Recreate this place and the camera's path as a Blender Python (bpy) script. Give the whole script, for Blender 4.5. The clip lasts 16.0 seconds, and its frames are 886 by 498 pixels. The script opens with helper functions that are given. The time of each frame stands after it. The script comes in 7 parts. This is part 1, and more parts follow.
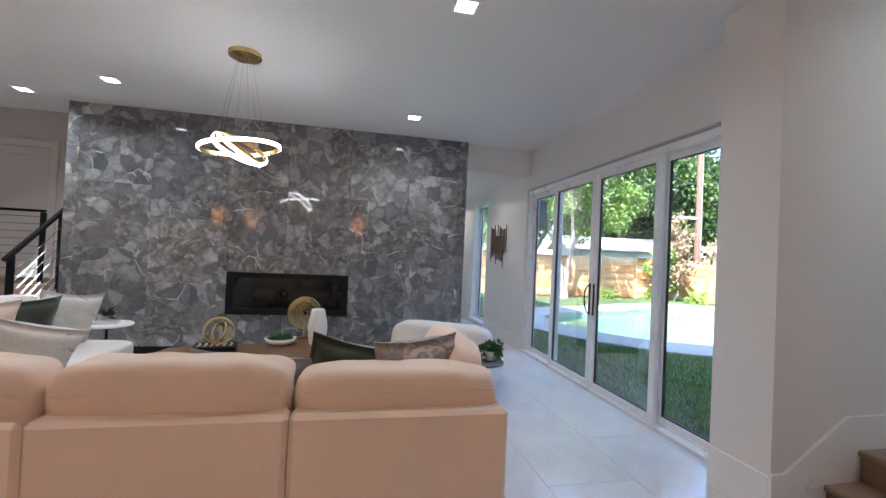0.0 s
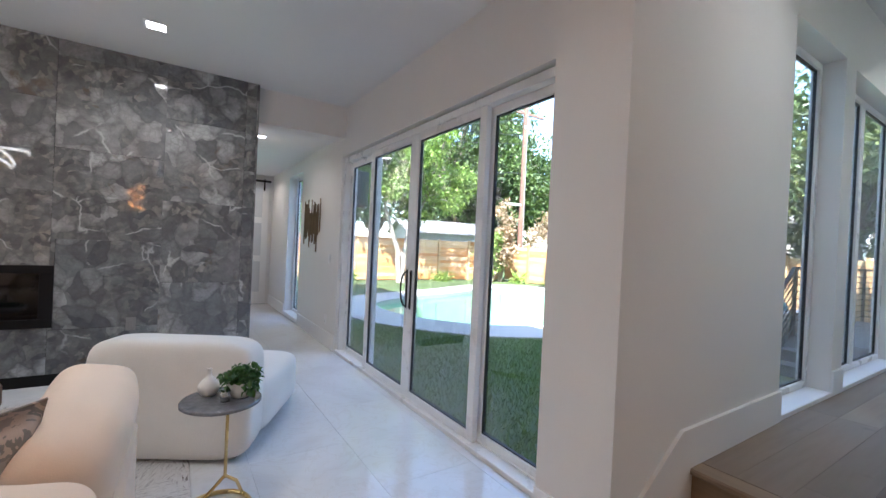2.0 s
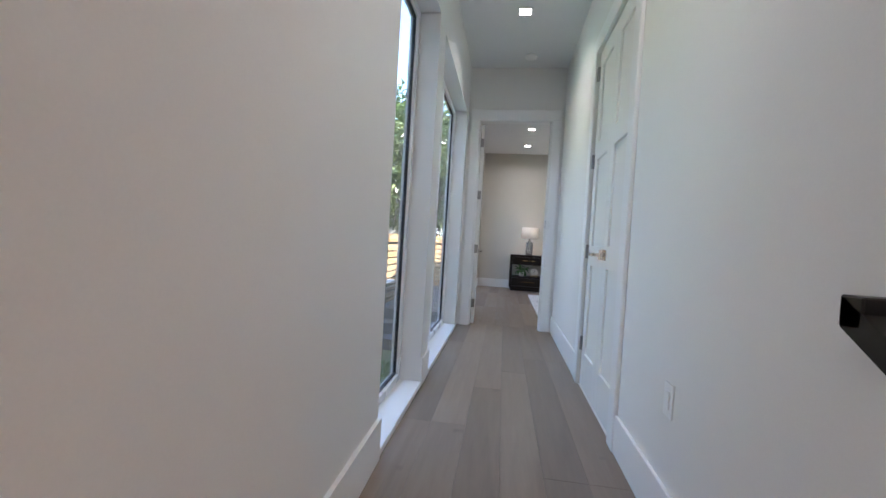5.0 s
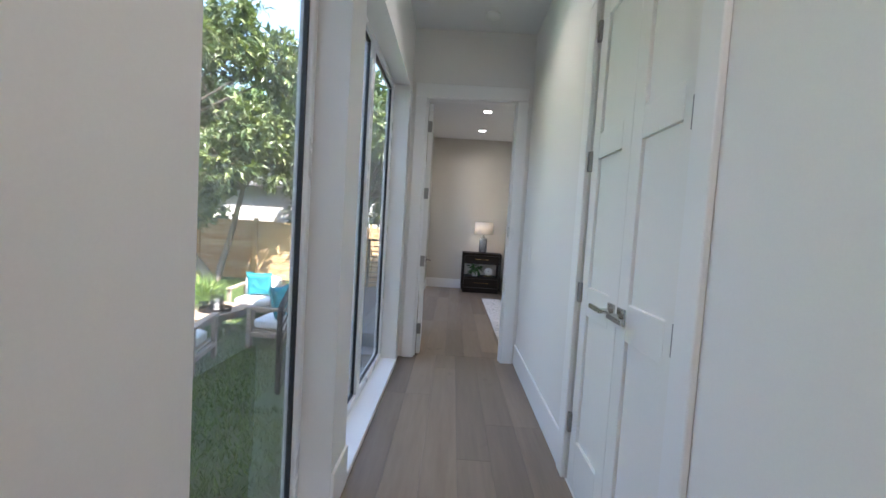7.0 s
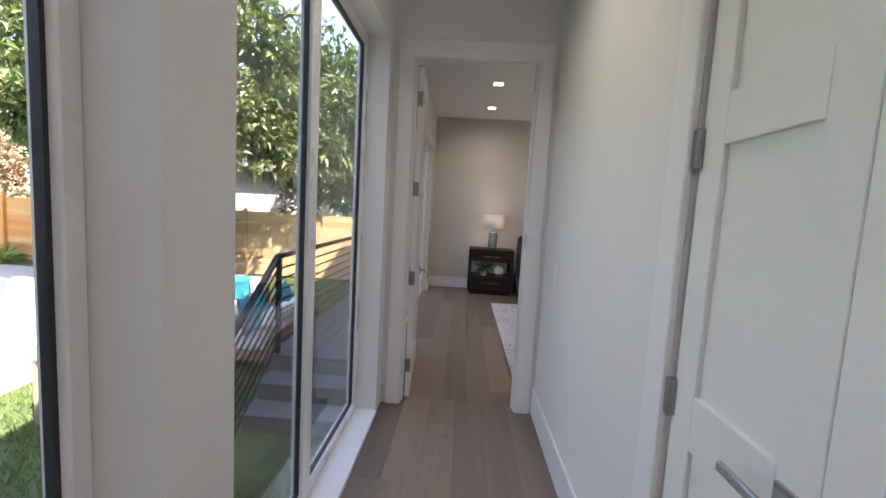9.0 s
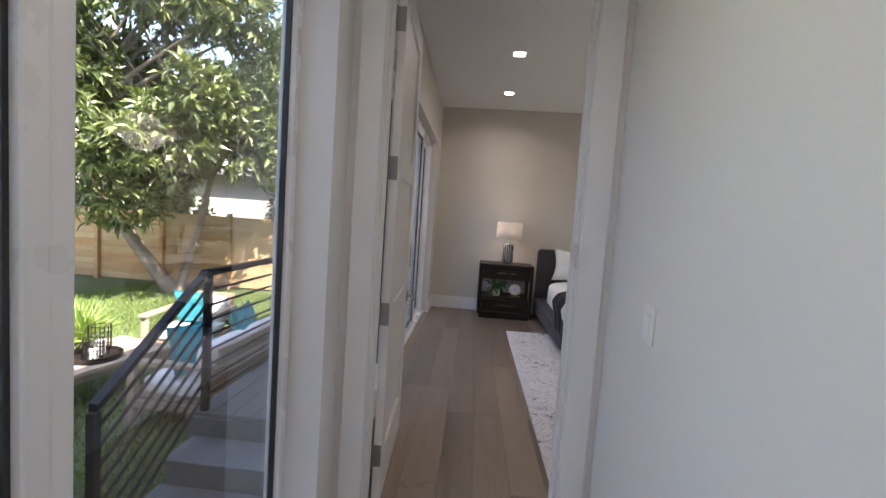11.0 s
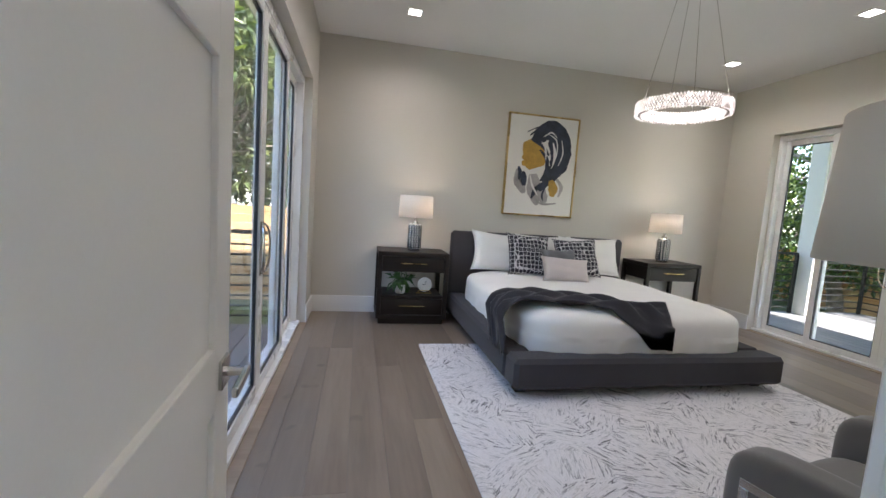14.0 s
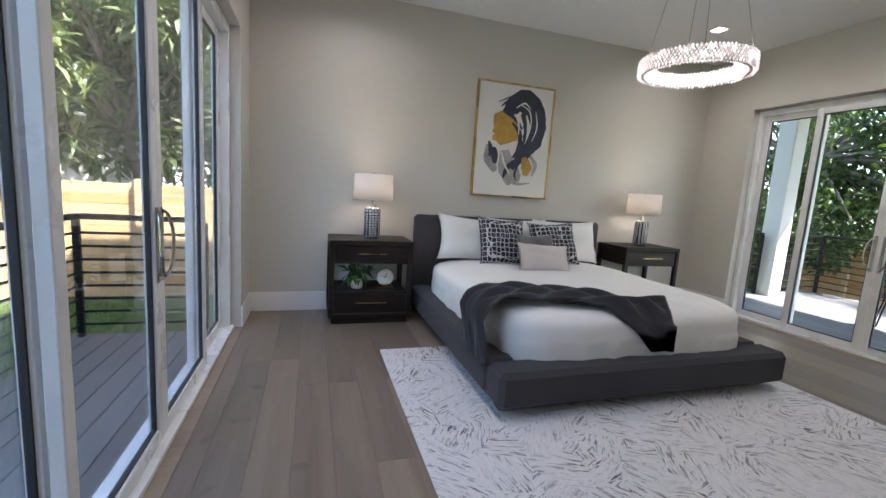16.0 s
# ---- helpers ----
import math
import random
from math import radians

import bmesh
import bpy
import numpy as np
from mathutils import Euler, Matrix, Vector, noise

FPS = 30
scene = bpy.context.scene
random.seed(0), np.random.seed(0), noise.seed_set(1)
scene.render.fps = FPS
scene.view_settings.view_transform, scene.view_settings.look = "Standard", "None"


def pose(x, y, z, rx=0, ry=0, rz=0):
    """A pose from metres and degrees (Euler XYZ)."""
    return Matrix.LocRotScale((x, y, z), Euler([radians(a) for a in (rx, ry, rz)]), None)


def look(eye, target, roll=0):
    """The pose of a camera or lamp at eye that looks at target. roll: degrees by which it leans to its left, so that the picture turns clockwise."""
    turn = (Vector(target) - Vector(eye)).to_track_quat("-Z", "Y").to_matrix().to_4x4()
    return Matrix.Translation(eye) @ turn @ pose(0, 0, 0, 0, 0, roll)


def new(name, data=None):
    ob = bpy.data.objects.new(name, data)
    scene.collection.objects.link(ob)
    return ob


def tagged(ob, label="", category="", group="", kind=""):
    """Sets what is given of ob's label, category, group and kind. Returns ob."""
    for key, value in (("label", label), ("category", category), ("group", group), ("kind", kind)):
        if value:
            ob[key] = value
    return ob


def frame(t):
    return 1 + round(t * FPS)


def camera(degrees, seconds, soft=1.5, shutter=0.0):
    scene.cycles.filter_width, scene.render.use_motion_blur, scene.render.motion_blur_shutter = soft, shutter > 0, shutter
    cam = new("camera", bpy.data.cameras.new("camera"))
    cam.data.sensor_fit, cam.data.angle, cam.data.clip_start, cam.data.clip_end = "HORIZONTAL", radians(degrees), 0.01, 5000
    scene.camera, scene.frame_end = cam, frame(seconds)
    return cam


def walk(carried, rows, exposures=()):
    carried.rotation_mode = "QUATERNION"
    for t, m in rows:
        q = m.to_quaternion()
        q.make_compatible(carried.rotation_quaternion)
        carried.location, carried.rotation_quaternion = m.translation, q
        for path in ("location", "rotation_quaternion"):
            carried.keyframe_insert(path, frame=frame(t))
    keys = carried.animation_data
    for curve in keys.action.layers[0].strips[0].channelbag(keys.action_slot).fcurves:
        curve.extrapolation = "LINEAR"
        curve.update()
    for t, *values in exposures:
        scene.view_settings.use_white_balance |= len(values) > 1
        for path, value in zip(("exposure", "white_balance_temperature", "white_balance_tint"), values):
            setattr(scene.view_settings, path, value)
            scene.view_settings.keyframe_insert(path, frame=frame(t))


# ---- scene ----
cam = camera(93.6, 16.0)
PATH = [
    (0, (0.104, -0.124, 1.354), (0.514, 1.833, 1.386), 2.7),
    (0.5, (0.306, 0.096, 1.367), (0.814, 2.03, 1.394), 2.7),
    (1, (0.496, 0.345, 1.336), (1.122, 2.244, 1.363), 2.7),
    (1.5, (0.675, 0.569, 1.351), (1.48, 2.4, 1.355), 2.6),
    (2, (0.876, 0.731, 1.344), (1.963, 2.41, 1.334), 2.7),
    (2.5, (1.046, 0.846, 1.357), (2.381, 2.336, 1.338), 3.0),
    (3, (1.149, 0.966, 1.356), (2.718, 2.206, 1.335), 3.0),
    (3.5, (1.321, 1.054, 1.336), (3.073, 2.019, 1.305), 3.1),
    (4, (1.617, 1.106, 1.336), (3.491, 1.804, 1.302), 3.0),
    (4.5, (1.917, 1.173, 1.335), (3.863, 1.634, 1.295), 3.2),
    (4.7, (2.055, 1.203, 1.341), (4.017, 1.586, 1.301), 3.3),
    (6.8, (3.27, 1.285, 1.625), (5.267, 1.335, 1.53), 3.6),
    (7, (3.337, 1.286, 1.642), (5.333, 1.329, 1.532), 3.5),
    (7.5, (3.566, 1.238, 1.683), (5.56, 1.277, 1.528), 3.5),
    (8, (3.79, 1.2, 1.775), (5.779, 1.246, 1.576), 3.4),
    (8.5, (4.062, 1.206, 1.822), (6.049, 1.269, 1.6), 3.4),
    (8.7, (4.176, 1.212, 1.822), (6.163, 1.281, 1.61), 3.3),
    (10.8, (5.419, 1.197, 1.751), (7.407, 1.361, 1.609), 3.8),
    (11, (5.555, 1.192, 1.734), (7.545, 1.333, 1.594), 3.9),
    (11.5, (5.864, 1.202, 1.704), (7.86, 1.241, 1.576), 4.0),
    (11.6, (5.946, 1.21, 1.709), (7.942, 1.212, 1.588), 3.6),
    (12, (6.187, 1.258, 1.709), (8.18, 1.151, 1.586), 4.1),
    (12.5, (6.448, 1.275, 1.708), (8.431, 1.063, 1.566), 4.2),
    (13, (6.718, 1.311, 1.658), (8.689, 1.006, 1.507), 4.3),
    (13.5, (6.929, 1.279, 1.641), (8.891, 0.93, 1.472), 3.9),
    (14, (7.121, 1.297, 1.65), (9.069, 0.89, 1.453), 3.9),
    (14.5, (7.248, 1.299, 1.64), (9.181, 0.837, 1.419), 3.9),
    (15, (7.358, 1.3, 1.615), (9.275, 0.782, 1.372), 3.8),
    (15.5, (7.501, 1.276, 1.624), (9.403, 0.715, 1.358), 3.8),
    (16, (7.715, 1.222, 1.64), (9.602, 0.618, 1.368), 3.7),
]
walk(cam, [(t, look(eye, target, roll)) for t, eye, target, roll in PATH], [(0, 3.02, 5650, 13), (1.5, 3.08, 5750, 13), (2.5, 2.97, 5900, 14), (3.5, 2.9, 6000, 15), (4.0, 3.0, 6100, 15), (4.5, 3.25, 6050, 16), (7, 3.08, 6300, 17), (8, 2.9, 6900, 22), (11, 2.85, 6900, 25), (11.6, 2.75, 6900, 24), (12.4, 3.22, 6650, 18), (13, 3.45, 6500, 17), (14.5, 3.25, 6400, 17), (16, 3.18, 6200, 17)])

# ---- world, sun and exposure ----
SUN_DIR = Vector((-0.50, -0.60, 1.0)).normalized()
world = bpy.data.worlds.new("sky_world")
scene.world = world
world.use_nodes = True
_nt = world.node_tree
_sky = _nt.nodes.new("ShaderNodeTexSky")
_sky.sky_type = "NISHITA"
_sky.sun_disc = False
_sky.sun_elevation = math.asin(SUN_DIR.z)
_sky.sun_rotation = math.atan2(SUN_DIR.x, SUN_DIR.y)
_bg = _nt.nodes["Background"]
_bg.inputs["Strength"].default_value = 0.15
_nt.links.new(_sky.outputs["Color"], _bg.inputs["Color"])

sun = new("sun", bpy.data.lights.new("sun", "SUN"))
sun.data.energy, sun.data.angle, sun.data.color = 3.9, radians(0.6), (1.0, 0.95, 0.87)
sun.matrix_world = look(SUN_DIR * 40, (0, 0, 0))


# ---- mesh builder ----
_cb = {}


def _template():
    if "f" not in _cb:
        bm = bmesh.new()
        vs = []
        for sx in (-1, 1):
            for sy in (-1, 1):
                for sz in (-1, 1):
                    for a in range(3):
                        p = [sx, sy, sz]
                        for k in range(3):
                            if k != a:
                                p[k] *= 0.8
                        vs.append(bm.verts.new(p))
        bm.verts.index_update()
        order = [tuple(v.co) for v in vs]
        bmesh.ops.convex_hull(bm, input=vs)
        bmesh.ops.dissolve_limit(bm, angle_limit=0.02, verts=bm.verts, edges=bm.edges)
        bm.verts.ensure_lookup_table()
        look_up = {tuple(round(c, 3) for c in p): k for k, p in enumerate(order)}
        _cb["f"] = [[look_up[tuple(round(c, 3) for c in v.co)] for v in f.verts] for f in bm.faces]
        bm.free()
    return _cb["f"]


class B:
    """Collects vertices and faces of one mesh."""

    def __init__(self):
        self.v, self.f = [], []

    def add(self, vs, fs):
        n = len(self.v)
        self.v += [tuple(p) for p in vs]
        self.f += [[n + k for k in f] for f in fs]
        return self

    def box(self, x0, y0, z0, x1, y1, z1, c=0.0):
        lo, hi = (min(x0, x1), min(y0, y1), min(z0, z1)), (max(x0, x1), max(y0, y1), max(z0, z1))
        if c <= 0:
            vs = [(x, y, z) for x in (lo[0], hi[0]) for y in (lo[1], hi[1]) for z in (lo[2], hi[2])]
            return self.add(vs, [(0, 1, 3, 2), (4, 6, 7, 5), (0, 4, 5, 1), (2, 3, 7, 6), (0, 2, 6, 4), (1, 5, 7, 3)])
        c = min(c, *[(hi[k] - lo[k]) * 0.45 for k in range(3)])
        vs = []
        for sx in (0, 1):
            for sy in (0, 1):
                for sz in (0, 1):
                    for a in range(3):
                        p = []
                        for k, s in enumerate((sx, sy, sz)):
                            e = hi[k] if s else lo[k]
                            p.append(e if k == a else e + (-c if s else c))
                        vs.append(p)
        return self.add(vs, _template())

    def tube(self, pts, r, n=8, closed=False, flat=1.0):
        pts = [Vector(p) for p in pts]
        rs = r if isinstance(r, (list, tuple)) else [r] * len(pts)
        m = len(pts)
        vs, fs = [], []
        prev = None
        for i, p in enumerate(pts):
            if closed:
                d = pts[(i + 1) % m] - pts[i - 1]
            else:
                d = pts[min(i + 1, m - 1)] - pts[max(i - 1, 0)]
            d.normalize()
            if prev is None:
                ref = Vector((0, 0, 1)) if abs(d.z) < 0.9 else Vector((1, 0, 0))
                u = d.cross(ref).normalized()
            else:
                u = (prev - d * prev.dot(d)).normalized()
            prev = u
            w = d.cross(u)
            for k in range(n):
                a = 2 * math.pi * (k + 0.5) / n
                vs.append(p + (u * math.cos(a) + w * math.sin(a) * flat) * rs[i])
        for i in range(m if closed else m - 1):
            j = (i + 1) % m
            for k in range(n):
                q = (k + 1) % n
                fs.append((i * n + k, j * n + k, j * n + q, i * n + q)[::-1])
        if not closed:
            fs.append(tuple(range(n)))
            fs.append(tuple((m - 1) * n + k for k in range(n))[::-1])
        return self.add(vs, fs)

    def cyl(self, x, y, z0, z1, r0, r1=None, n=24):
        r1 = r0 if r1 is None else r1
        return self.lathe([(r0, z0), (r1, z1)], x, y, n)

    def lathe(self, prof, x=0, y=0, n=32, cap=True):
        vs, fs = [], []
        for r, z in prof:
            for k in range(n):
                a = 2 * math.pi * k / n
                vs.append((x + r * math.cos(a), y + r * math.sin(a), z))
        for i in range(len(prof) - 1):
            for k in range(n):
                q = (k + 1) % n
                fs.append((i * n + k, i * n + q, (i + 1) * n + q, (i + 1) * n + k))
        if cap:
            fs.append(tuple(range(n))[::-1])
            fs.append(tuple((len(prof) - 1) * n + k for k in range(n)))
        return self.add(vs, fs)

    def prism(self, poly, z0, z1):
        n = len(poly)
        vs = [(x, y, z0) for x, y in poly] + [(x, y, z1) for x, y in poly]
        fs = [tuple(range(n))[::-1], tuple(range(n, 2 * n))]
        fs += [(k, (k + 1) % n, n + (k + 1) % n, n + k) for k in range(n)]
        return self.add(vs, fs)

    def soft(self, cx, cy, cz, sx, sy, sz, p=4.0, n=14, wob=0.0, sag=None):
        """A cushion: a rounded box of half sizes sx, sy, sz."""
        vs, fs, idx = [], [], {}

        def put(d):
            key = tuple(round(c, 5) for c in d)
            if key not in idx:
                m = max(abs(c) for c in d)
                d = Vector(d)
                k = (abs(d.x) ** p + abs(d.y) ** p + abs(d.z) ** p) ** (-1 / p)
                q = d * k
                w = 1 + wob * noise.noise(Vector((q.x * sx, q.y * sy, q.z * sz)) * 9 + Vector((cx, cy, cz)) * 3)
                q = Vector((q.x * sx * w, q.y * sy * w, q.z * sz * w))
                if sag:
                    q = sag(q)
                idx[key] = len(vs)
                vs.append((cx + q.x, cy + q.y, cz + q.z))
            return idx[key]

        def ease(t):
            return math.copysign(abs(t) ** 0.75, t)

        for ax in range(3):
            for s in (-1, 1):
                for i in range(n):
                    for j in range(n):
                        quad = []
                        for a, b in ((i, j), (i + 1, j), (i + 1, j + 1), (i, j + 1)):
                            d = [0, 0, 0]
                            d[ax] = s
                            d[(ax + 1) % 3] = ease(2 * a / n - 1)
                            d[(ax + 2) % 3] = ease(2 * b / n - 1)
                            quad.append(put(d))
                        fs.append(quad if s > 0 else quad[::-1])
        return self.add(vs, fs)

    def pillow(self, w, h, t, n=16, seed=0, pinch=0.12):
        """A throw pillow standing in its x-z plane, base at z=0, thickness along y."""
        vs, fs = [], []
        for s in (-1, 1):
            base = len(vs)
            for i in range(n + 1):
                for j in range(n + 1):
                    u, v = 2 * i / n - 1, 2 * j / n - 1
                    k = 1 - pinch * (1 - u * u) * 0.45 * abs(v) ** 3 - 0
                    k2 = 1 - pinch * (1 - v * v) * 0.45 * abs(u) ** 3
                    th = t * 0.5 * max(0.0, (1 - u ** 4) * (1 - v ** 4)) ** 0.5
                    th *= 1 + 0.22 * noise.noise(Vector((u * 2.1 + seed, v * 2.1, s * 3)))
                    vs.append((u * w / 2 * k2, s * (th + 0.003), h / 2 + v * h / 2 * k))
            for i in range(n):
                for j in range(n):
                    q = [base + i * (n + 1) + j, base + (i + 1) * (n + 1) + j, base + (i + 1) * (n + 1) + j + 1, base + i * (n + 1) + j + 1]
                    fs.append(q if s < 0 else q[::-1])
        m = (n + 1) ** 2
        rim = [i * (n + 1) for i in range(n)] + [n * (n + 1) + j for j in range(n)] + [i * (n + 1) + n for i in range(n, 0, -1)] + [j for j in range(n, 0, -1)]
        for a, b in zip(rim, rim[1:] + rim[:1]):
            fs.append((a, m + a, m + b, b)[::-1])
        return self.add(vs, fs)

    def grid(self, fn, nu, nv):
        vs = [fn(i / nu, j / nv) for i in range(nu + 1) for j in range(nv + 1)]
        fs = [(i * (nv + 1) + j, (i + 1) * (nv + 1) + j, (i + 1) * (nv + 1) + j + 1, i * (nv + 1) + j + 1) for i in range(nu) for j in range(nv)]
        return self.add(vs, fs)

    def sheet(self, fn, nu, nv, t=0.012):
        """A cloth of thickness t under the surface fn."""
        top = [Vector(fn(i / nu, j / nv)) for i in range(nu + 1) for j in range(nv + 1)]
        m, w = len(top), nv + 1
        low = [p - Vector((0, 0, t)) for p in top]
        fs = []
        for i in range(nu):
            for j in range(nv):
                q = (i * w + j, (i + 1) * w + j, (i + 1) * w + j + 1, i * w + j + 1)
                fs += [q, tuple(m + k for k in q[::-1])]
        rim = [i * w for i in range(nu)] + [nu * w + j for j in range(nv)] + [i * w + nv for i in range(nu, 0, -1)] + list(range(nv, 0, -1))
        for a, b in zip(rim, rim[1:] + rim[:1]):
            fs.append((a, m + a, m + b, b))
        return self.add(top + low, fs)

    def move(self, m):
        self.v = [tuple(m @ Vector(p)) for p in self.v]
        return self

    def mesh(self, name, mat=None, smooth=False):
        me = bpy.data.meshes.new(name)
        me.from_pydata(self.v, [], self.f)
        me.update()
        if mat:
            me.materials.append(mat)
        if smooth:
            me.polygons.foreach_set("use_smooth", [True] * len(me.polygons))
        return me


def thing(name, label, category, group="", at=None):
    ob = new(name)
    ob.empty_display_size = 0.1
    if at is not None:
        ob.matrix_basis = at
    return tagged(ob, label, category, group)


def part(name, b, material, parent, label="", smooth=False):
    ob = new(name, b.mesh(name, material, smooth))
    ob.parent = parent
    return tagged(ob, label)


def solid(name, b, material, label, category, group="", kind="", smooth=False, at=None):
    ob = new(name, b.mesh(name, material, smooth))
    if at is not None:
        ob.matrix_basis = at
    return tagged(ob, label, category, group, kind)


# ---- materials ----
def _nodes(name):
    m = bpy.data.materials.new(name)
    m.use_nodes = True
    nt = m.node_tree
    return m, nt, nt.nodes["Principled BSDF"]


def nd(nt, kind, **kw):
    n = nt.nodes.new(kind)
    for k, v in kw.items():
        if isinstance(v, bpy.types.NodeSocket):
            nt.links.new(v, n.inputs[k])
        else:
            n.inputs[k].default_value = v
    return n


def ramp(nt, fac, stops):
    r = nt.nodes.new("ShaderNodeValToRGB")
    e = r.color_ramp.elements
    while len(e) < len(stops):
        e.new(0.5)
    for el, (p, c) in zip(e, stops):
        el.position = p
        el.color = (*c, 1) if len(c) == 3 else c
    nt.links.new(fac, r.inputs["Fac"])
    return r.outputs["Color"]


def mix(nt, a, b, fac, blend="MIX"):
    n = nt.nodes.new("ShaderNodeMix")
    n.data_type, n.blend_type = "RGBA", blend
    ins = [s for s in n.inputs if s.enabled]
    for s, v in zip(ins, (fac, a, b)):
        if isinstance(v, bpy.types.NodeSocket):
            nt.links.new(v, s)
        elif isinstance(v, (int, float)):
            s.default_value = v
        else:
            s.default_value = (*v, 1)
    return [s for s in n.outputs if s.enabled][0]


def math_node(nt, op, a, b=0.0):
    n = nt.nodes.new("ShaderNodeMath")
    n.operation = op
    for s, v in zip(n.inputs, (a, b)):
        if isinstance(v, bpy.types.NodeSocket):
            nt.links.new(v, s)
        else:
            s.default_value = v
    return n.outputs[0]


def coords(nt, scale=(1, 1, 1), rot=(0, 0, 0), rand=0.0):
    g = nt.nodes.new("ShaderNodeNewGeometry")
    mp = nt.nodes.new("ShaderNodeMapping")
    mp.inputs["Scale"].default_value = scale
    mp.inputs["Rotation"].default_value = [radians(a) for a in rot]
    src = g.outputs["Position"]
    if rand:
        oi = nt.nodes.new("ShaderNodeObjectInfo")
        va = nt.nodes.new("ShaderNodeVectorMath")
        va.operation = "ADD"
        nt.links.new(src, va.inputs[0])
        nt.links.new(math_node(nt, "MULTIPLY", oi.outputs["Random"], rand), va.inputs[1])
        src = va.outputs[0]
    nt.links.new(src, mp.inputs["Vector"])
    return mp.outputs[0]


def noise_tex(nt, vec, scale, detail=4.0, rough=0.55, dist=0.0):
    n = nt.nodes.new("ShaderNodeTexNoise")
    n.inputs["Scale"].default_value, n.inputs["Detail"].default_value = scale, detail
    n.inputs["Roughness"].default_value, n.inputs["Distortion"].default_value = rough, dist
    nt.links.new(vec, n.inputs["Vector"])
    return n.outputs["Fac"]


def bump(nt, bsdf, height, strength, distance=0.01):
    b = nt.nodes.new("ShaderNodeBump")
    b.inputs["Strength"].default_value, b.inputs["Distance"].default_value = strength, distance
    nt.links.new(height, b.inputs["Height"])
    nt.links.new(b.outputs[0], bsdf.inputs["Normal"])


def plain(name, col, rough=0.5, metal=0.0, var=0.1, scale=3.0, fine=80.0, bmp=0.15, dist=0.002, rand=0.0, rvar=0.08, sheen=0.0, coat=0.0, spec=0.5):
    """A surface with large stains, fine grain and small relief."""
    m, nt, bs = _nodes(name)
    v = coords(nt)
    big, small = noise_tex(nt, v, scale, 5), noise_tex(nt, v, fine, 3)
    f = math_node(nt, "ADD", math_node(nt, "MULTIPLY", big, 0.65), math_node(nt, "MULTIPLY", small, 0.35))
    lo = tuple(c * (1 - var) for c in col)
    hi = tuple(min(1, c * (1 + var)) for c in col)
    c = ramp(nt, f, [(0.3, lo), (0.7, hi)])
    if rand:
        oi = nt.nodes.new("ShaderNodeObjectInfo")
        k = ramp(nt, oi.outputs["Random"], [(0.0, (1 - rand,) * 3), (1.0, (1.0,) * 3)])
        c = mix(nt, c, k, 1.0, "MULTIPLY")
    nt.links.new(c, bs.inputs["Base Color"])
    nt.links.new(ramp(nt, big, [(0.3, (max(0.02, rough - rvar),) * 3), (0.7, (min(1, rough + rvar),) * 3)]), bs.inputs["Roughness"])
    bs.inputs["Metallic"].default_value = metal
    bs.inputs["Specular IOR Level"].default_value = spec
    if sheen:
        bs.inputs["Sheen Weight"].default_value = sheen
    if coat:
        bs.inputs["Coat Weight"].default_value = coat
        bs.inputs["Coat Roughness"].default_value = 0.08
    if bmp:
        bump(nt, bs, small, bmp, dist)
    return m


def wood(name, dark, light, rough=0.45, along=0, rand=True, grain=14.0, length=0.9, coat=0.0, knots=0.0, tones=None):
    m, nt, bs = _nodes(name)
    sc = [grain, grain, grain]
    sc[along] = length
    v = coords(nt, tuple(sc), rand=37.0 if rand else 0.0)
    g = noise_tex(nt, v, 1.0, 6, 0.6, 0.6)
    v2 = coords(nt, tuple(s * 5 for s in sc), rand=37.0 if rand else 0.0)
    fine = noise_tex(nt, v2, 1.0, 3)
    f = math_node(nt, "ADD", math_node(nt, "MULTIPLY", g, 0.7), math_node(nt, "MULTIPLY", fine, 0.3))
    c = ramp(nt, f, [(0.32, dark), (0.5, tuple((a + b) / 2 for a, b in zip(dark, light))), (0.7, light)])
    if rand:
        oi = nt.nodes.new("ShaderNodeObjectInfo")
        c = mix(nt, c, ramp(nt, oi.outputs["Random"], [(k / 3, q) for k, q in enumerate(tones or ((0.66, 0.65, 0.65), (0.86, 0.84, 0.82), (0.98, 0.95, 0.92), (1.16, 1.13, 1.08)))]), 1.0, "MULTIPLY")
    if knots:
        kv = noise_tex(nt, coords(nt, (2.2, 2.2, 2.2), rand=11.0), 2.2, 2)
        c = mix(nt, c, tuple(d * 0.5 for d in dark), ramp(nt, kv, [(0.68, (0, 0, 0)), (0.78, (knots,) * 3)]))
    nt.links.new(c, bs.inputs["Base Color"])
    nt.links.new(ramp(nt, g, [(0.3, (rough - 0.07,) * 3), (0.7, (rough + 0.1,) * 3)]), bs.inputs["Roughness"])
    bs.inputs["Coat Weight"].default_value = coat
    bump(nt, bs, f, 0.12, 0.003)
    return m


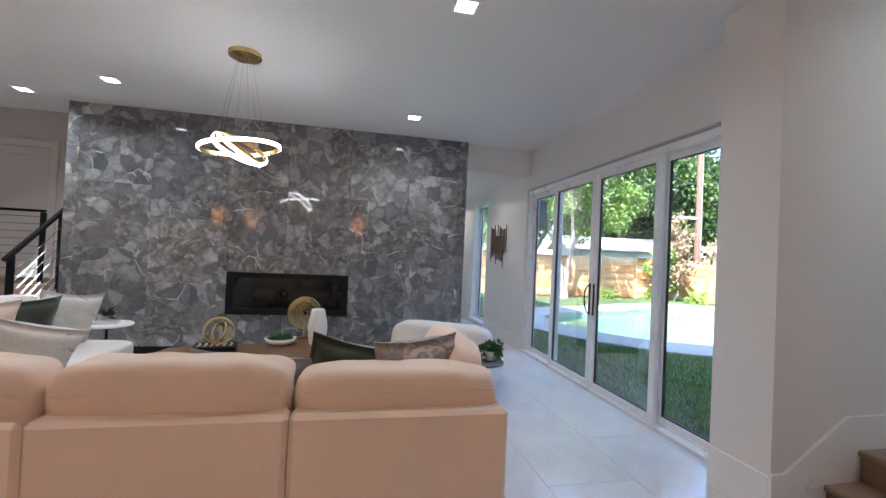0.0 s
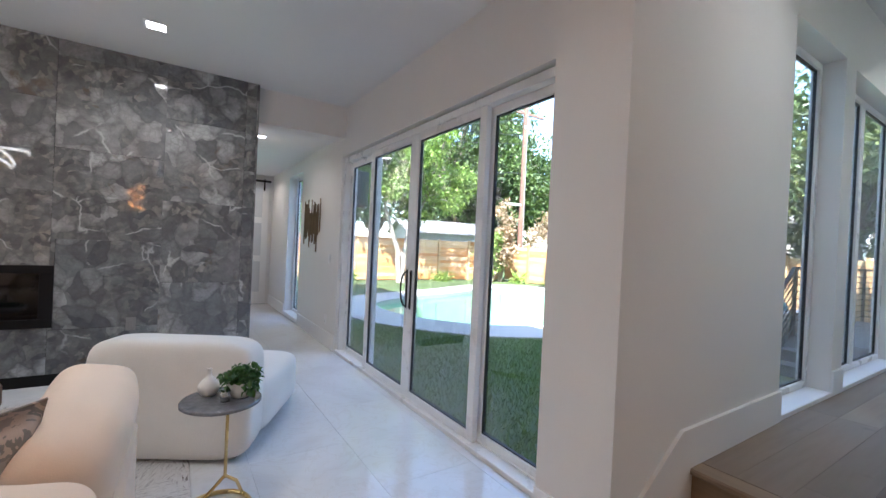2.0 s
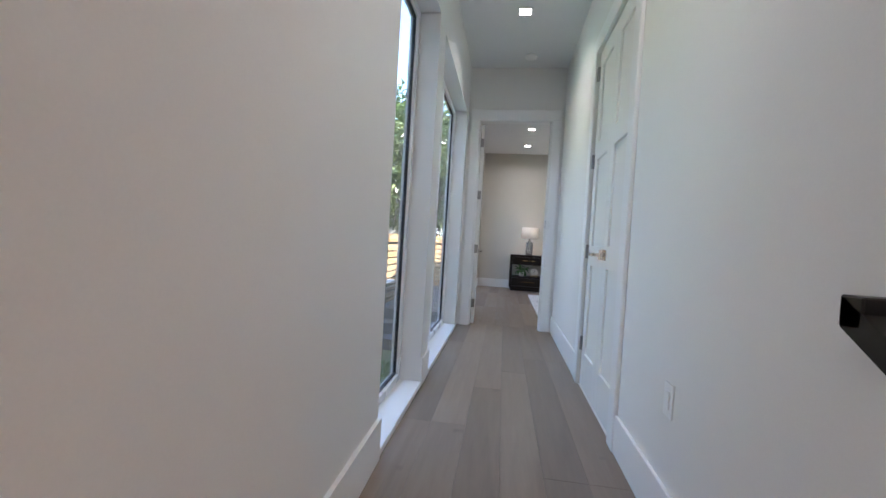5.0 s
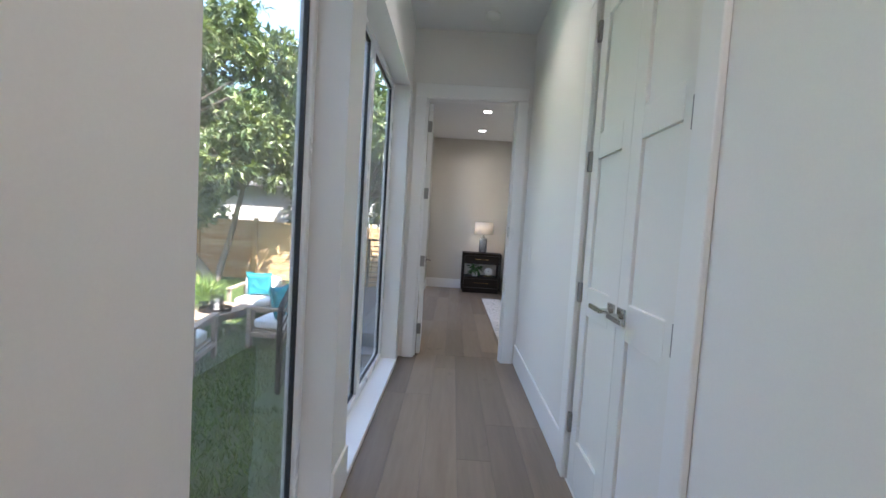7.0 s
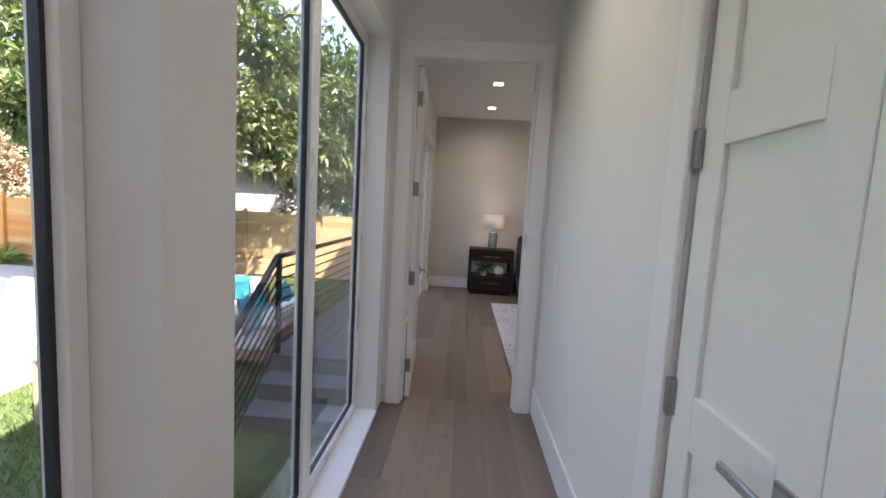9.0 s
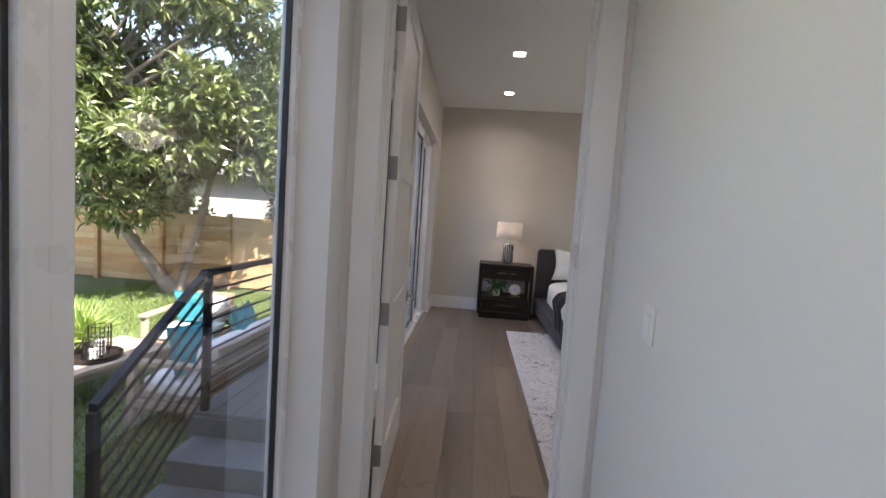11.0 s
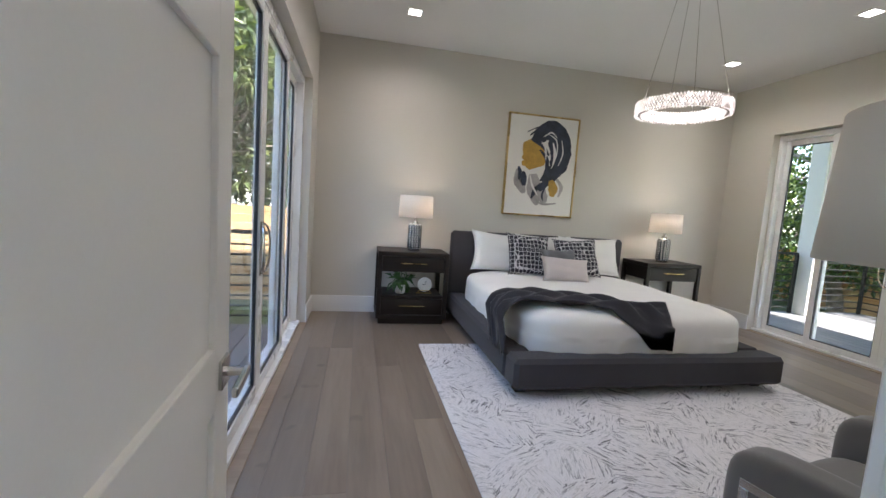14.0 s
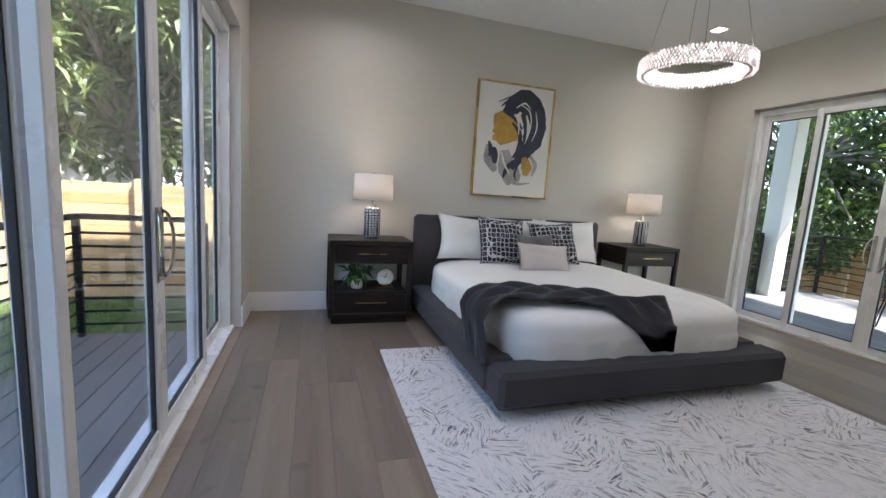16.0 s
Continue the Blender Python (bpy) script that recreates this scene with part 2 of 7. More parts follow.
def breccia(name):
    m, nt, bs = _nodes(name)
    v = coords(nt, (1, 1, 1), rand=23.0)
    warp = nt.nodes.new("ShaderNodeTexNoise")
    warp.inputs["Scale"].default_value, warp.inputs["Detail"].default_value = 3.4, 6
    nt.links.new(v, warp.inputs["Vector"])
    va = nt.nodes.new("ShaderNodeVectorMath")
    va.operation = "MULTIPLY_ADD"
    nt.links.new(warp.outputs["Color"], va.inputs[0])
    va.inputs[1].default_value = (0.26, 0.26, 0.26)
    nt.links.new(v, va.inputs[2])
    vec = va.outputs[0]

    def vor(scale, feature):
        n = nt.nodes.new("ShaderNodeTexVoronoi")
        n.feature = feature
        n.inputs["Scale"].default_value = scale
        nt.links.new(vec, n.inputs["Vector"])
        return n

    cells, edges = vor(6.2, "F1"), vor(6.2, "DISTANCE_TO_EDGE")
    small, sedges = vor(19.0, "F1"), vor(19.0, "DISTANCE_TO_EDGE")
    sep = nt.nodes.new("ShaderNodeSeparateColor")
    nt.links.new(cells.outputs["Color"], sep.inputs[0])
    sep2 = nt.nodes.new("ShaderNodeSeparateColor")
    nt.links.new(small.outputs["Color"], sep2.inputs[0])
    c1 = ramp(nt, sep.outputs[0], [(0.0, (0.12, 0.126, 0.134)), (0.4, (0.20, 0.208, 0.212)), (0.75, (0.33, 0.338, 0.335)), (1.0, (0.44, 0.45, 0.445))])
    c2 = ramp(nt, sep2.outputs[0], [(0.0, (0.10, 0.105, 0.108)), (0.6, (0.18, 0.182, 0.178)), (1.0, (0.30, 0.288, 0.262))])
    patch = noise_tex(nt, v, 1.7, 4)
    c = mix(nt, c1, c2, ramp(nt, patch, [(0.44, (0, 0, 0)), (0.58, (1, 1, 1))]))
    cloud = noise_tex(nt, v, 16.0, 7, 0.75)
    c = mix(nt, c, ramp(nt, cloud, [(0.3, (0.70, 0.70, 0.71)), (0.7, (1.18, 1.17, 1.15))]), 1.0, "MULTIPLY")
    dark = ramp(nt, edges.outputs["Distance"], [(0.0, (1, 1, 1)), (0.16, (0, 0, 0))])
    brk = ramp(nt, noise_tex(nt, v, 9.0, 3), [(0.38, (0.1,) * 3), (0.62, (0.75,) * 3)])
    c = mix(nt, c, (0.105, 0.105, 0.11), math_node(nt, "MULTIPLY", dark, brk))
    dark2 = ramp(nt, sedges.outputs["Distance"], [(0.0, (1, 1, 1)), (0.14, (0, 0, 0))])
    c = mix(nt, c, (0.13, 0.125, 0.12), math_node(nt, "MULTIPLY", math_node(nt, "MULTIPLY", dark2, brk), 0.6))
    wash = ramp(nt, noise_tex(nt, v, 0.9, 3, 0.5, 0.6), [(0.56, (0, 0, 0)), (0.72, (0.6,) * 3)])
    c = mix(nt, c, ramp(nt, cloud, [(0.3, (0.20, 0.20, 0.205)), (0.7, (0.30, 0.295, 0.29))]), wash)
    vein = vor(2.2, "DISTANCE_TO_EDGE")
    vm = math_node(nt, "MULTIPLY", ramp(nt, vein.outputs["Distance"], [(0.0, (1, 1, 1)), (0.022, (0, 0, 0))]), ramp(nt, noise_tex(nt, v, 3.1, 3), [(0.53, (0, 0, 0)), (0.60, (0.95, 0.95, 0.95))]))
    c = mix(nt, c, (0.50, 0.51, 0.50), vm)
    rust = ramp(nt, noise_tex(nt, v, 2.3, 5, 0.6, 1.0), [(0.64, (0, 0, 0)), (0.70, (1, 1, 1))])
    c = mix(nt, c, (0.13, 0.095, 0.065), math_node(nt, "MULTIPLY", rust, 0.7))
    oi = nt.nodes.new("ShaderNodeObjectInfo")
    c = mix(nt, c, ramp(nt, oi.outputs["Random"], [(0.0, (0.80, 0.82, 0.85)), (0.5, (0.98, 0.98, 0.98)), (1.0, (1.22, 1.19, 1.15))]), 1.0, "MULTIPLY")
    nt.links.new(c, bs.inputs["Base Color"])
    bs.inputs["Roughness"].default_value = 0.07
    nt.links.new(ramp(nt, cloud, [(0.2, (0.02,) * 3), (0.8, (0.06,) * 3)]), bs.inputs["Roughness"])
    return m


def glass_pane(name, tint=(0.97, 0.985, 0.98), gloss=0.05):
    m, nt, bs = _nodes(name)
    out = nt.nodes["Material Output"]
    nt.nodes.remove(bs)
    tr = nd(nt, "ShaderNodeBsdfTransparent", Color=(*tint, 1))
    gl = nd(nt, "ShaderNodeBsdfGlossy", Roughness=0.01)
    lw = nd(nt, "ShaderNodeFresnel", IOR=1.25)
    f = math_node(nt, "MINIMUM", math_node(nt, "ADD", math_node(nt, "MULTIPLY", lw.outputs[0], 0.6), gloss - 0.05), 0.4)
    mx = nt.nodes.new("ShaderNodeMixShader")
    nt.links.new(f, mx.inputs[0])
    nt.links.new(tr.outputs[0], mx.inputs[1])
    nt.links.new(gl.outputs[0], mx.inputs[2])
    nt.links.new(mx.outputs[0], out.inputs["Surface"])
    return m


def glow(name, col, strength):
    m, nt, bs = _nodes(name)
    bs.inputs["Base Color"].default_value = (*[min(1, c) for c in col], 1)
    bs.inputs["Emission Color"].default_value = (*col, 1)
    bs.inputs["Emission Strength"].default_value = strength
    return m


def rug_mat(name, base, mark, wear):
    m, nt, bs = _nodes(name)
    pos = coords(nt)
    cell = nt.nodes.new("ShaderNodeTexVoronoi")
    cell.inputs["Scale"].default_value = 4.6
    nt.links.new(pos, cell.inputs["Vector"])
    sc = nt.nodes.new("ShaderNodeSeparateColor")
    nt.links.new(cell.outputs["Color"], sc.inputs[0])
    turn = nt.nodes.new("ShaderNodeVectorRotate")
    turn.rotation_type = "Z_AXIS"
    nt.links.new(pos, turn.inputs["Vector"])
    nt.links.new(math_node(nt, "MULTIPLY", sc.outputs[0], 3.2), turn.inputs["Angle"])
    mp = nt.nodes.new("ShaderNodeMapping")
    mp.inputs["Scale"].default_value = (9.0, 66.0, 1.0)
    nt.links.new(turn.outputs[0], mp.inputs["Vector"])
    s = noise_tex(nt, mp.outputs[0], 1.0, 6, 0.74, 0.5)
    dens = ramp(nt, noise_tex(nt, coords(nt), 3.2, 5, 0.65), [(0.36, (0.12,) * 3), (0.60, (1.0,) * 3)])
    dark = math_node(nt, "MULTIPLY", ramp(nt, s, [(0.53, (0, 0, 0)), (0.58, (1, 1, 1))]), dens)
    soft = ramp(nt, s, [(0.34, wear), (0.46, base)])
    c = mix(nt, soft, mark, dark)
    pile = noise_tex(nt, coords(nt), 220.0, 2)
    c = mix(nt, c, ramp(nt, pile, [(0.3, (0.86,) * 3), (0.7, (1.06,) * 3)]), 1.0, "MULTIPLY")
    nt.links.new(c, bs.inputs["Base Color"])
    bs.inputs["Roughness"].default_value = 0.95
    bump(nt, bs, pile, 0.4, 0.006)
    return m


def leaf_mat(name, dark, light, rough=0.45):
    m, nt, bs = _nodes(name)
    g = nt.nodes.new("ShaderNodeNewGeometry")
    c = ramp(nt, g.outputs["Random Per Island"], [(0.0, dark), (0.6, tuple((a + b) / 2 for a, b in zip(dark, light))), (1.0, light)])
    nt.links.new(c, bs.inputs["Base Color"])
    bs.inputs["Roughness"].default_value = rough
    out = nt.nodes["Material Output"]
    tl = nt.nodes.new("ShaderNodeBsdfTranslucent")
    nt.links.new(mix(nt, c, (1.6, 1.7, 0.7), 1.0, "MULTIPLY"), tl.inputs["Color"])
    mx = nt.nodes.new("ShaderNodeMixShader")
    mx.inputs[0].default_value = 0.22
    nt.links.new(bs.outputs[0], mx.inputs[1])
    nt.links.new(tl.outputs[0], mx.inputs[2])
    nt.links.new(mx.outputs[0], out.inputs["Surface"])
    return m


def lattice(name, dark, light, sx, sy, sz, rough=0.4, band=None):
    """A trellis pattern of light cells with dark outlines."""
    m, nt, bs = _nodes(name)
    tc = nt.nodes.new("ShaderNodeTexCoord")
    mp = nt.nodes.new("ShaderNodeMapping")
    mp.inputs["Scale"].default_value = (sx, sy, sz)
    nt.links.new(tc.outputs["Object"], mp.inputs["Vector"])
    vo = nt.nodes.new("ShaderNodeTexVoronoi")
    vo.feature = "DISTANCE_TO_EDGE"
    vo.inputs["Scale"].default_value = 1.0
    vo.inputs["Randomness"].default_value = 0.25
    nt.links.new(mp.outputs[0], vo.inputs["Vector"])
    c = ramp(nt, vo.outputs["Distance"], [(0.12, dark), (0.16, light), (0.33, light), (0.37, dark)] if band is None else [(band[0], light), (band[1], dark), (band[2], dark), (band[3], light)])
    nt.links.new(c, bs.inputs["Base Color"])
    bs.inputs["Roughness"].default_value = rough
    return m


WALL = plain("wall_paint", (0.77, 0.755, 0.725), 0.55, var=0.03, scale=1.2, fine=160, bmp=0.06, dist=0.001)
WALL_BED = plain("bedroom_wall_paint", (0.60, 0.57, 0.51), 0.55, var=0.03, scale=1.2, fine=160, bmp=0.06, dist=0.001)
CEIL = plain("ceiling_paint", (0.78, 0.78, 0.77), 0.7, var=0.025, scale=1.0, fine=140, bmp=0.05, dist=0.001)
TRIM = plain("trim_paint", (0.82, 0.815, 0.80), 0.35, var=0.02, scale=2, fine=120, bmp=0.03, dist=0.0006)
DOORP = plain("door_paint", (0.80, 0.785, 0.75), 0.36, var=0.025, scale=2, fine=120, bmp=0.04, dist=0.0006)
FRAME_W = plain("white_vinyl", (0.83, 0.83, 0.82), 0.3, var=0.02, bmp=0.02)
FRAME_D = plain("dark_gasket", (0.03, 0.032, 0.036), 0.45, var=0.1)
STONE = breccia("breccia_tile")
GROUT = plain("grout", (0.17, 0.17, 0.17), 0.8)


def marble_floor(name):
    m, nt, bs = _nodes(name)
    v = coords(nt, rand=19.0)
    n1 = noise_tex(nt, v, 1.3, 6, 0.6, 1.4)
    n2 = noise_tex(nt, v, 3.4, 5, 0.6, 2.2)
    c = ramp(nt, n1, [(0.3, (0.68, 0.67, 0.655)), (0.5, (0.74, 0.735, 0.72)), (0.72, (0.78, 0.775, 0.76))])
    vein = ramp(nt, n2, [(0.47, (0, 0, 0)), (0.5, (1, 1, 1)), (0.53, (0, 0, 0))])
    c = mix(nt, c, (0.55, 0.48, 0.40), math_node(nt, "MULTIPLY", vein, 0.22))
    nt.links.new(c, bs.inputs["Base Color"])
    nt.links.new(ramp(nt, n1, [(0.3, (0.06,) * 3), (0.7, (0.10,) * 3)]), bs.inputs["Roughness"])
    return m


MARBLE = marble_floor("porcelain_marble")
OAK = wood("grey_oak_plank", (0.185, 0.139, 0.104), (0.29, 0.232, 0.18), 0.36, 0, knots=0.6, grain=6.0, length=0.55)
OAK_STEP = wood("oak_step", (0.22, 0.155, 0.10), (0.36, 0.27, 0.19), 0.42, 1, rand=False, grain=10)
BLACK_METAL = plain("black_metal", (0.008, 0.008, 0.009), 0.45, 0.0, var=0.2, bmp=0.05, spec=0.2)
RAILWOOD = plain("dark_bronze_rail", (0.014, 0.011, 0.009), 0.42, 0.0, var=0.2, bmp=0.05, spec=0.25)
CHROME = plain("satin_nickel", (0.55, 0.54, 0.52), 0.22, 1.0, var=0.05, bmp=0.0)
BRASS = plain("brushed_brass", (0.62, 0.45, 0.20), 0.28, 1.0, var=0.08, bmp=0.03)
GLASS = glass_pane("window_glass", gloss=0.05)
DARKGLASS = plain("black_glass", (0.004, 0.004, 0.005), 0.04, 0.0, var=0.2, bmp=0)
SOFA = plain("cream_linen", (0.84, 0.67, 0.53), 0.9, var=0.05, scale=4, fine=420, bmp=0.35, dist=0.002, sheen=0.2)
BOUCLE = plain("white_boucle", (0.76, 0.735, 0.69), 0.95, var=0.05, scale=5, fine=190, bmp=0.6, dist=0.004, sheen=0.25)
CHARCOAL = plain("charcoal_upholstery", (0.052, 0.050, 0.056), 0.9, var=0.14, scale=4, fine=380, bmp=0.35, dist=0.002, sheen=0.1, spec=0.2)
THROW = plain("charcoal_plush", (0.026, 0.026, 0.034), 0.95, var=0.3, scale=9, fine=160, bmp=0.6, dist=0.004, sheen=0.12)
LINEN = plain("white_bed_linen", (0.82, 0.81, 0.79), 0.9, var=0.03, scale=5, fine=300, bmp=0.2, dist=0.002, sheen=0.1)
ESPRESSO = wood("espresso_wood", (0.012, 0.009, 0.008), (0.024, 0.018, 0.015), 0.42, 1, rand=False, grain=20)
ESPRESSO.node_tree.nodes["Principled BSDF"].inputs["Specular IOR Level"].default_value = 0.25
WALNUT = wood("walnut", (0.10, 0.052, 0.025), (0.24, 0.14, 0.075), 0.4, 0, rand=False, grain=9)
CERAMIC = plain("white_ceramic", (0.80, 0.78, 0.74), 0.35, var=0.03, bmp=0.1)


def shade_mat(name):
    m, nt, bs = _nodes(name)
    bs.inputs["Base Color"].default_value = (0.85, 0.82, 0.78, 1)
    bs.inputs["Roughness"].default_value = 0.9
    out = nt.nodes["Material Output"]
    tl = nd(nt, "ShaderNodeBsdfTranslucent", Color=(0.9, 0.85, 0.78, 1))
    mx = nt.nodes.new("ShaderNodeMixShader")
    mx.inputs[0].default_value = 0.35
    nt.links.new(bs.outputs[0], mx.inputs[1])
    nt.links.new(tl.outputs[0], mx.inputs[2])
    nt.links.new(mx.outputs[0], out.inputs["Surface"])
    bump(nt, bs, noise_tex(nt, coords(nt, (160, 160, 160)), 1.0, 2), 0.15, 0.002)
    return m


SHADE = shade_mat("linen_shade")
LED = glow("led_diffuser", (1.0, 0.97, 0.92), 2.0)
RINGLED = glow("ring_led", (1.0, 0.97, 0.90), 2.7)
AMBER = glow("amber_bulb", (1.0, 0.42, 0.14), 7.0)
RUG_BED = rug_mat("distressed_rug", (0.80, 0.77, 0.77), (0.09, 0.088, 0.095), (0.60, 0.565, 0.56))
RUG_LIV = rug_mat("patterned_rug", (0.60, 0.58, 0.56), (0.12, 0.10, 0.09), (0.42, 0.40, 0.38))
CEDAR = wood("cedar_board", (0.44, 0.26, 0.13), (0.70, 0.50, 0.29), 0.7, 0, grain=13, knots=0.7, tones=((0.88, 0.58, 0.35), (1.0, 0.78, 0.55), (1.0, 0.95, 0.90), (1.12, 1.18, 1.25)))
CEDAR_Y = wood("cedar_board_pale", (0.40, 0.25, 0.12), (0.60, 0.43, 0.24), 0.7, 1, grain=13, knots=0.7, tones=((0.90, 0.72, 0.52), (0.95, 0.90, 0.85), (1.0, 1.0, 1.0), (1.1, 1.12, 1.15)))
DECKM = wood("grey_composite_deck", (0.10, 0.105, 0.11), (0.18, 0.185, 0.19), 0.6, 0, grain=24)
TEAK = wood("weathered_teak", (0.26, 0.19, 0.13), (0.42, 0.33, 0.24), 0.7, 0, rand=False, grain=16)
CONCRETE = plain("pool_concrete", (0.40, 0.39, 0.37), 0.8, var=0.1, scale=0.8, fine=40, bmp=0.2)
PLASTER = plain("pool_plaster", (0.54, 0.60, 0.56), 0.7, var=0.06, scale=1.5, bmp=0.05)
STUCCO = plain("stucco", (0.70, 0.68, 0.63), 0.85, var=0.06, scale=1.5, fine=90, bmp=0.4, dist=0.004)
ROOF = plain("grey_shingle", (0.20, 0.195, 0.19), 0.85, var=0.2, scale=2, fine=25, bmp=0.4, dist=0.01)
SIDING = plain("pale_siding", (0.62, 0.63, 0.64), 0.75, var=0.08, scale=1, bmp=0.1)
BARK = plain("grey_bark", (0.24, 0.20, 0.16), 0.9, var=0.35, scale=7, fine=40, bmp=0.7, dist=0.02)
BARK_PALE = plain("pale_bark", (0.31, 0.27, 0.23), 0.9, var=0.25, scale=7, fine=40, bmp=0.5, dist=0.01)
LEAF_LOQUAT = leaf_mat("loquat_leaf", (0.03, 0.058, 0.018), (0.21, 0.25, 0.10), 0.34)
LEAF_OAK = leaf_mat("oak_leaf", (0.022, 0.05, 0.014), (0.12, 0.18, 0.05), 0.5)
LEAF_LIGHT = leaf_mat("spring_leaf", (0.09, 0.17, 0.03), (0.30, 0.40, 0.10), 0.5)
LEAF_DRY = leaf_mat("dry_leaf", (0.20, 0.13, 0.08), (0.46, 0.36, 0.26), 0.7)
GRASSBLADE = leaf_mat("grass_blade", (0.055, 0.105, 0.022), (0.18, 0.25, 0.065), 0.6)
SUCC = leaf_mat("succulent_leaf", (0.03, 0.09, 0.03), (0.10, 0.20, 0.07), 0.4)
LAWN = plain("lawn_soil_and_turf", (0.066, 0.098, 0.032), 0.95, var=0.4, scale=1.3, fine=60, bmp=0.4, dist=0.01)


def water_mat(name):
    m, nt, bs = _nodes(name)
    out = nt.nodes["Material Output"]
    nt.nodes.remove(bs)
    tr = nd(nt, "ShaderNodeBsdfTransparent", Color=(0.44, 0.84, 0.68, 1))
    gl = nd(nt, "ShaderNodeBsdfGlossy", Roughness=0.03)
    f = nd(nt, "ShaderNodeFresnel", IOR=1.33)
    bp = nt.nodes.new("ShaderNodeBump")
    bp.inputs["Strength"].default_value, bp.inputs["Distance"].default_value = 0.25, 0.02
    nt.links.new(noise_tex(nt, coords(nt), 3.0, 3), bp.inputs["Height"])
    nt.links.new(bp.outputs[0], gl.inputs["Normal"])
    nt.links.new(bp.outputs[0], f.inputs["Normal"])
    mx = nt.nodes.new("ShaderNodeMixShader")
    nt.links.new(f.outputs[0], mx.inputs[0])
    nt.links.new(tr.outputs[0], mx.inputs[1])
    nt.links.new(gl.outputs[0], mx.inputs[2])
    nt.links.new(mx.outputs[0], out.inputs["Surface"])
    return m


WATER = water_mat("pool_water")

# ---- the plan ----
UP = 0.36            # floor of corridor and bedroom
CL, CU = 2.96, 3.46  # ceilings: living room, corridor and bedroom
G = -0.12            # lawn


def wall(name, axis, a0, a1, t0, t1, z0, z1, holes=(), mat=WALL, label="painted plaster wall"):
    """A wall along axis from a0 to a1, between t0 and t1 across; holes are (start, end, bottom, top)."""
    b = B()

    def add(s, e, lo, hi):
        if e - s > 1e-4 and hi - lo > 1e-4:
            if axis == "x":
                b.box(s, t0, lo, e, t1, hi)
            else:
                b.box(t0, s, lo, t1, e, hi)
    at = a0
    for s, e, lo, hi in sorted(holes):
        add(at, s, z0, z1)
        add(s, e, z0, lo)
        add(s, e, hi, z1)
        at = e
    add(at, a1, z0, z1)
    return solid(name, b, mat, label, "wall", kind="structure")


# living room: slider wall, stone wall, passage, closing walls
# The unseen upper walls to 7.2 are assumed, to shade lawn and pool.
wall("wall_east_living", "y", 2.11, 10.1, 2.57, 2.77, -0.2, 7.2, [(2.20, 5.69, -0.02, 2.39), (7.56, 8.46, 0.05, 2.44)], label="white plaster wall with a wide sliding door")
solid("pillar", B().prism([(2.35, 1.716), (4.075, 1.746), (4.075, 1.95), (2.77, 1.95), (2.77, 2.11), (2.35, 2.11)], -0.2, 4.0), WALL, "white plaster pillar and wall beside the steps", "pillar", kind="structure")
wall("wall_north_corridor", "x", 4.075, 7.42, 1.746, 1.95, -0.2, 4.0, [(4.075, 5.06, UP, 2.90), (5.30, 7.12, UP, 2.88)], label="white plaster wall with tall windows")
wall("wall_south_corridor", "x", 2.30, 7.30, 0.47, 0.62, 0, 4.0, [(4.53, 5.475, UP, 2.81)], label="white plaster wall with double closet doors")
wall("wall_bedroom_door", "y", 0.47, 1.746, 7.30, 7.42, UP, 4.0, [(0.748, 1.615, UP, 2.845)], label="white wall with an open bedroom door")
wall("wall_west_bedroom", "y", -3.85, 0.47, 7.30, 7.42, UP, 4.0, mat=WALL_BED, label="greige painted bedroom wall")
wall("wall_north_bedroom", "x", 7.42, 12.25, 1.79, 1.99, -0.2, 4.0, [(8.30, 11.55, UP, 2.83)], WALL_BED, "greige painted wall with a sliding door")
wall("wall_east_bedroom", "y", -3.85, 1.79, 12.05, 12.25, -0.2, 4.0, mat=WALL_BED, label="greige painted wall behind the bed")
wall("wall_south_bedroom", "x", 7.42, 12.05, -3.85, -3.65, -0.2, 4.0, [(8.83, 11.44, UP, 2.81)], WALL_BED, "greige painted wall with a sliding door")
wall("wall_closet_back", "x", 2.30, 7.30, -0.35, -0.20, 0, 4.0)
wall("wall_south_living", "x", -6.5, 4.0, -5.15, -5.0, 0, 7.2)
wall("wall_west_living", "y", -5.0, 10.1, -6.65, -6.5, 0, 7.2)
wall("wall_east_kitchen", "y", -5.0, 0.47, 2.30, 2.45, 0, 7.2)
wall("wall_passage_end", "x", -6.5, 2.57, 9.95, 10.1, 0, 7.2)
wall("wall_passage_west", "y", 6.10, 9.95, 1.40, 1.54, 0, CL)
solid("wall_stone_core", B().box(-3.24, 5.53, 0.0, 1.56, 6.10, CL - 0.002), GROUT, "wall core behind dark stone tiles", "wall", kind="structure")
wall("wall_landing_back", "x", -6.5, -3.24, 7.4, 7.55, 0, 3.4, label="white wall behind the stair landing")
wall("wall_landing_side", "y", 6.10, 7.4, -3.24, -3.10, 0, 3.4)
wall("header_living", "y", -0.0, 1.746, 2.34, 2.49, CL, 4.0)
solid("beam_passage", B().box(1.56, 5.60, 2.59, 2.57, 5.84, CL), WALL, "white dropped beam over the passage", "beam", kind="structure")

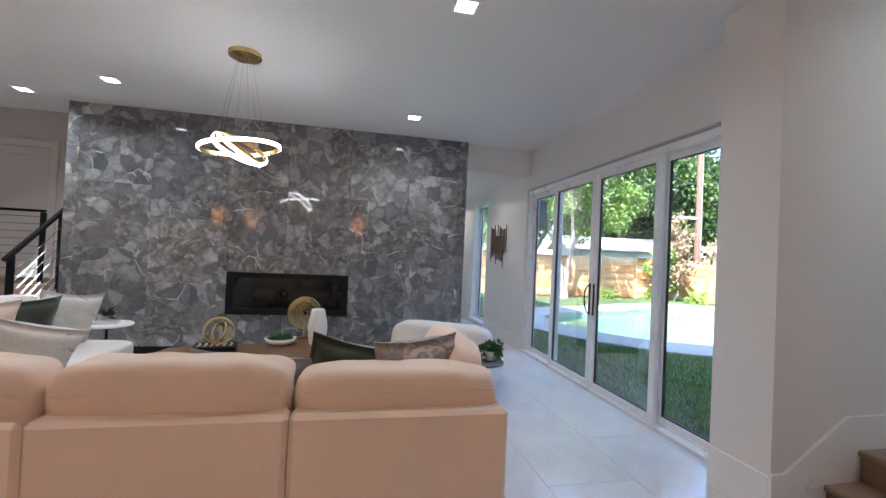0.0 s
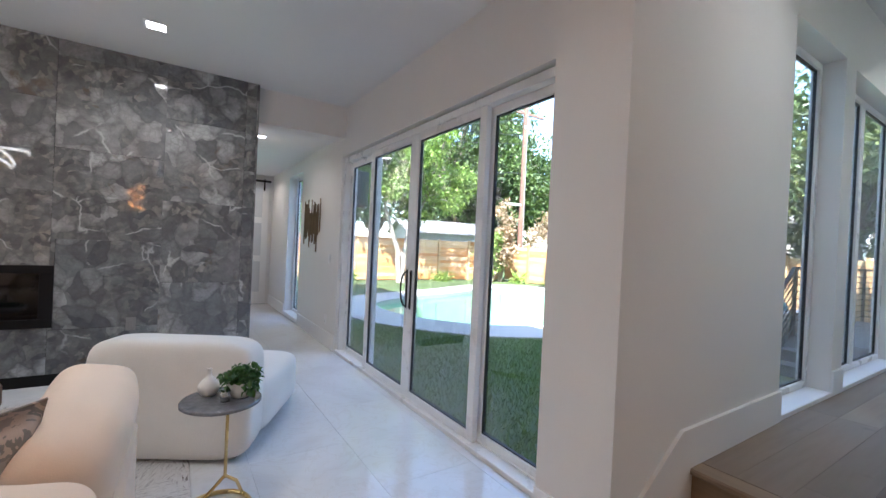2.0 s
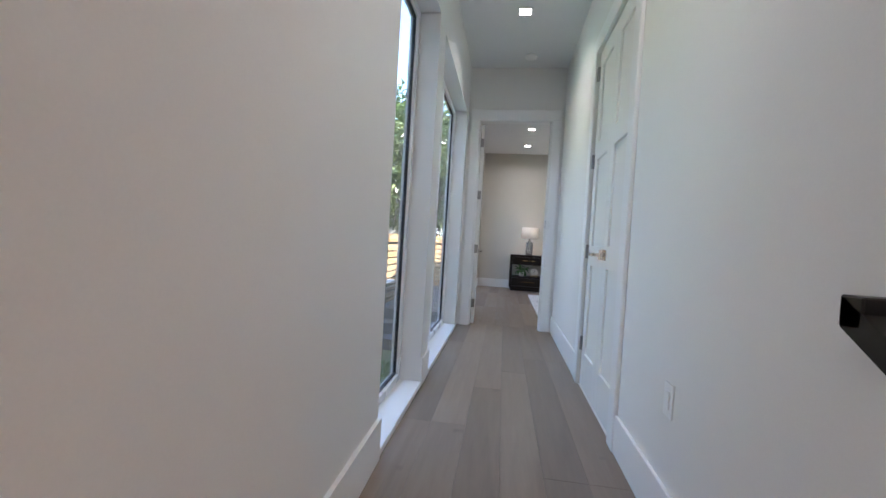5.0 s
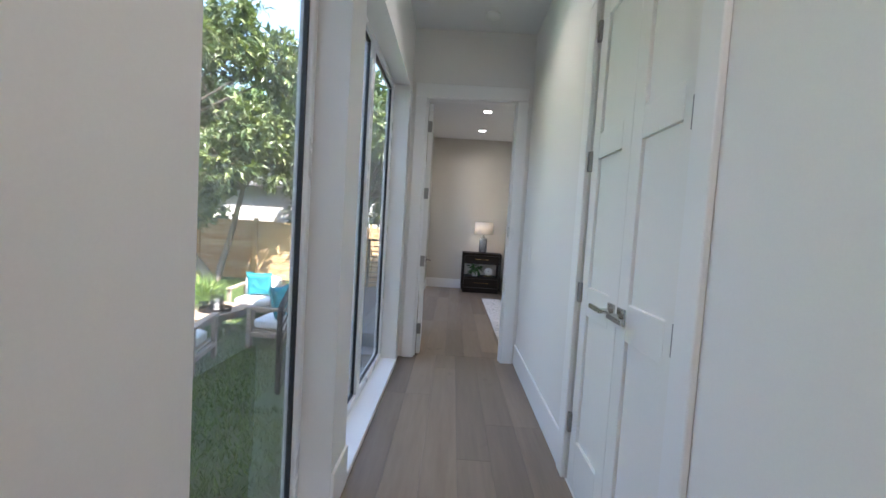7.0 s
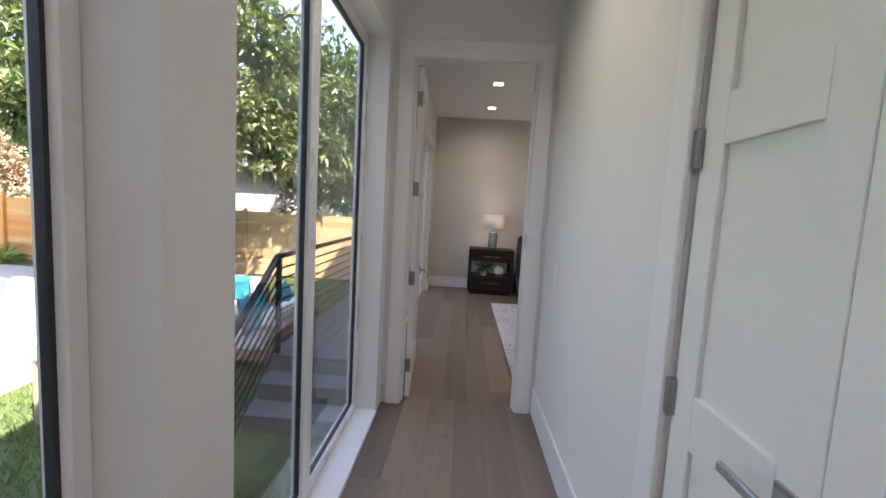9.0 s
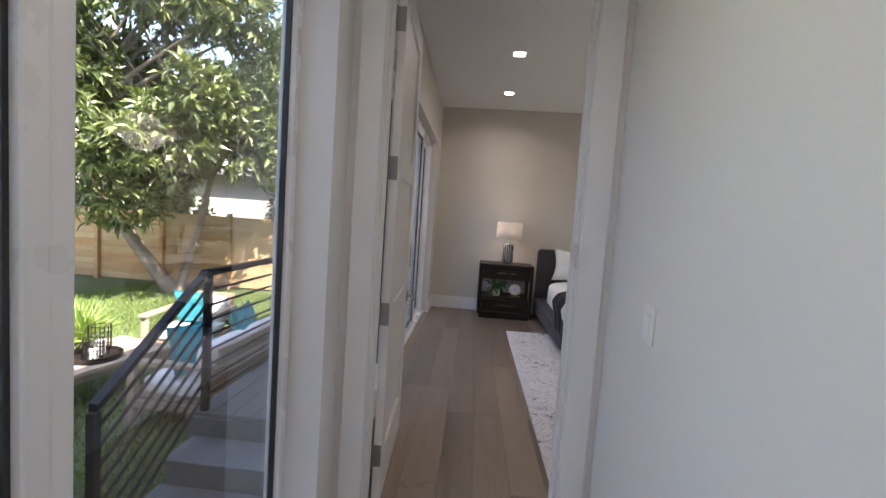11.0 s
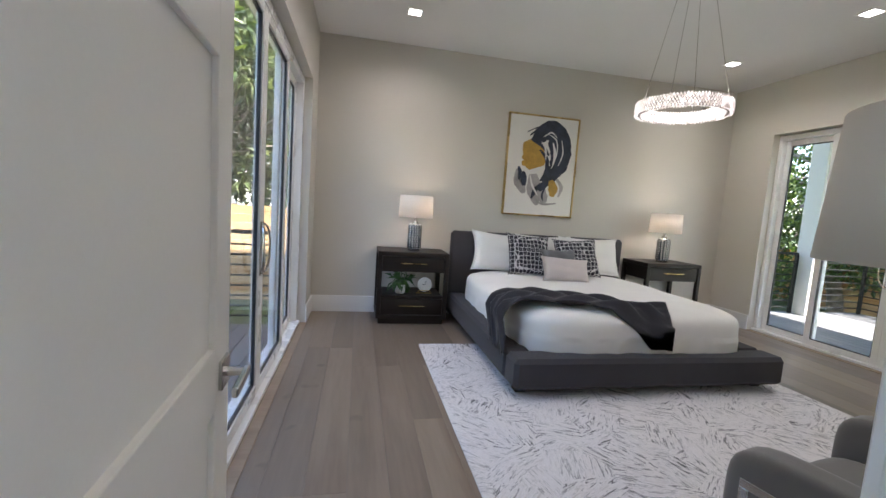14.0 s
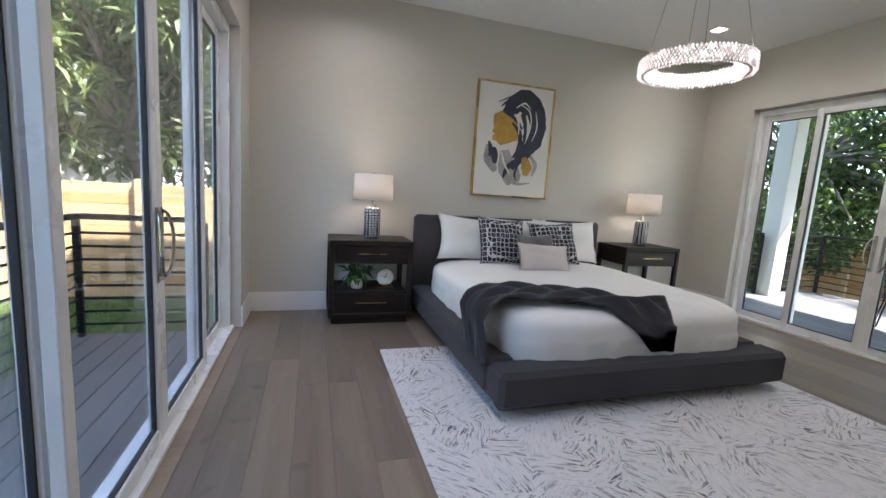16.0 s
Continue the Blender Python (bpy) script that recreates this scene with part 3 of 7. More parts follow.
solid("ceiling_living", B().box(-6.5, -5.0, CL, 2.57, 6.10, CL + 0.12), CEIL, "smooth white painted ceiling with recessed lights", "ceiling", kind="structure")
solid("ceiling_passage", B().box(1.56, 5.84, 2.64, 2.57, 9.95, 2.76), CEIL, "white lowered passage ceiling", "ceiling", kind="structure")
solid("ceiling_landing", B().box(-6.5, 6.10, 3.35, -3.24, 7.4, 3.45), CEIL, "white ceiling over the stair landing", "ceiling", kind="structure")
solid("ceiling_corridor", B().box(2.49, 0.62, CU, 7.30, 1.746, CU + 0.12), CEIL, "white corridor ceiling", "ceiling", kind="structure")
solid("ceiling_bedroom", B().box(7.42, -3.65, CU, 12.05, 1.79, CU + 0.12), CEIL, "white bedroom ceiling with recessed lights", "ceiling", kind="structure")
# Unseen roof of the living wing; its height sets the garden's shadow edge.
solid("roof_living", B().box(-6.9, -5.4, 7.2, 2.95, 10.4, 7.4), ROOF, "unseen flat dark roof, set high to shade the garden", "roof", kind="structure")
# The south overhang is stretched, out of view, to keep sun off the deck.
solid("roof_bedroom", B().box(2.95, -7.4, 4.0, 12.7, 2.12, 4.12), ROOF, "flat dark roof, its terrace overhang lengthened to block sun", "roof", kind="structure")

# floors
solid("floor_slab", B().box(-6.5, -5.0, -0.2, 2.60, 10.0, -0.012), GROUT, "concrete floor slab under the tiles", "floor", kind="structure")
FLOOR_LIV = solid("floor_living", B().box(-6.5, -5.0, -0.012, 2.565, 9.95, -0.005), GROUT, "polished pale marble-look floor tiles", "floor", kind="structure")
FLOOR_UP = solid("floor_upper", B().box(3.0, 0.47, 0.10, 7.42, 1.746, UP - 0.012).box(7.42, -3.65, 0.10, 12.05, 1.79, UP - 0.012), GROUT, "grey-brown oak plank floor", "floor", kind="structure")

# steps up to the corridor
st = thing("steps", "two oak steps with overhanging nosings", "steps")
tagged(st, kind="structure")
part("riser", B().box(2.74, 0.622, 0.0, 2.985, 1.744, 0.155), OAK_STEP, st)
part("tread", B().box(2.70, 0.622, 0.155, 2.985, 1.744, 0.185, 0.008), OAK_STEP, st)
part("riser", B().box(2.985, 0.622, 0.0, 3.0, 1.744, 0.33), OAK_STEP, st)
part("tread", B().box(2.945, 0.622, 0.33, 3.06, 1.744, UP + 0.001, 0.008), OAK_STEP, st)


# baseboards
def base(name, axis, a0, a1, face, out, z0, h=0.19):
    b = B()
    lo, hi = (face, face + out) if out > 0 else (face + out, face)
    if axis == "x":
        b.box(a0, lo, z0, a1, hi, z0 + h, 0.003)
    else:
        b.box(lo, a0, z0, hi, a1, z0 + h, 0.003)
    return solid(name, b, TRIM, "white painted flat baseboard", "baseboard", kind="structure")


def slanted():
    prof = [(2.335, 0.0), (2.72, 0.0), (2.72, 0.185), (2.965, 0.185), (2.965, UP), (4.075, UP), (4.075, UP + 0.19), (2.87, UP + 0.19), (2.43, 0.26), (2.335, 0.26)]
    n = len(prof)

    def face(x):
        return 1.716 + (x - 2.35) * 0.0174
    vs = [(x, face(x) - 0.018, z) for x, z in prof] + [(x, face(x), z) for x, z in prof]
    fs = [tuple(range(n)), tuple(range(n, 2 * n))[::-1]] + [(k, n + k, n + (k + 1) % n, (k + 1) % n) for k in range(n)]
    return B().add(vs, fs)


solid("baseboard", slanted(), TRIM, "white painted skirting that climbs the steps", "baseboard", kind="structure")
base("baseboard", "y", 1.718, 2.11, 2.35, -0.015, 0, 0.245)
base("baseboard", "y", 5.69, 7.48, 2.57, -0.015, 0)
base("baseboard", "y", 8.50, 9.95, 2.57, -0.015, 0)
base("baseboard", "x", 5.06, 5.30, 1.746, -0.015, UP)
base("baseboard", "x", 5.58, 7.30, 0.62, 0.015, UP)
base("baseboard", "x", 2.99, 4.425, 0.62, 0.015, UP)
base("baseboard", "y", -3.65, 1.79, 12.05, -0.016, UP)
base("baseboard", "x", 11.55, 12.03, 1.79, -0.016, UP)
base("baseboard", "x", 11.44, 12.03, -3.65, 0.016, UP)
base("baseboard", "x", 7.44, 8.83, -3.65, 0.016, UP)
base("baseboard", "y", -3.63, 0.65, 7.42, 0.016, UP)
base("baseboard", "x", 7.44, 8.30, 1.79, -0.016, UP)


# door casings
def casing(name, axis, a0, a1, face, out, z0, z1, w=0.105):
    t = thing(name, "white painted flat door casing", "trim")
    tagged(t, kind="structure")
    lo, hi = (face, face + out) if out > 0 else (face + out, face)

    def bar(n, s, e, p, q):
        b = B()
        b.box(*((s, lo, p, e, hi, q) if axis == "x" else (lo, s, p, hi, e, q)), 0.004)
        part(n, b, TRIM, t)
    bar("jamb", a0 - w, a0, z0, z1)
    bar("jamb", a1, a1 + w, z0, z1)
    bar("head", a0 - w, a1 + w, z1, z1 + w + 0.02)
    return t


casing("trim_bedroom_door", "y", 0.757, 1.606, 7.30, -0.02, UP, 2.836)
casing("trim_bedroom_door", "y", 0.757, 1.606, 7.42, 0.02, UP, 2.836)
casing("trim_closet_door", "x", 4.53, 5.475, 0.62, 0.022, UP, 2.81, 0.105)
solid("jamb_bedroom_door", B().box(7.302, 0.748, UP, 7.418, 0.763, 2.83).box(7.302, 1.60, UP, 7.418, 1.615, 2.83).box(7.302, 0.748, 2.83, 7.418, 1.615, 2.845)
      .box(7.352, 0.763, UP, 7.372, 0.775, 2.83).box(7.352, 1.588, UP, 7.372, 1.60, 2.83), TRIM, "white painted door jamb with stops", "trim", kind="structure")


# ---- windows and sliding doors ----
def pane_frame(t, axis, s, e, f0, f1, z0, z1, stile, rail, name="panel", mat=FRAME_W, glass=True, gasket=True, dark=False):
    """One framed glass panel of a window or sliding door."""
    def bx(b, p, q, lo, hi, a=f0, c=f1, ch=0.004):
        return b.box(*((p, a, lo, q, c, hi) if axis == "x" else (a, p, lo, c, q, hi)), ch)
    fr = B()
    bx(fr, s, s + stile, z0, z1), bx(fr, e - stile, e, z0, z1)
    bx(fr, s + stile, e - stile, z0, z0 + rail), bx(fr, s + stile, e - stile, z1 - rail, z1)
    p = part(name, fr, mat, t)
    m = (f0 + f1) / 2
    if gasket:
        g = B()
        k = 0.010
        ga, gc = m - 0.010, m + 0.010
        bx(g, s + stile, s + stile + k, z0 + rail, z1 - rail, ga, gc, 0), bx(g, e - stile - k, e - stile, z0 + rail, z1 - rail, ga, gc, 0)
        bx(g, s + stile, e - stile, z0 + rail, z0 + rail + k, ga, gc, 0), bx(g, s + stile, e - stile, z1 - rail - k, z1 - rail, ga, gc, 0)
        part("gasket", g, FRAME_D, p, "black rubber glazing gasket")
    if glass:
        gb = B()
        bx(gb, s + stile, e - stile, z0 + rail, z1 - rail, m - 0.003, m + 0.003, 0)
        gl = part("pane", gb, GLASS, p, "clear window glass")
        gl.visible_shadow = False
    return p


def pull(t, p, face, z, axis, out, side, mat=CHROME):
    """A curved door pull of a sliding panel."""
    pts = []
    for k in range(13):
        a = math.pi * k / 12
        d = out * 0.055 * math.sin(a)
        zz = z - 0.15 * math.cos(a)
        e = side * 0.055 * math.sin(a)
        f = face + out * (0.012 + 0.022 * math.sin(a))
        pts.append((p + e, f, zz) if axis == "x" else (f, p + e, zz))
    b = B().tube(pts, 0.008, 8)
    if axis == "x":
        b.box(p - 0.013, face, z - 0.17, p + 0.013, face + out * 0.008, z + 0.17, 0.003)
    else:
        b.box(face, p - 0.013, z - 0.17, face + out * 0.008, p + 0.013, z + 0.17, 0.003)
    part("pull_handle", b, mat, t, "curved grey door pull")


def slider(name, axis, a0, a1, f, z0, z1, stiles, out, label, pulls, frame=FRAME_W, sil=0.045):
    """A wide sliding door; f is the inner face of its frame, out the way to the outside."""
    t = thing(name, label, "sliding door")
    tagged(t, kind="structure")

    def bx(s, e, lo, hi, d0, d1, c=0.004, b=None):
        b = b or B()
        p, q = sorted((f + out * d0, f + out * d1))
        return b.box(*((s, p, lo, e, q, hi) if axis == "x" else (p, s, lo, q, e, hi)), c)
    part("frame", bx(a0, a1, z1 - 0.06, z1, 0, 0.12, b=bx(a1 - 0.045, a1, z0, z1 - 0.06, 0, 0.12, b=bx(a0, a0 + 0.045, z0, z1 - 0.06, 0, 0.12))), frame, t)
    part("track", bx(a0, a1, z0 - 0.02, z0 + 0.018, -0.03, 0.14, b=bx(a0, a1, z0 + 0.018, z0 + 0.035, 0.055, 0.065)), frame, t, "grey aluminium sill track")
    edges = [a0 + 0.045] + stiles + [a1 - 0.045]
    for k in range(4):
        s, e = edges[k], edges[k + 1]
        inner = k in (1, 2)
        d0, d1 = (0.008, 0.052) if inner else (0.066, 0.11)
        ov = 0.03
        if k == 0:
            e += ov
        if k == 1:
            s -= ov
        if k == 2:
            e += ov
        if k == 3:
            s -= ov
        p, q = sorted((f + out * d0, f + out * d1))
        pane_frame(t, axis, s, e, p, q, z0 + 0.02, z1 - 0.06, 0.075 if axis == "y" else 0.06, 0.062, "door_panel", frame)
    for p in pulls:
        pull(t, p, f + out * 0.008, z0 + 0.95, axis, -out, 1 if p > stiles[1] else -1, RAILWOOD if axis == "y" else CHROME)
    return t


slider("door_slider_living", "y", 2.20, 5.69, 2.60, 0.01, 2.37, [2.97, 3.925, 4.856], 1, "white four-panel sliding glass door to the garden", [3.925 - 0.036, 3.925 + 0.036])
slider("door_slider_bedroom", "x", 8.30, 11.55, 1.87, UP + 0.012, 2.82, [9.10, 9.875, 10.70], 1, "white four-panel sliding glass door to the deck", [9.875 - 0.032, 9.875 + 0.032])
slider("door_slider_terrace", "x", 8.83, 11.44, -3.74, UP + 0.012, 2.80, [9.46, 10.135, 10.81], -1, "white four-panel sliding glass door to the terrace", [10.135 - 0.032, 10.135 + 0.032])


def window(name, axis, a0, a1, f0, f1, z0, z1, mids, label, stile=0.045):
    t = thing(name, label, "window")
    tagged(t, kind="structure")
    ed = [a0] + mids + [a1]
    for s, e in zip(ed, ed[1:]):
        pane_frame(t, axis, s, e, f0, f1, z0, z1, stile, 0.05, "window_frame")
    return t


w1 = window("window_1", "x", 4.075, 5.06, 1.885, 1.945, UP + 0.03, 2.90, [], "tall white fixed window with a black gasket")
w2 = window("window_2", "x", 5.30, 7.12, 1.885, 1.945, UP + 0.03, 2.88, [6.19], "tall white two-pane window")
w3 = window("window_3", "y", 7.56, 8.46, 2.69, 2.76, 0.08, 2.44, [], "tall white passage window")
for n, s, e in (("sill_1", 4.075, 5.06), ("sill_2", 5.30, 7.12)):
    solid(n, B().box(s, 1.735, UP - 0.004, e, 1.95, UP + 0.03, 0.004), TRIM, "white painted low window sill", "window sill", kind="structure")
solid("sill_3", B().box(2.55, 7.56, 0.03, 2.77, 8.46, 0.08, 0.004), TRIM, "white painted low window sill", "window sill", kind="structure")
solid("sill_4", B().box(8.30, 1.77, UP - 0.004, 11.55, 1.868, UP + 0.006, 0.003), OAK_STEP, "oak threshold strip at the sliding door", "threshold", kind="structure")
solid("sill_5", B().box(8.83, -3.738, UP - 0.004, 11.44, -3.63, UP + 0.006, 0.003), OAK_STEP, "oak threshold strip at the sliding door", "threshold", kind="structure")


# ---- lamps ----
def recessed(x, y, z, power, size=0.075, col=(1.0, 0.96, 0.90), group="recessed ceiling lights", spread=150):
    t = thing("recessed_light", "square white recessed ceiling light, lit", "ceiling light", group, Matrix.Translation((x, y, z)))
    o = size + 0.02
    part("trim_ring", B().box(-o, -o, -0.006, o, -size, 0.0, 0.002).box(-o, size, -0.006, o, o, 0.0, 0.002).box(-o, -size, -0.006, -size, size, 0.0, 0.002).box(size, -size, -0.006, o, size, 0.0, 0.002), TRIM, t)
    part("diffuser", B().box(-size, -size, -0.004, size, size, 0.0), LED, t, "glowing square diffuser")
    la = new("recessed_lamp", bpy.data.lights.new("recessed_lamp", "AREA"))
    la.data.energy, la.data.size, la.data.color, la.data.spread = power, size * 1.8, col, radians(spread)
    la.matrix_world = Matrix.Translation((x, y, z - 0.012))
    return t


# The last two, at y 2.4, are unseen and added to brighten the room.
for x, y in ((0.72, 2.45), (0.70, 4.72), (-2.385, 4.635), (-3.543, 5.27), (-2.3, 2.4), (-4.6, 2.4)):
    recessed(x, y, CL, 1.2 if x > 0 else 1.8, 0.062)
# Unseen kitchen fittings, added as warm fill for the sofa back.
for x, y in ((-3.9, -1.6), (-1.6, -1.0), (0.5, -1.3), (0.5, -3.4), (-2.4, -3.4)):
    recessed(x, y, CL, 0.36 if x > 0 else 0.62, col=(1.0, 0.76, 0.56))
# Fitting not seen; assumed here, close to the south wall to brighten it.
recessed(3.60, 0.88, CU, 0.8, 0.05, spread=125)
recessed(6.09, 1.17, CU, 0.6, 0.05, spread=120)
for x, y in ((9.94, 0.86), (11.23, 0.86), (11.23, -2.71), (9.94, -2.71), (8.3, -0.9)):
    recessed(x, y, CU, 0.75, 0.055)
recessed(1.75, 6.48, 2.64, 0.55, 0.055, (1.0, 0.85, 0.7))
recessed(2.06, 9.2, 2.64, 0.55, 0.055, (1.0, 0.85, 0.7))


# ---- garden ----
POOL = [(4.85, 9.9), (4.80, 8.5), (5.25, 7.55), (6.0, 6.75), (7.2, 6.35), (8.4, 6.45), (9.3, 7.1), (10.6, 8.6), (11.9, 9.9), (12.6, 11.2), (12.5, 12.4), (11.2, 12.9), (9.8, 12.3), (8.4, 11.6), (7.0, 11.2), (5.7, 10.65)]


def smooth_loop(pts, times=2):
    for _ in range(times):
        pts = [q for a, b in zip(pts, pts[1:] + pts[:1]) for q in ((a[0] * 0.75 + b[0] * 0.25, a[1] * 0.75 + b[1] * 0.25), (a[0] * 0.25 + b[0] * 0.75, a[1] * 0.25 + b[1] * 0.75))]
    return pts


def grow(pts, d):
    cx, cy = sum(p[0] for p in pts) / len(pts), sum(p[1] for p in pts) / len(pts)
    out = []
    n = len(pts)
    for k in range(n):
        t = Vector(pts[(k + 1) % n]) - Vector(pts[k - 1])
        nrm = Vector((-t.y, t.x)).normalized()
        if nrm.dot(Vector(pts[k]) - Vector((cx, cy))) < 0:
            nrm = -nrm
        out.append((pts[k][0] + nrm.x * d, pts[k][1] + nrm.y * d))
    return out


def ring(outer, inner, z0, z1):
    n = len(outer)
    vs = [(x, y, z1) for x, y in outer] + [(x, y, z1) for x, y in inner] + [(x, y, z0) for x, y in outer] + [(x, y, z0) for x, y in inner]
    fs = []
    for k in range(n):
        q = (k + 1) % n
        fs += [(k, q, n + q, n + k), (2 * n + k, k + 0, k, 2 * n + k)[:0] or (2 * n + k, 2 * n + q, q, k), (n + k, n + q, 3 * n + q, 3 * n + k)]
    return B().add(vs, fs)


pool_line = smooth_loop(POOL, 2)
deck_line = grow(pool_line, 1.05)
hole = grow(pool_line, 0.9)


def ground_sheet():
    n = len(hole)
    cx, cy = 8.6, 9.6
    rings = [hole]
    for rad in (9.0, 20.0, 60.0, 400.0):
        r = []
        for x, y in hole:
            a = math.atan2(y - cy, x - cx)
            r.append((cx + rad * math.cos(a), cy + rad * math.sin(a)))
        rings.append(r)
    vs, fs = [], []
    for r in rings:
        vs += [(x, y, G) for x, y in r]
    for i in range(len(rings) - 1):
        for k in range(n):
            q = (k + 1) % n
            fs.append((i * n + k, (i + 1) * n + k, (i + 1) * n + q, i * n + q))
    return B().add(vs, fs)


solid("ground", ground_sheet(), LAWN, "sunlit green lawn with bare patches", "lawn", kind="structure")
pl = thing("swimming_pool", "curved swimming pool with pale concrete surround", "pool")
part("coping", ring(deck_line, pool_line, G - 0.1, G + 0.03), CONCRETE, pl, "pale concrete coping")
n_ = len(pool_line)
part("basin", B().add([(x, y, G) for x, y in pool_line] + [(x, y, G - 1.3) for x, y in pool_line], [(k, n_ + k, n_ + (k + 1) % n_, (k + 1) % n_) for k in range(n_)] + [tuple(range(n_, 2 * n_))]), PLASTER, pl, "pale plaster pool basin")
wt = part("water", B().add([(x, y, G - 0.10) for x, y in pool_line], [tuple(range(n_))]), WATER, pl, "clear turquoise water")
wt.visible_shadow = False


def fence(name, axis, a0, a1, at, face, h, panel, mat, seed, label, flip=1):
    t = thing(name, label, "fence")
    rnd = random.Random(seed)
    nb = int(h / 0.142)
    a = a0
    bw = 0.138
    me = {}
    while a < a1 - 0.2:
        e = min(a + panel, a1)
        for k in range(nb):
            key = round(e - a, 3)
            if key not in me:
                b = B()
                b.box(*((0.0, -0.01, 0, e - a - 0.012, 0.01, bw) if axis == "x" else (-0.01, 0.0, 0, 0.01, e - a - 0.012, bw)), 0.003)
                me[key] = b.mesh("board", mat)
            ob = new("board", me[key])
            ob.parent = t
            j = rnd.uniform(-0.004, 0.004)
            p = (a + 0.006, at + j, G + 0.04 + k * 0.142) if axis == "x" else (at + j, a + 0.006, G + 0.04 + k * 0.142)
            ob.matrix_basis = Matrix.Translation(p)
        pb = B()
        if axis == "x":
            pb.box(a - 0.045, at + face * 0.012, G, a + 0.045, at + face * 0.10, G + h + 0.05, 0.005)
        else:
            pb.box(at + face * 0.012, a - 0.045, G, at + face * 0.10, a + 0.045, G + h + 0.05, 0.005)
        part("post", pb, mat, t)
        a = e
    return t


fence("garden_fence", "x", 1.0, 14.3, 16.1, -1, 1.75, 1.6, CEDAR, 1, "new horizontal cedar board fence, orange and honey toned")
fence("garden_fence", "y", 0.35, 11.2, 14.4, -1, 1.62, 1.55, CEDAR_Y, 2, "pale horizontal cedar board fence behind the lawn")


CEDAR_O = wood("cedar_board_stained", (0.46, 0.26, 0.12), (0.72, 0.50, 0.28), 0.7, 1, grain=13, knots=0.7, tones=((0.95, 0.62, 0.38), (1.0, 0.82, 0.58), (1.05, 0.98, 0.90), (1.12, 1.15, 1.2)))
fence("garden_fence", "y", 11.2, 16.1, 14.38, -1, 1.70, 1.6, CEDAR_O, 4, "orange-stained horizontal cedar fence by the pool corner")


# trees
def leaf_cloud(centres, count, size, seed, aspect=0.42, droop=0.3, rosette=0, fold=0.25):
    """Leaves scattered through clumps: arrays of small folded blades."""
    rs = np.random.RandomState(seed)
    cs = np.array([c[:3] for c in centres], float)
    rad = np.array([c[3] for c in centres], float)
    w = rad ** 2 / (rad ** 2).sum()
    k = max(1, count // max(1, rosette)) if rosette else count
    idx = rs.choice(len(cs), k, p=w)
    d = rs.normal(size=(k, 3))
    d /= np.linalg.norm(d, axis=1)[:, None]
    r = rad[idx] * (0.55 + 0.45 * rs.rand(k)) * (0.85 + 0.3 * rs.rand(k))
    pos = cs[idx] + d * r[:, None] * np.array([1, 1, 0.85])
    if rosette:
        pos = np.repeat(pos, rosette, 0)
        out = np.repeat(d, rosette, 0)
        dirs = out * 0.5 + rs.normal(size=pos.shape) * 0.75
        dirs[:, 2] -= droop * 0.3
    else:
        dirs = d * 0.3 + rs.normal(size=pos.shape)
        dirs[:, 2] -= droop
    m = len(pos)
    dirs /= np.linalg.norm(dirs, axis=1)[:, None]
    up = rs.normal(size=(m, 3)) * 0.5 + np.array([0, 0, 1.0])
    side = np.cross(dirs, up)
    side /= np.linalg.norm(side, axis=1)[:, None] + 1e-9
    nrm = np.cross(side, dirs)
    L = size * (0.6 + 0.8 * rs.rand(m))[:, None]
    W = L * aspect
    base = pos
    mid = pos + dirs * L * 0.5 + nrm * L * 0.05
    tip = pos + dirs * L - nrm * L * 0.12
    a = mid + side * W * 0.5 + nrm * W * fold
    b = mid - side * W * 0.5 + nrm * W * fold
    v = np.stack([base, a, tip, b, mid], 1).reshape(-1, 3)
    f = []
    for q in range(m):
        o = q * 5
        f.append((o, o + 1, o + 4))
        f.append((o + 1, o + 2, o + 4))
        f.append((o + 2, o + 3, o + 4))
        f.append((o + 3, o, o + 4))
    bb = B()
    bb.v, bb.f = v.tolist(), f
    return bb


def tree(name, label, x, y, stems, clumps, count, size, seed, bark, leaf, rosette=0, aspect=0.42, z=None):
    z = G if z is None else z
    t = thing(name, label, "tree", "", Matrix.Translation((x, y, z)))
    rnd = random.Random(seed)
    b = B()
    for pts, r0, r1 in stems:
        n = len(pts)
        fine, rr = [], []
        for k in range(n - 1):
            for s in range(4):
                f = s / 4
                p = Vector(pts[k]).lerp(Vector(pts[k + 1]), f)
                fine.append(p + Vector((rnd.uniform(-1, 1), rnd.uniform(-1, 1), 0)) * r0 * 0.22)
                rr.append(r0 + (r1 - r0) * (k + f) / (n - 1))
        fine.append(Vector(pts[-1])), rr.append(r1)
        b.tube(fine, rr, 8)
    for cx, cy, cz, cr in clumps:
        tip = Vector(stems[rnd.randrange(len(stems))][0][-1])
        b.tube([tip, tip.lerp(Vector((cx, cy, cz)), 0.5) + Vector((0, 0, 0.1)), (cx, cy, cz)], [stems[0][2] * 0.8, stems[0][2] * 0.5, 0.012], 5)
    part("trunk", b, bark, t, "", True)
    part("crown", leaf_cloud(clumps, count, size, seed, aspect, rosette=rosette), leaf, t)
    return t


def clumps(seed, n, cx, cy, cz, rx, ry, rz, r0, r1):
    rnd = random.Random(seed)
    out = []
    while len(out) < n:
        u = Vector((rnd.uniform(-1, 1), rnd.uniform(-1, 1), rnd.uniform(-1, 1)))
        if u.length <= 1:
            out.append((cx + u.x * rx, cy + u.y * ry, cz + u.z * rz, rnd.uniform(r0, r1)))
    return out


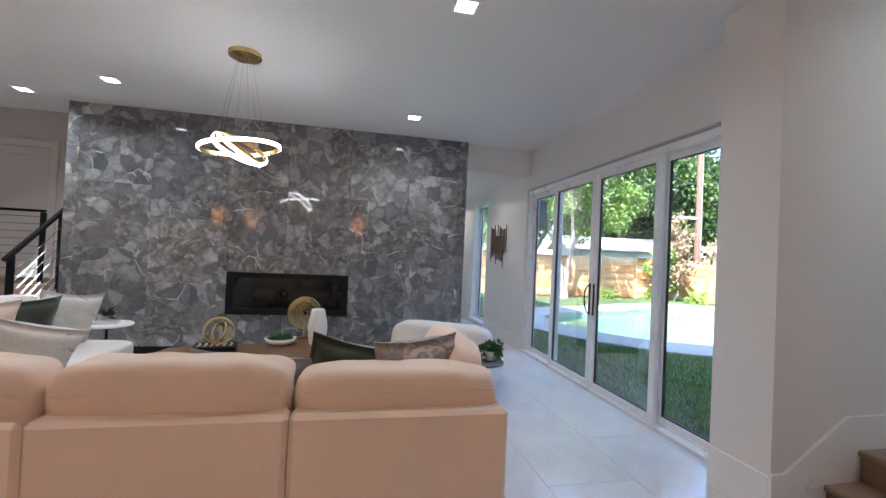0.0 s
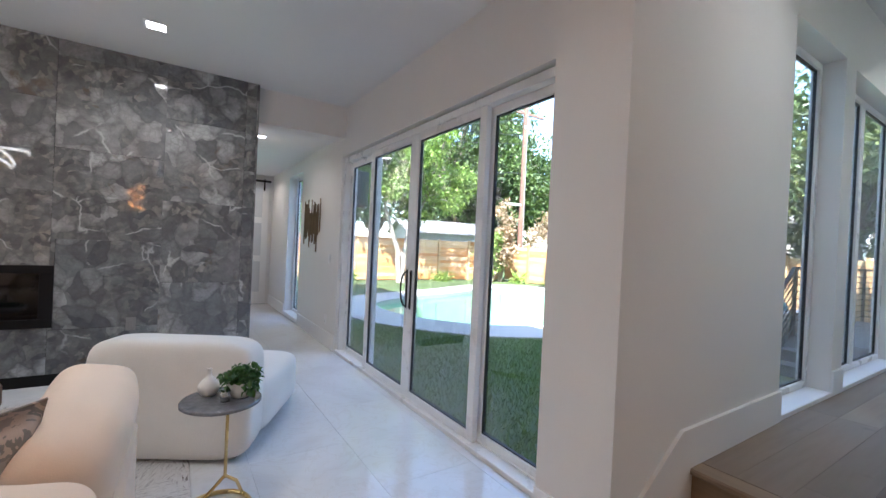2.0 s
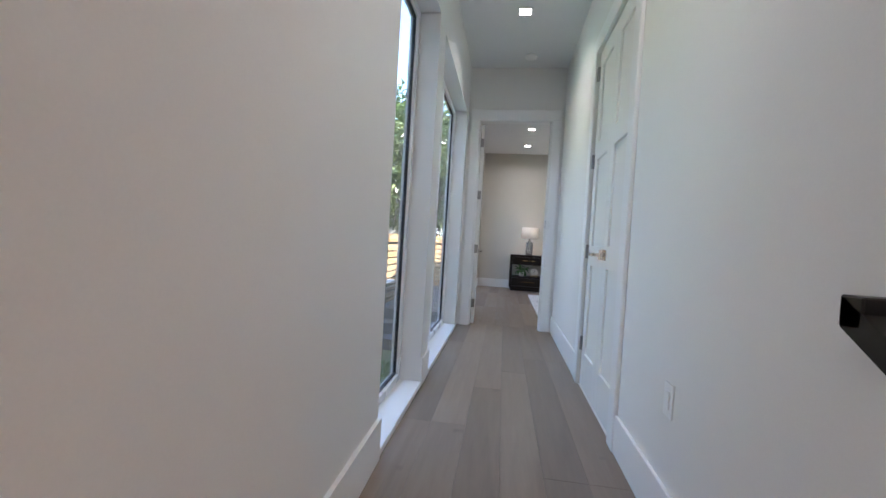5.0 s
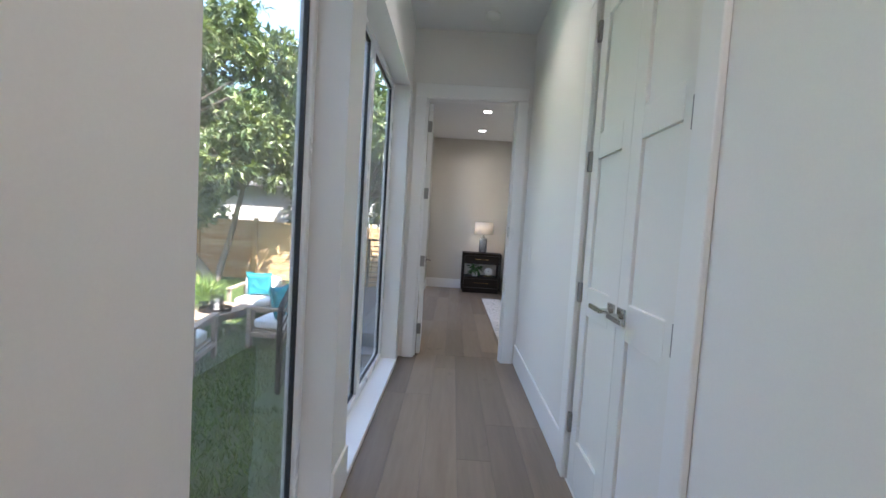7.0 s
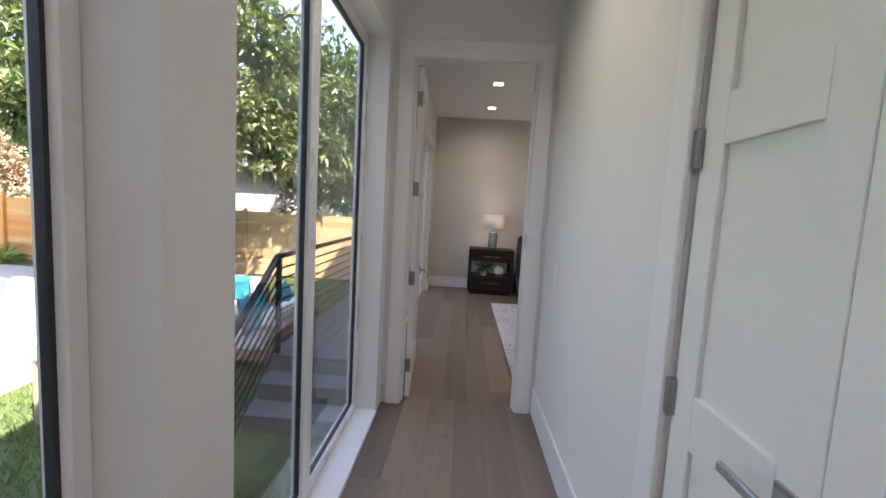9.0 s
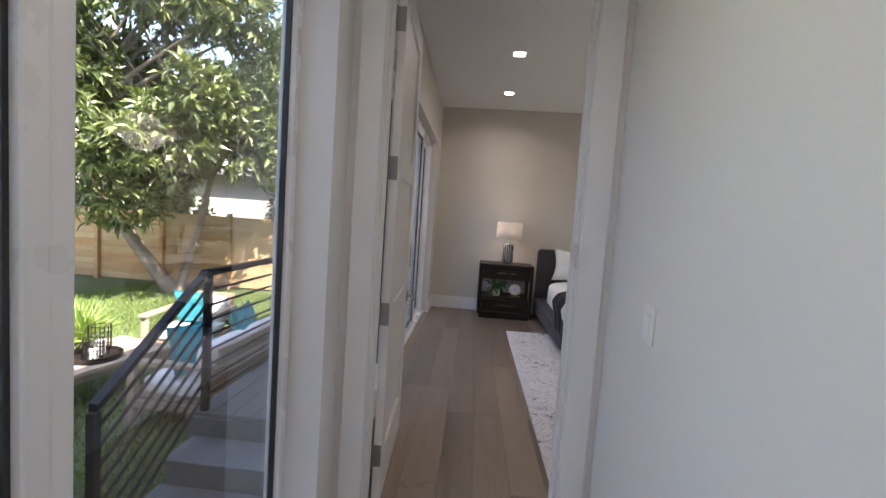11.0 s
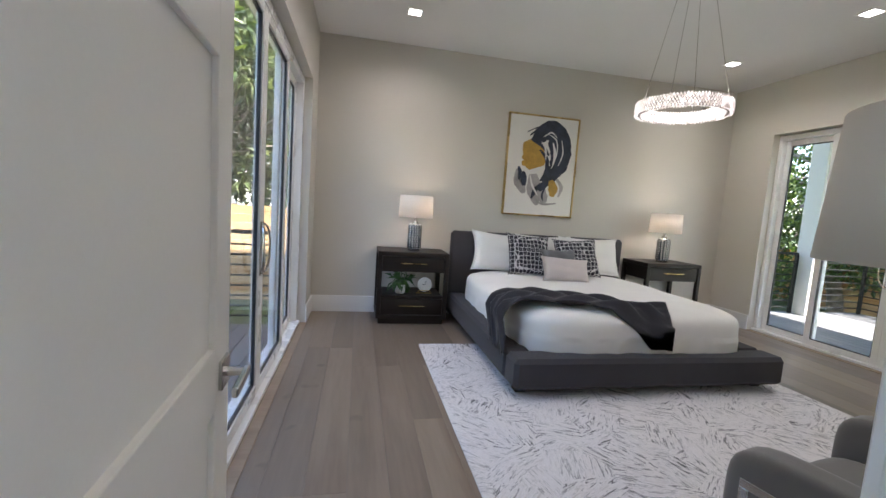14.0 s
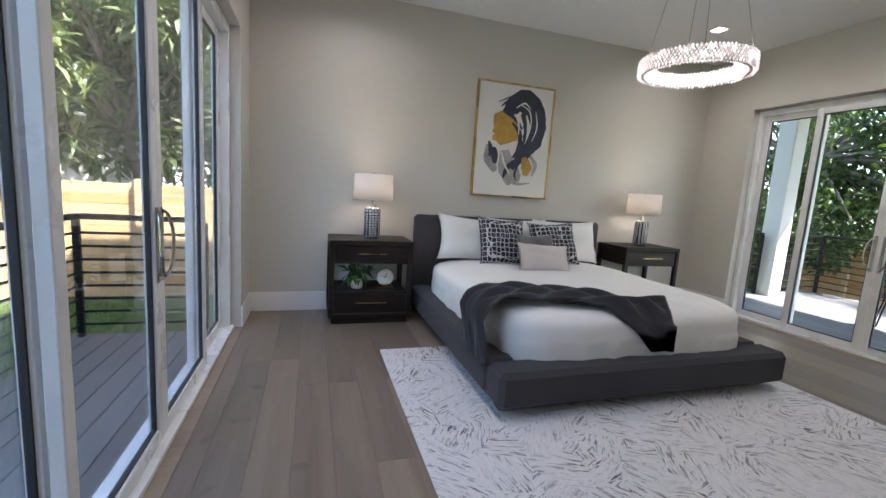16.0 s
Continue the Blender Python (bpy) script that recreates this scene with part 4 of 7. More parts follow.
tree("loquat_tree", "large loquat tree with long glossy leaves and a leaning trunk", 13.6, 7.3,
     [([(0, 0, 0), (-0.25, 0.5, 0.9), (-0.5, 1.1, 1.9), (-0.8, 1.6, 3.0)], 0.14, 0.07), ([(0.1, -0.1, 0), (0.25, -0.35, 1.2), (0.3, -0.6, 2.4)], 0.09, 0.05)],
     clumps(4, 60, -0.6, 0.6, 4.1, 2.1, 2.9, 2.3, 0.45, 0.85), 36000, 0.23, 11, BARK, LEAF_LOQUAT, rosette=9, aspect=0.30)
tree("loquat_tree", "loquat tree with long glossy leaves beyond the fence", 15.9, 3.6,
     [([(0, 0, 0), (-0.2, 0.2, 1.2), (-0.3, 0.4, 2.4)], 0.12, 0.06)],
     clumps(9, 40, -0.3, 0.2, 3.6, 1.7, 3.2, 2.1, 0.45, 0.8), 16000, 0.25, 12, BARK, LEAF_LOQUAT, rosette=9, aspect=0.30)
tree("garden_tree", "young multi-stemmed tree with pale bark and light leaves", 8.3, 15.2,
     [([(0, 0, 0), (-0.15, 0, 1.2), (-0.6, 0.1, 2.6), (-0.9, 0, 4.0)], 0.13, 0.05), ([(0.1, 0, 0), (0.15, 0, 1.2), (0.35, 0, 2.6), (0.2, 0, 4.2)], 0.11, 0.04), ([(0, 0.1, 0.8), (0.5, 0.1, 2.2), (1.1, 0.1, 3.4)], 0.08, 0.03)],
     clumps(14, 60, -0.2, 0.2, 4.9, 3.2, 1.7, 2.5, 0.4, 0.8), 14000, 0.16, 13, BARK_PALE, LEAF_LIGHT, aspect=0.6)
tree("garden_tree", "leafy tree with bright green leaves beside the fence", 4.2, 16.9,
     [([(0, 0, 0), (0.1, 0, 1.5), (0.3, 0.1, 3.0)], 0.16, 0.07)],
     clumps(15, 40, 0.2, 0, 3.9, 2.6, 1.6, 2.4, 0.5, 0.9), 8000, 0.16, 14, BARK, LEAF_LIGHT, aspect=0.6)
for k, (x, y, h, r, s) in enumerate(((8.5, 29.0, 10.0, 4.8, 28), (18.6, 25.0, 10.5, 4.6, 29), (1.0, 21.0, 6.0, 3.6, 26), (12.8, 28.5, 10.5, 5.2, 21), (20.5, 22.5, 7.0, 4.6, 22), (27, 15, 7.0, 5.0, 23), (5, 30, 7.0, 5.5, 24), (22.5, 6.5, 6.5, 4.2, 25), (21.5, 32, 8.5, 6.0, 27))):
    tree("oak_tree", "tall spreading oak with dense dark green foliage", x, y,
         [([(0, 0, 0), (0.2, 0.1, 2.0), (-0.2, 0.2, h * 0.6)], 0.32, 0.16), ([(0.1, 0.1, 2.0), (1.2, 0.3, 3.6), (2.0, 0.2, 5.0)], 0.2, 0.08), ([(0.1, 0.1, 2.2), (-1.4, 0.1, 4.0), (-2.0, 0.0, 5.2)], 0.18, 0.08)],
         clumps(30 + k, 80, 0, 0, h * 0.78, r * 1.1, r * 0.85, h * 0.52, 0.8, 1.5), 17000, 0.30, s, BARK, LEAF_OAK, aspect=0.55)


def shrub(name, label, x, y, clump, count, size, seed, leaf, aspect=0.5, rosette=0):
    t = thing(name, label, "shrub", "", Matrix.Translation((x, y, G)))
    b = B()
    for cx, cy, cz, cr in clump[:14]:
        b.tube([(cx * 0.15, cy * 0.15, 0), (cx * 0.6, cy * 0.6, cz * 0.5), (cx, cy, cz)], [0.02, 0.014, 0.006], 5)
    part("stem", b, BARK, t)
    part("foliage", leaf_cloud(clump, count, size, seed, aspect, rosette=rosette), leaf, t)
    return t


shrub("dry_shrub", "tall dry shrub with reddish brown twigs", 15.4, 13.6, clumps(51, 26, 0, 0, 2.0, 0.9, 2.2, 1.1, 0.3, 0.6), 4500, 0.14, 52, LEAF_DRY)
shrub("shrub", "evergreen shrub behind the fence", 16.4, 10.8, clumps(53, 26, 0, 0, 2.0, 0.9, 2.4, 1.3, 0.4, 0.7), 4500, 0.16, 54, LEAF_OAK)
shrub("climber_shrub", "pale straggly climber round the utility pole", 13.4, 15.2, clumps(55, 22, 0, 0, 2.3, 0.55, 0.5, 1.9, 0.25, 0.5), 2600, 0.15, 56, LEAF_DRY)
shrub("climber_shrub", "green straggly shrub at the foot of the fence", 13.0, 15.3, clumps(57, 16, 0, 0, 1.5, 0.6, 0.4, 1.1, 0.25, 0.45), 2200, 0.15, 58, LEAF_LIGHT)
for k, (x, y) in enumerate(((12.6, 15.5), (10.6, 15.6), (6.3, 15.5), (13.9, 10.6), (13.9, 12.4), (13.8, 14.4), (3.9, 13.0))):
    shrub("low_plant", "clump of strappy green leaves at the fence foot", x, y, [(0, 0, 0.12, 0.16), (0.18, 0.05, 0.1, 0.12), (-0.15, 0.05, 0.1, 0.12)], 160, 0.42, 60 + k, LEAF_LIGHT, 0.14)

# utility pole with wires
POLEWOOD = wood("reddish_pole_wood", (0.11, 0.055, 0.038), (0.22, 0.12, 0.08), 0.8, 2, rand=False)
up = thing("utility_pole", "weathered brown utility pole with crossbar and cables", "utility pole", "", Matrix.Translation((14.9, 15.6, G)))
part("pole", B().tube([(0, 0, 0), (0.02, 0, 4), (0.0, 0, 9.0)], [0.15, 0.13, 0.10], 12), POLEWOOD, up)
part("crossarm", B().box(-1.1, -0.05, 3.6, 0.1, 0.05, 3.7, 0.01), SIDING, up, "pale metal side arm")
part("crossarm", B().box(-1.2, -0.05, 8.0, 1.2, 0.05, 8.12, 0.01), POLEWOOD, up)
part("conduit", B().tube([(0.02, -0.16, 0), (0.02, -0.14, 8.0)], 0.022, 8), ROOF, up, "grey vertical conduit")
for k, (ex, ey, ez, z0) in enumerate(((-30, 3.0, 6.5, 6.6), (-30, 4.0, 5.6, 5.2), (-22, -2.5, 7.5, 7.0), (-18, 9, 8, 7.8), (18, -9, 8.4, 8.0))):
    pts = []
    for q in range(17):
        f = q / 16
        pts.append((ex * f, ey * f, z0 + (ez - z0) * f - 1.2 * math.sin(math.pi * f)))
    part("cable", B().tube(pts, 0.016, 5), FRAME_D, up)


def shed(name, label, x, y, w, d, h, ridge, rot, wallm, category="house", windows=(), roofm=ROOF):
    t = thing(name, label, category, "", pose(x, y, G, 0, 0, rot))
    b = B().box(-w / 2, -d / 2, 0, w / 2, d / 2, h)
    part("wall", b, wallm, t)
    g = B()
    for s in (-1, 1):
        g.add([(s * w / 2, -d / 2, h), (s * w / 2, d / 2, h), (s * w / 2, 0, h + ridge)], [(0, 1, 2)])
    part("gable", g, wallm, t)
    o = 0.35
    for s in (-1, 1):
        vs = [(-w / 2 - o, s * (d / 2 + o), h - ridge * o / (d / 2)), (w / 2 + o, s * (d / 2 + o), h - ridge * o / (d / 2)), (w / 2 + o, 0, h + ridge), (-w / 2 - o, 0, h + ridge)]
        vs += [(p[0], p[1], p[2] + 0.12) for p in vs]
        part("roof", B().add(vs, [(0, 1, 2, 3), (4, 7, 6, 5), (0, 4, 5, 1), (1, 5, 6, 2), (2, 6, 7, 3), (3, 7, 4, 0)]), roofm, t)
    for px, pz, ww, wh in windows:
        wdw = part("window", B().box(px - ww / 2, -d / 2 - 0.04, pz, px + ww / 2, -d / 2 + 0.02, pz + wh, 0.006), FRAME_W, t)
        part("pane", B().box(px - ww / 2 + 0.06, -d / 2 - 0.05, pz + 0.06, px + ww / 2 - 0.06, -d / 2 - 0.035, pz + wh - 0.06), DARKGLASS, wdw)
    return t


SHEETROOF = plain("weathered_roof_sheet", (0.29, 0.29, 0.30), 0.7, var=0.2, scale=1.5, fine=20, bmp=0.2)
shed("garage", "pale grey neighbouring garage with a low gabled roof", 15.0, 22.6, 5.4, 4.6, 2.3, 0.62, -14, SIDING, "garage", [(1.4, 1.0, 1.2, 0.9)], SHEETROOF)
shed("neighbour_house", "white neighbouring house behind the fence", 21.5, 8.8, 9.0, 7.0, 2.9, 1.4, 90, STUCCO, "house", [(-2.0, 1.0, 1.4, 1.2), (1.6, 1.0, 1.4, 1.2)])


# grass blades on the near lawn
def grass():
    rs = np.random.RandomState(5)
    n = 95000
    x = 2.85 + rs.rand(n) * 11.3
    y = 2.0 + rs.rand(n) * 6.4
    keep = np.ones(n, bool)
    cx, cy = 8.6, 9.6
    ang = np.array([math.atan2(p[1] - cy, p[0] - cx) for p in deck_line])
    rad = np.array([math.hypot(p[0] - cx, p[1] - cy) for p in deck_line])
    o = np.argsort(ang)
    lim = np.interp(np.arctan2(y - cy, x - cx), ang[o], rad[o], period=2 * math.pi)
    keep &= np.hypot(x - cx, y - cy) > lim + 0.04
    keep &= ~((x > 7.0) & (y < 3.05))
    x, y = x[keep], y[keep]
    m = len(x)
    h = 0.035 + 0.05 * rs.rand(m)
    a = rs.rand(m) * 6.283
    lean = rs.normal(size=(m, 2)) * 0.03
    w = 0.006
    v = np.empty((m, 3, 3))
    v[:, 0] = np.stack([x - w * np.cos(a), y - w * np.sin(a), np.full(m, G)], 1)
    v[:, 1] = np.stack([x + w * np.cos(a), y + w * np.sin(a), np.full(m, G)], 1)
    v[:, 2] = np.stack([x + lean[:, 0], y + lean[:, 1], G + h], 1)
    b = B()
    b.v, b.f = v.reshape(-1, 3).tolist(), [(3 * k, 3 * k + 1, 3 * k + 2) for k in range(m)]
    return b


solid("grass", grass(), GRASSBLADE, "short green grass blades on the lawn", "grass", kind="stuff")


# ---- decks and railings ----
def rail_run(t, p0, p1, top, bars, z_low, post=0.022, ends=(True, True), bar_r=0.010, slope=0.0):
    """A railing section from p0 to p1 (x, y, floor): posts, bars and a top rail."""
    a, b = Vector(p0), Vector(p1)
    for on, p in zip(ends, (a, b)):
        if on:
            part("post", B().box(p.x - post, p.y - post, p.z, p.x + post, p.y + post, p.z + top, 0.003), BLACK_METAL, t)
    d = (b - a).normalized()
    nrm = Vector((-d.y, d.x, 0)).normalized() * 0.025
    vs = []
    for p in (a, b):
        for s in (-1, 1):
            for dz in (0, 0.04):
                q = p + nrm * s
                vs.append((q.x, q.y, p.z + top + dz))
    part("top_rail", B().add(vs, [(0, 1, 3, 2), (4, 6, 7, 5), (0, 4, 5, 1), (2, 3, 7, 6), (0, 2, 6, 4), (1, 5, 7, 3)]), BLACK_METAL, t)
    for k in range(bars):
        z = z_low + (top - z_low) * k / bars
        part("bar", B().tube([a + Vector((0, 0, z)), b + Vector((0, 0, z))], bar_r, 6), BLACK_METAL, t)


DZ = 0.33
dk = thing("deck", "grey composite board deck outside the bedroom", "deck")
y = 2.0
while y < 3.0:
    part("board", B().box(8.15, y, DZ - 0.025, 11.6, min(y + 0.139, 3.0), DZ, 0.002), DECKM, dk)
    y += 0.145
part("rim", B().box(8.15, 2.99, G, 11.6, 3.02, DZ - 0.026).box(11.6, 2.0, G, 11.63, 3.02, DZ - 0.026).box(8.13, 2.0, G, 8.15, 3.02, DZ - 0.026), DECKM, dk)
sd = thing("deck_steps", "grey composite steps down to the lawn", "steps")
for k in range(2):
    zt = DZ - 0.15 * (k + 1)
    part("tread", B().box(8.13 - 0.29 * (k + 1), 2.0, zt - 0.03, 8.13 - 0.29 * k, 2.97, zt, 0.004), DECKM, sd)
    part("riser", B().box(8.13 - 0.29 * (k + 1) + 0.02, 2.0, G, 8.13 - 0.29 * k, 2.95, zt - 0.03), DECKM, sd)
rl = thing("deck_railing", "black metal railing with thin horizontal bars", "railing")
rail_run(rl, (8.19, 2.93, DZ), (11.55, 2.93, DZ), 0.93, 8, 0.10)
rail_run(rl, (11.55, 2.93, DZ), (11.55, 2.06, DZ), 0.93, 8, 0.10, ends=(False, True))
rl2 = thing("stair_railing", "black metal railing sloping along the deck steps", "railing")
rail_run(rl2, (8.16, 2.93, DZ), (7.35, 2.93, -0.22), 0.93, 8, 0.10, ends=(False, True))

dk2 = thing("terrace_deck", "grey composite board terrace in the sun", "deck")
y = -7.2
while y < -3.87:
    part("board", B().box(7.2, y, DZ - 0.025, 12.6, min(y + 0.139, -3.86), DZ, 0.002), DECKM, dk2)
    y += 0.145
part("rim", B().box(7.2, -7.22, G, 12.6, -7.2, DZ - 0.026).box(12.6, -7.22, G, 12.63, -3.86, DZ - 0.026), DECKM, dk2)
rl3 = thing("terrace_railing", "black metal terrace railing with horizontal bars", "railing")
rail_run(rl3, (12.5, -3.95, DZ), (12.5, -5.64, DZ), 0.95, 8, 0.10)
rail_run(rl3, (12.5, -6.0, DZ), (12.5, -7.1, DZ), 0.95, 8, 0.10)
rail_run(rl3, (12.5, -7.1, DZ), (7.3, -7.1, DZ), 0.95, 8, 0.10, ends=(False, True))
solid("terrace_column", B().box(12.30, -5.95, DZ, 12.56, -5.69, 4.0, 0.01), STUCCO, "cream stucco column holding the terrace roof", "column", kind="structure")
fence("terrace_fence", "x", 8.0, 18.0, -9.6, 1, 1.35, 1.8, CEDAR, 3, "orange cedar board fence below the terrace")
for k, (x, y, h, r, s, lf) in enumerate(((14.5, -9.5, 5.0, 2.6, 71, LEAF_OAK), (17.5, -6.5, 5.5, 3.0, 72, LEAF_LIGHT), (10.5, -12, 6.0, 3.4, 73, LEAF_LOQUAT), (6.5, -12, 6.0, 3.4, 74, LEAF_LIGHT))):
    tree("terrace_tree", "dense leafy tree beyond the terrace", x, y, [([(0, 0, 0), (0.1, 0.1, 1.5), (-0.1, 0, h * 0.6)], 0.16, 0.08)],
         clumps(80 + k, 60, 0, 0, h * 0.60, r * 1.15, r, h * 0.58, 0.5, 1.0), 26000, 0.14, s, BARK, lf, aspect=0.5)

# ---- doors ----
HINGE = plain("brushed_hinge_steel", (0.34, 0.33, 0.32), 0.38, 0.9, var=0.1, bmp=0.05)
def shaker(t, w, h, th, rails, stile=0.115, sink=0.014):
    """A shaker door leaf in its x-z plane from x=0, y from 0 to th; rails are (bottom, top) pairs."""
    b = B()
    b.box(0, 0, 0, stile, th, h, 0.002).box(w - stile, 0, 0, w, th, h, 0.002)
    for lo, hi in rails:
        b.box(stile, 0, lo, w - stile, th, hi, 0.002)
    leaf = part("leaf", b, DOORP, t)
    for (a, lo), (hi, c) in zip(rails, rails[1:]):
        part("panel", B().box(stile - 0.004, sink, lo - 0.004, w - stile + 0.004, th - sink, hi + 0.004), DOORP, leaf)
    return leaf


def lever(t, x, z, y, out, way, name="door_handle"):
    """A lever handle on a square plate."""
    b = B().box(x - 0.033, y, z - 0.033, x + 0.033, y + out * 0.009, z + 0.033, 0.002)
    b.tube([(x, y + out * 0.008, z), (x, y + out * 0.05, z)], 0.011, 10)
    b.box(x - 0.012 if way > 0 else x + 0.012, y + out * 0.045, z - 0.011, x + way * 0.12, y + out * 0.058, z + 0.011, 0.003)
    return part(name, b, CHROME, t, "satin nickel lever handle")


RAILS = [(0.0, 0.24), (0.88, 1.02), (1.64, 1.76), (2.32, 2.44)]


def hinges(t, x, y, zs):
    for z in zs:
        part("hinge", B().box(x - 0.016, y - 0.012, z - 0.05, x + 0.016, y + 0.012, z + 0.05, 0.002).tube([(x, y + 0.012, z - 0.052), (x, y + 0.012, z + 0.052)], 0.007, 8), HINGE, t, "dark steel butt hinge")


d1 = thing("door_closet", "closed white shaker closet door leaf", "door", "closet double doors", pose(5.463, 0.612, UP + 0.008, 0, 0, 180))
shaker(d1, 0.46, 2.436, 0.036, RAILS, 0.092)
lever(d1, 0.46 - 0.05, 0.965, 0.0, -1, -1)
hinges(d1, -0.004, -0.006, (0.30, 0.98, 1.64, 2.28))
d2 = thing("door_closet", "closed white shaker closet door leaf", "door", "closet double doors", pose(5.001, 0.612, UP + 0.008, 0, 0, 180))
shaker(d2, 0.46, 2.436, 0.036, RAILS, 0.092)
lever(d2, 0.05, 0.965, 0.0, -1, 1)
hinges(d2, 0.46, -0.006, (0.30, 0.98, 1.64, 2.28))

d3 = thing("door_bedroom", "open white shaker bedroom door swung against the wall", "door", "", pose(7.40, 1.545, UP + 0.008, 0, 0, 3.0))
shaker(d3, 0.77, 2.44, 0.038, [(0.0, 0.24), (0.81, 0.95), (1.55, 1.67), (2.32, 2.44)], 0.115)
lever(d3, 0.71, 0.88, 0.0, -1, -1)
lever(d3, 0.71, 0.88, 0.038, 1, -1)
part("latch_plate", B().box(0.77, 0.007, 0.82, 0.773, 0.031, 0.94, 0.001), CHROME, d3, "steel latch plate")
for z in (0.25, 0.92, 1.58, 2.22):
    part("hinge", B().box(-0.0025, 0.003, z - 0.052, 0.0, 0.040, z + 0.052, 0.0008).tube([(-0.004, 0.045, z - 0.054), (-0.004, 0.045, z + 0.054)], 0.0065, 8), HINGE, d3, "brushed steel butt hinge")
tagged(d3, kind="")

d4 = thing("barn_door", "white sliding barn door with frosted glass panels", "door", "", Matrix.Translation((1.70, 9.90, 0.012)))
bb = B().box(0, 0, 0, 0.12, 0.04, 2.42, 0.003).box(0.67, 0, 0, 0.79, 0.04, 2.42, 0.003)
for z, h in ((0.0, 0.24), (0.86, 0.12), (1.64, 0.12), (2.36, 0.06)):
    bb.box(0.12, 0, z, 0.67, 0.04, z + h, 0.003)
part("frame", bb, TRIM, d4)
for z0, z1 in ((0.24, 0.86), (0.98, 1.64), (1.76, 2.36)):
    part("pane", B().box(0.12, 0.015, z0, 0.67, 0.025, z1), SIDING, d4, "frosted glass panel")
part("track", B().box(-0.6, -0.01, 2.48, 0.82, 0.005, 2.52, 0.002).box(0.10, -0.015, 2.3, 0.13, 0.0, 2.54).box(0.68, -0.015, 2.3, 0.71, 0.0, 2.54), RAILWOOD, d4, "dark metal hanging track")

d5 = thing("door_landing", "closed white panel door at the stair landing", "door", "", Matrix.Translation((-5.45, 7.36, 0.73)))
shaker(d5, 0.90, 1.98, 0.04, [(0.0, 0.2), (0.85, 0.97), (1.86, 1.98)], 0.12)
part("casing", B().box(-0.1, 0.0, 0, 0, 0.04, 2.0, 0.003).box(0.9, 0.0, 0, 1.0, 0.04, 2.0, 0.003).box(-0.1, 0.0, 1.99, 1.0, 0.04, 2.1, 0.003), TRIM, d5)


sk = thing("strike_plate", "brushed steel strike plate on the door jamb", "strike plate", "", Matrix.Translation((7.398, 0.763, UP + 0.90)))
part("plate", B().box(-0.016, 0.0, -0.035, 0.016, 0.0015, 0.035, 0.0005), HINGE, sk)
# No recess is cut: a dark patch gives the shade inside the hole.
part("latch_hole", B().box(-0.007, 0.0012, -0.014, 0.007, 0.0019, 0.014), FRAME_D, sk, "dark patch in place of the shaded latch hole")


# ---- small wall fixtures ----
def plate(name, label, category, x, y, z, w, h, axis, out, dark=False):
    t = thing(name, label, category, "", Matrix.Translation((x, y, z)))
    if axis == "x":
        part("plate", B().box(-w / 2, 0, -h / 2, w / 2, out * 0.007, h / 2, 0.002), TRIM, t)
        part("rocker", B().box(-0.017, out * 0.006, -0.033, 0.017, out * 0.011, 0.033, 0.002), FRAME_W, t)
    else:
        part("plate", B().box(0, -w / 2, -h / 2, out * 0.007, w / 2, h / 2, 0.002), TRIM, t)
        part("rocker", B().box(out * 0.006, -0.017, -0.033, out * 0.011, 0.017, 0.033, 0.002), FRAME_W, t)
    return t


plate("light_switch", "white rocker light switch on the corridor wall", "light switch", 6.89, 0.62, 1.45, 0.075, 0.12, "x", 1)
plate("wall_outlet", "white wall outlet above the baseboard", "outlet", 3.83, 0.62, 0.85, 0.075, 0.12, "x", 1)
plate("light_switch", "white rocker light switch beside the sliding door", "light switch", 2.57, 6.02, 1.12, 0.075, 0.12, "y", -1)
plate("wall_outlet", "white wall outlet in the passage", "outlet", 2.57, 6.08, 0.33, 0.075, 0.12, "y", -1)
po = plate("wall_outlet", "grey outlet set in the dark stone wall", "outlet", 0.57, 5.50, 0.50, 0.075, 0.12, "x", -1)
for c in po.children:
    c.data.materials[0] = ROOF
ts = thing("thermostat", "dark rounded wall thermostat with a glass face", "thermostat", "", Matrix.Translation((2.63, 0.62, 1.695)))
sq = [(0.052 * math.copysign(abs(math.cos(a)) ** 0.55, math.cos(a)), 0.052 * math.copysign(abs(math.sin(a)) ** 0.55, math.sin(a))) for a in [2 * math.pi * k / 40 for k in range(40)]]
part("body", B().prism([(x * 0.85, y * 0.85) for x, y in sq], 0, 0.02).move(pose(0, 0, 0, -90)), FRAME_W, ts)
part("face", B().prism(sq, 0.02, 0.032).move(pose(0, 0, 0, -90)), DARKGLASS, ts, "dark glass face")
vt = thing("ceiling_vent", "white ceiling air vent with slats", "vent", "", Matrix.Translation((5.41, 1.17, CU)))
part("frame", B().box(-0.16, -0.10, -0.008, 0.16, -0.085, 0, 0.002).box(-0.16, 0.085, -0.008, 0.16, 0.10, 0, 0.002).box(-0.16, -0.085, -0.008, -0.145, 0.085, 0, 0.002).box(0.145, -0.085, -0.008, 0.16, 0.085, 0, 0.002), TRIM, vt)
for k in range(9):
    part("slat", B().box(-0.145, -0.08 + k * 0.018, -0.006, 0.145, -0.069 + k * 0.018, -0.001), SIDING, vt)
sm = thing("smoke_detector", "round white smoke detector on the ceiling", "smoke detector", "", Matrix.Translation((6.98, 1.06, CU)))
part("body", B().lathe([(0.062, 0), (0.065, -0.012), (0.058, -0.03), (0.03, -0.038)][::-1], n=28), TRIM, sm, "", True)

# handrail on the steps' wall
hr = thing("handrail", "dark bronze square handrail on the wall by the steps", "handrail")


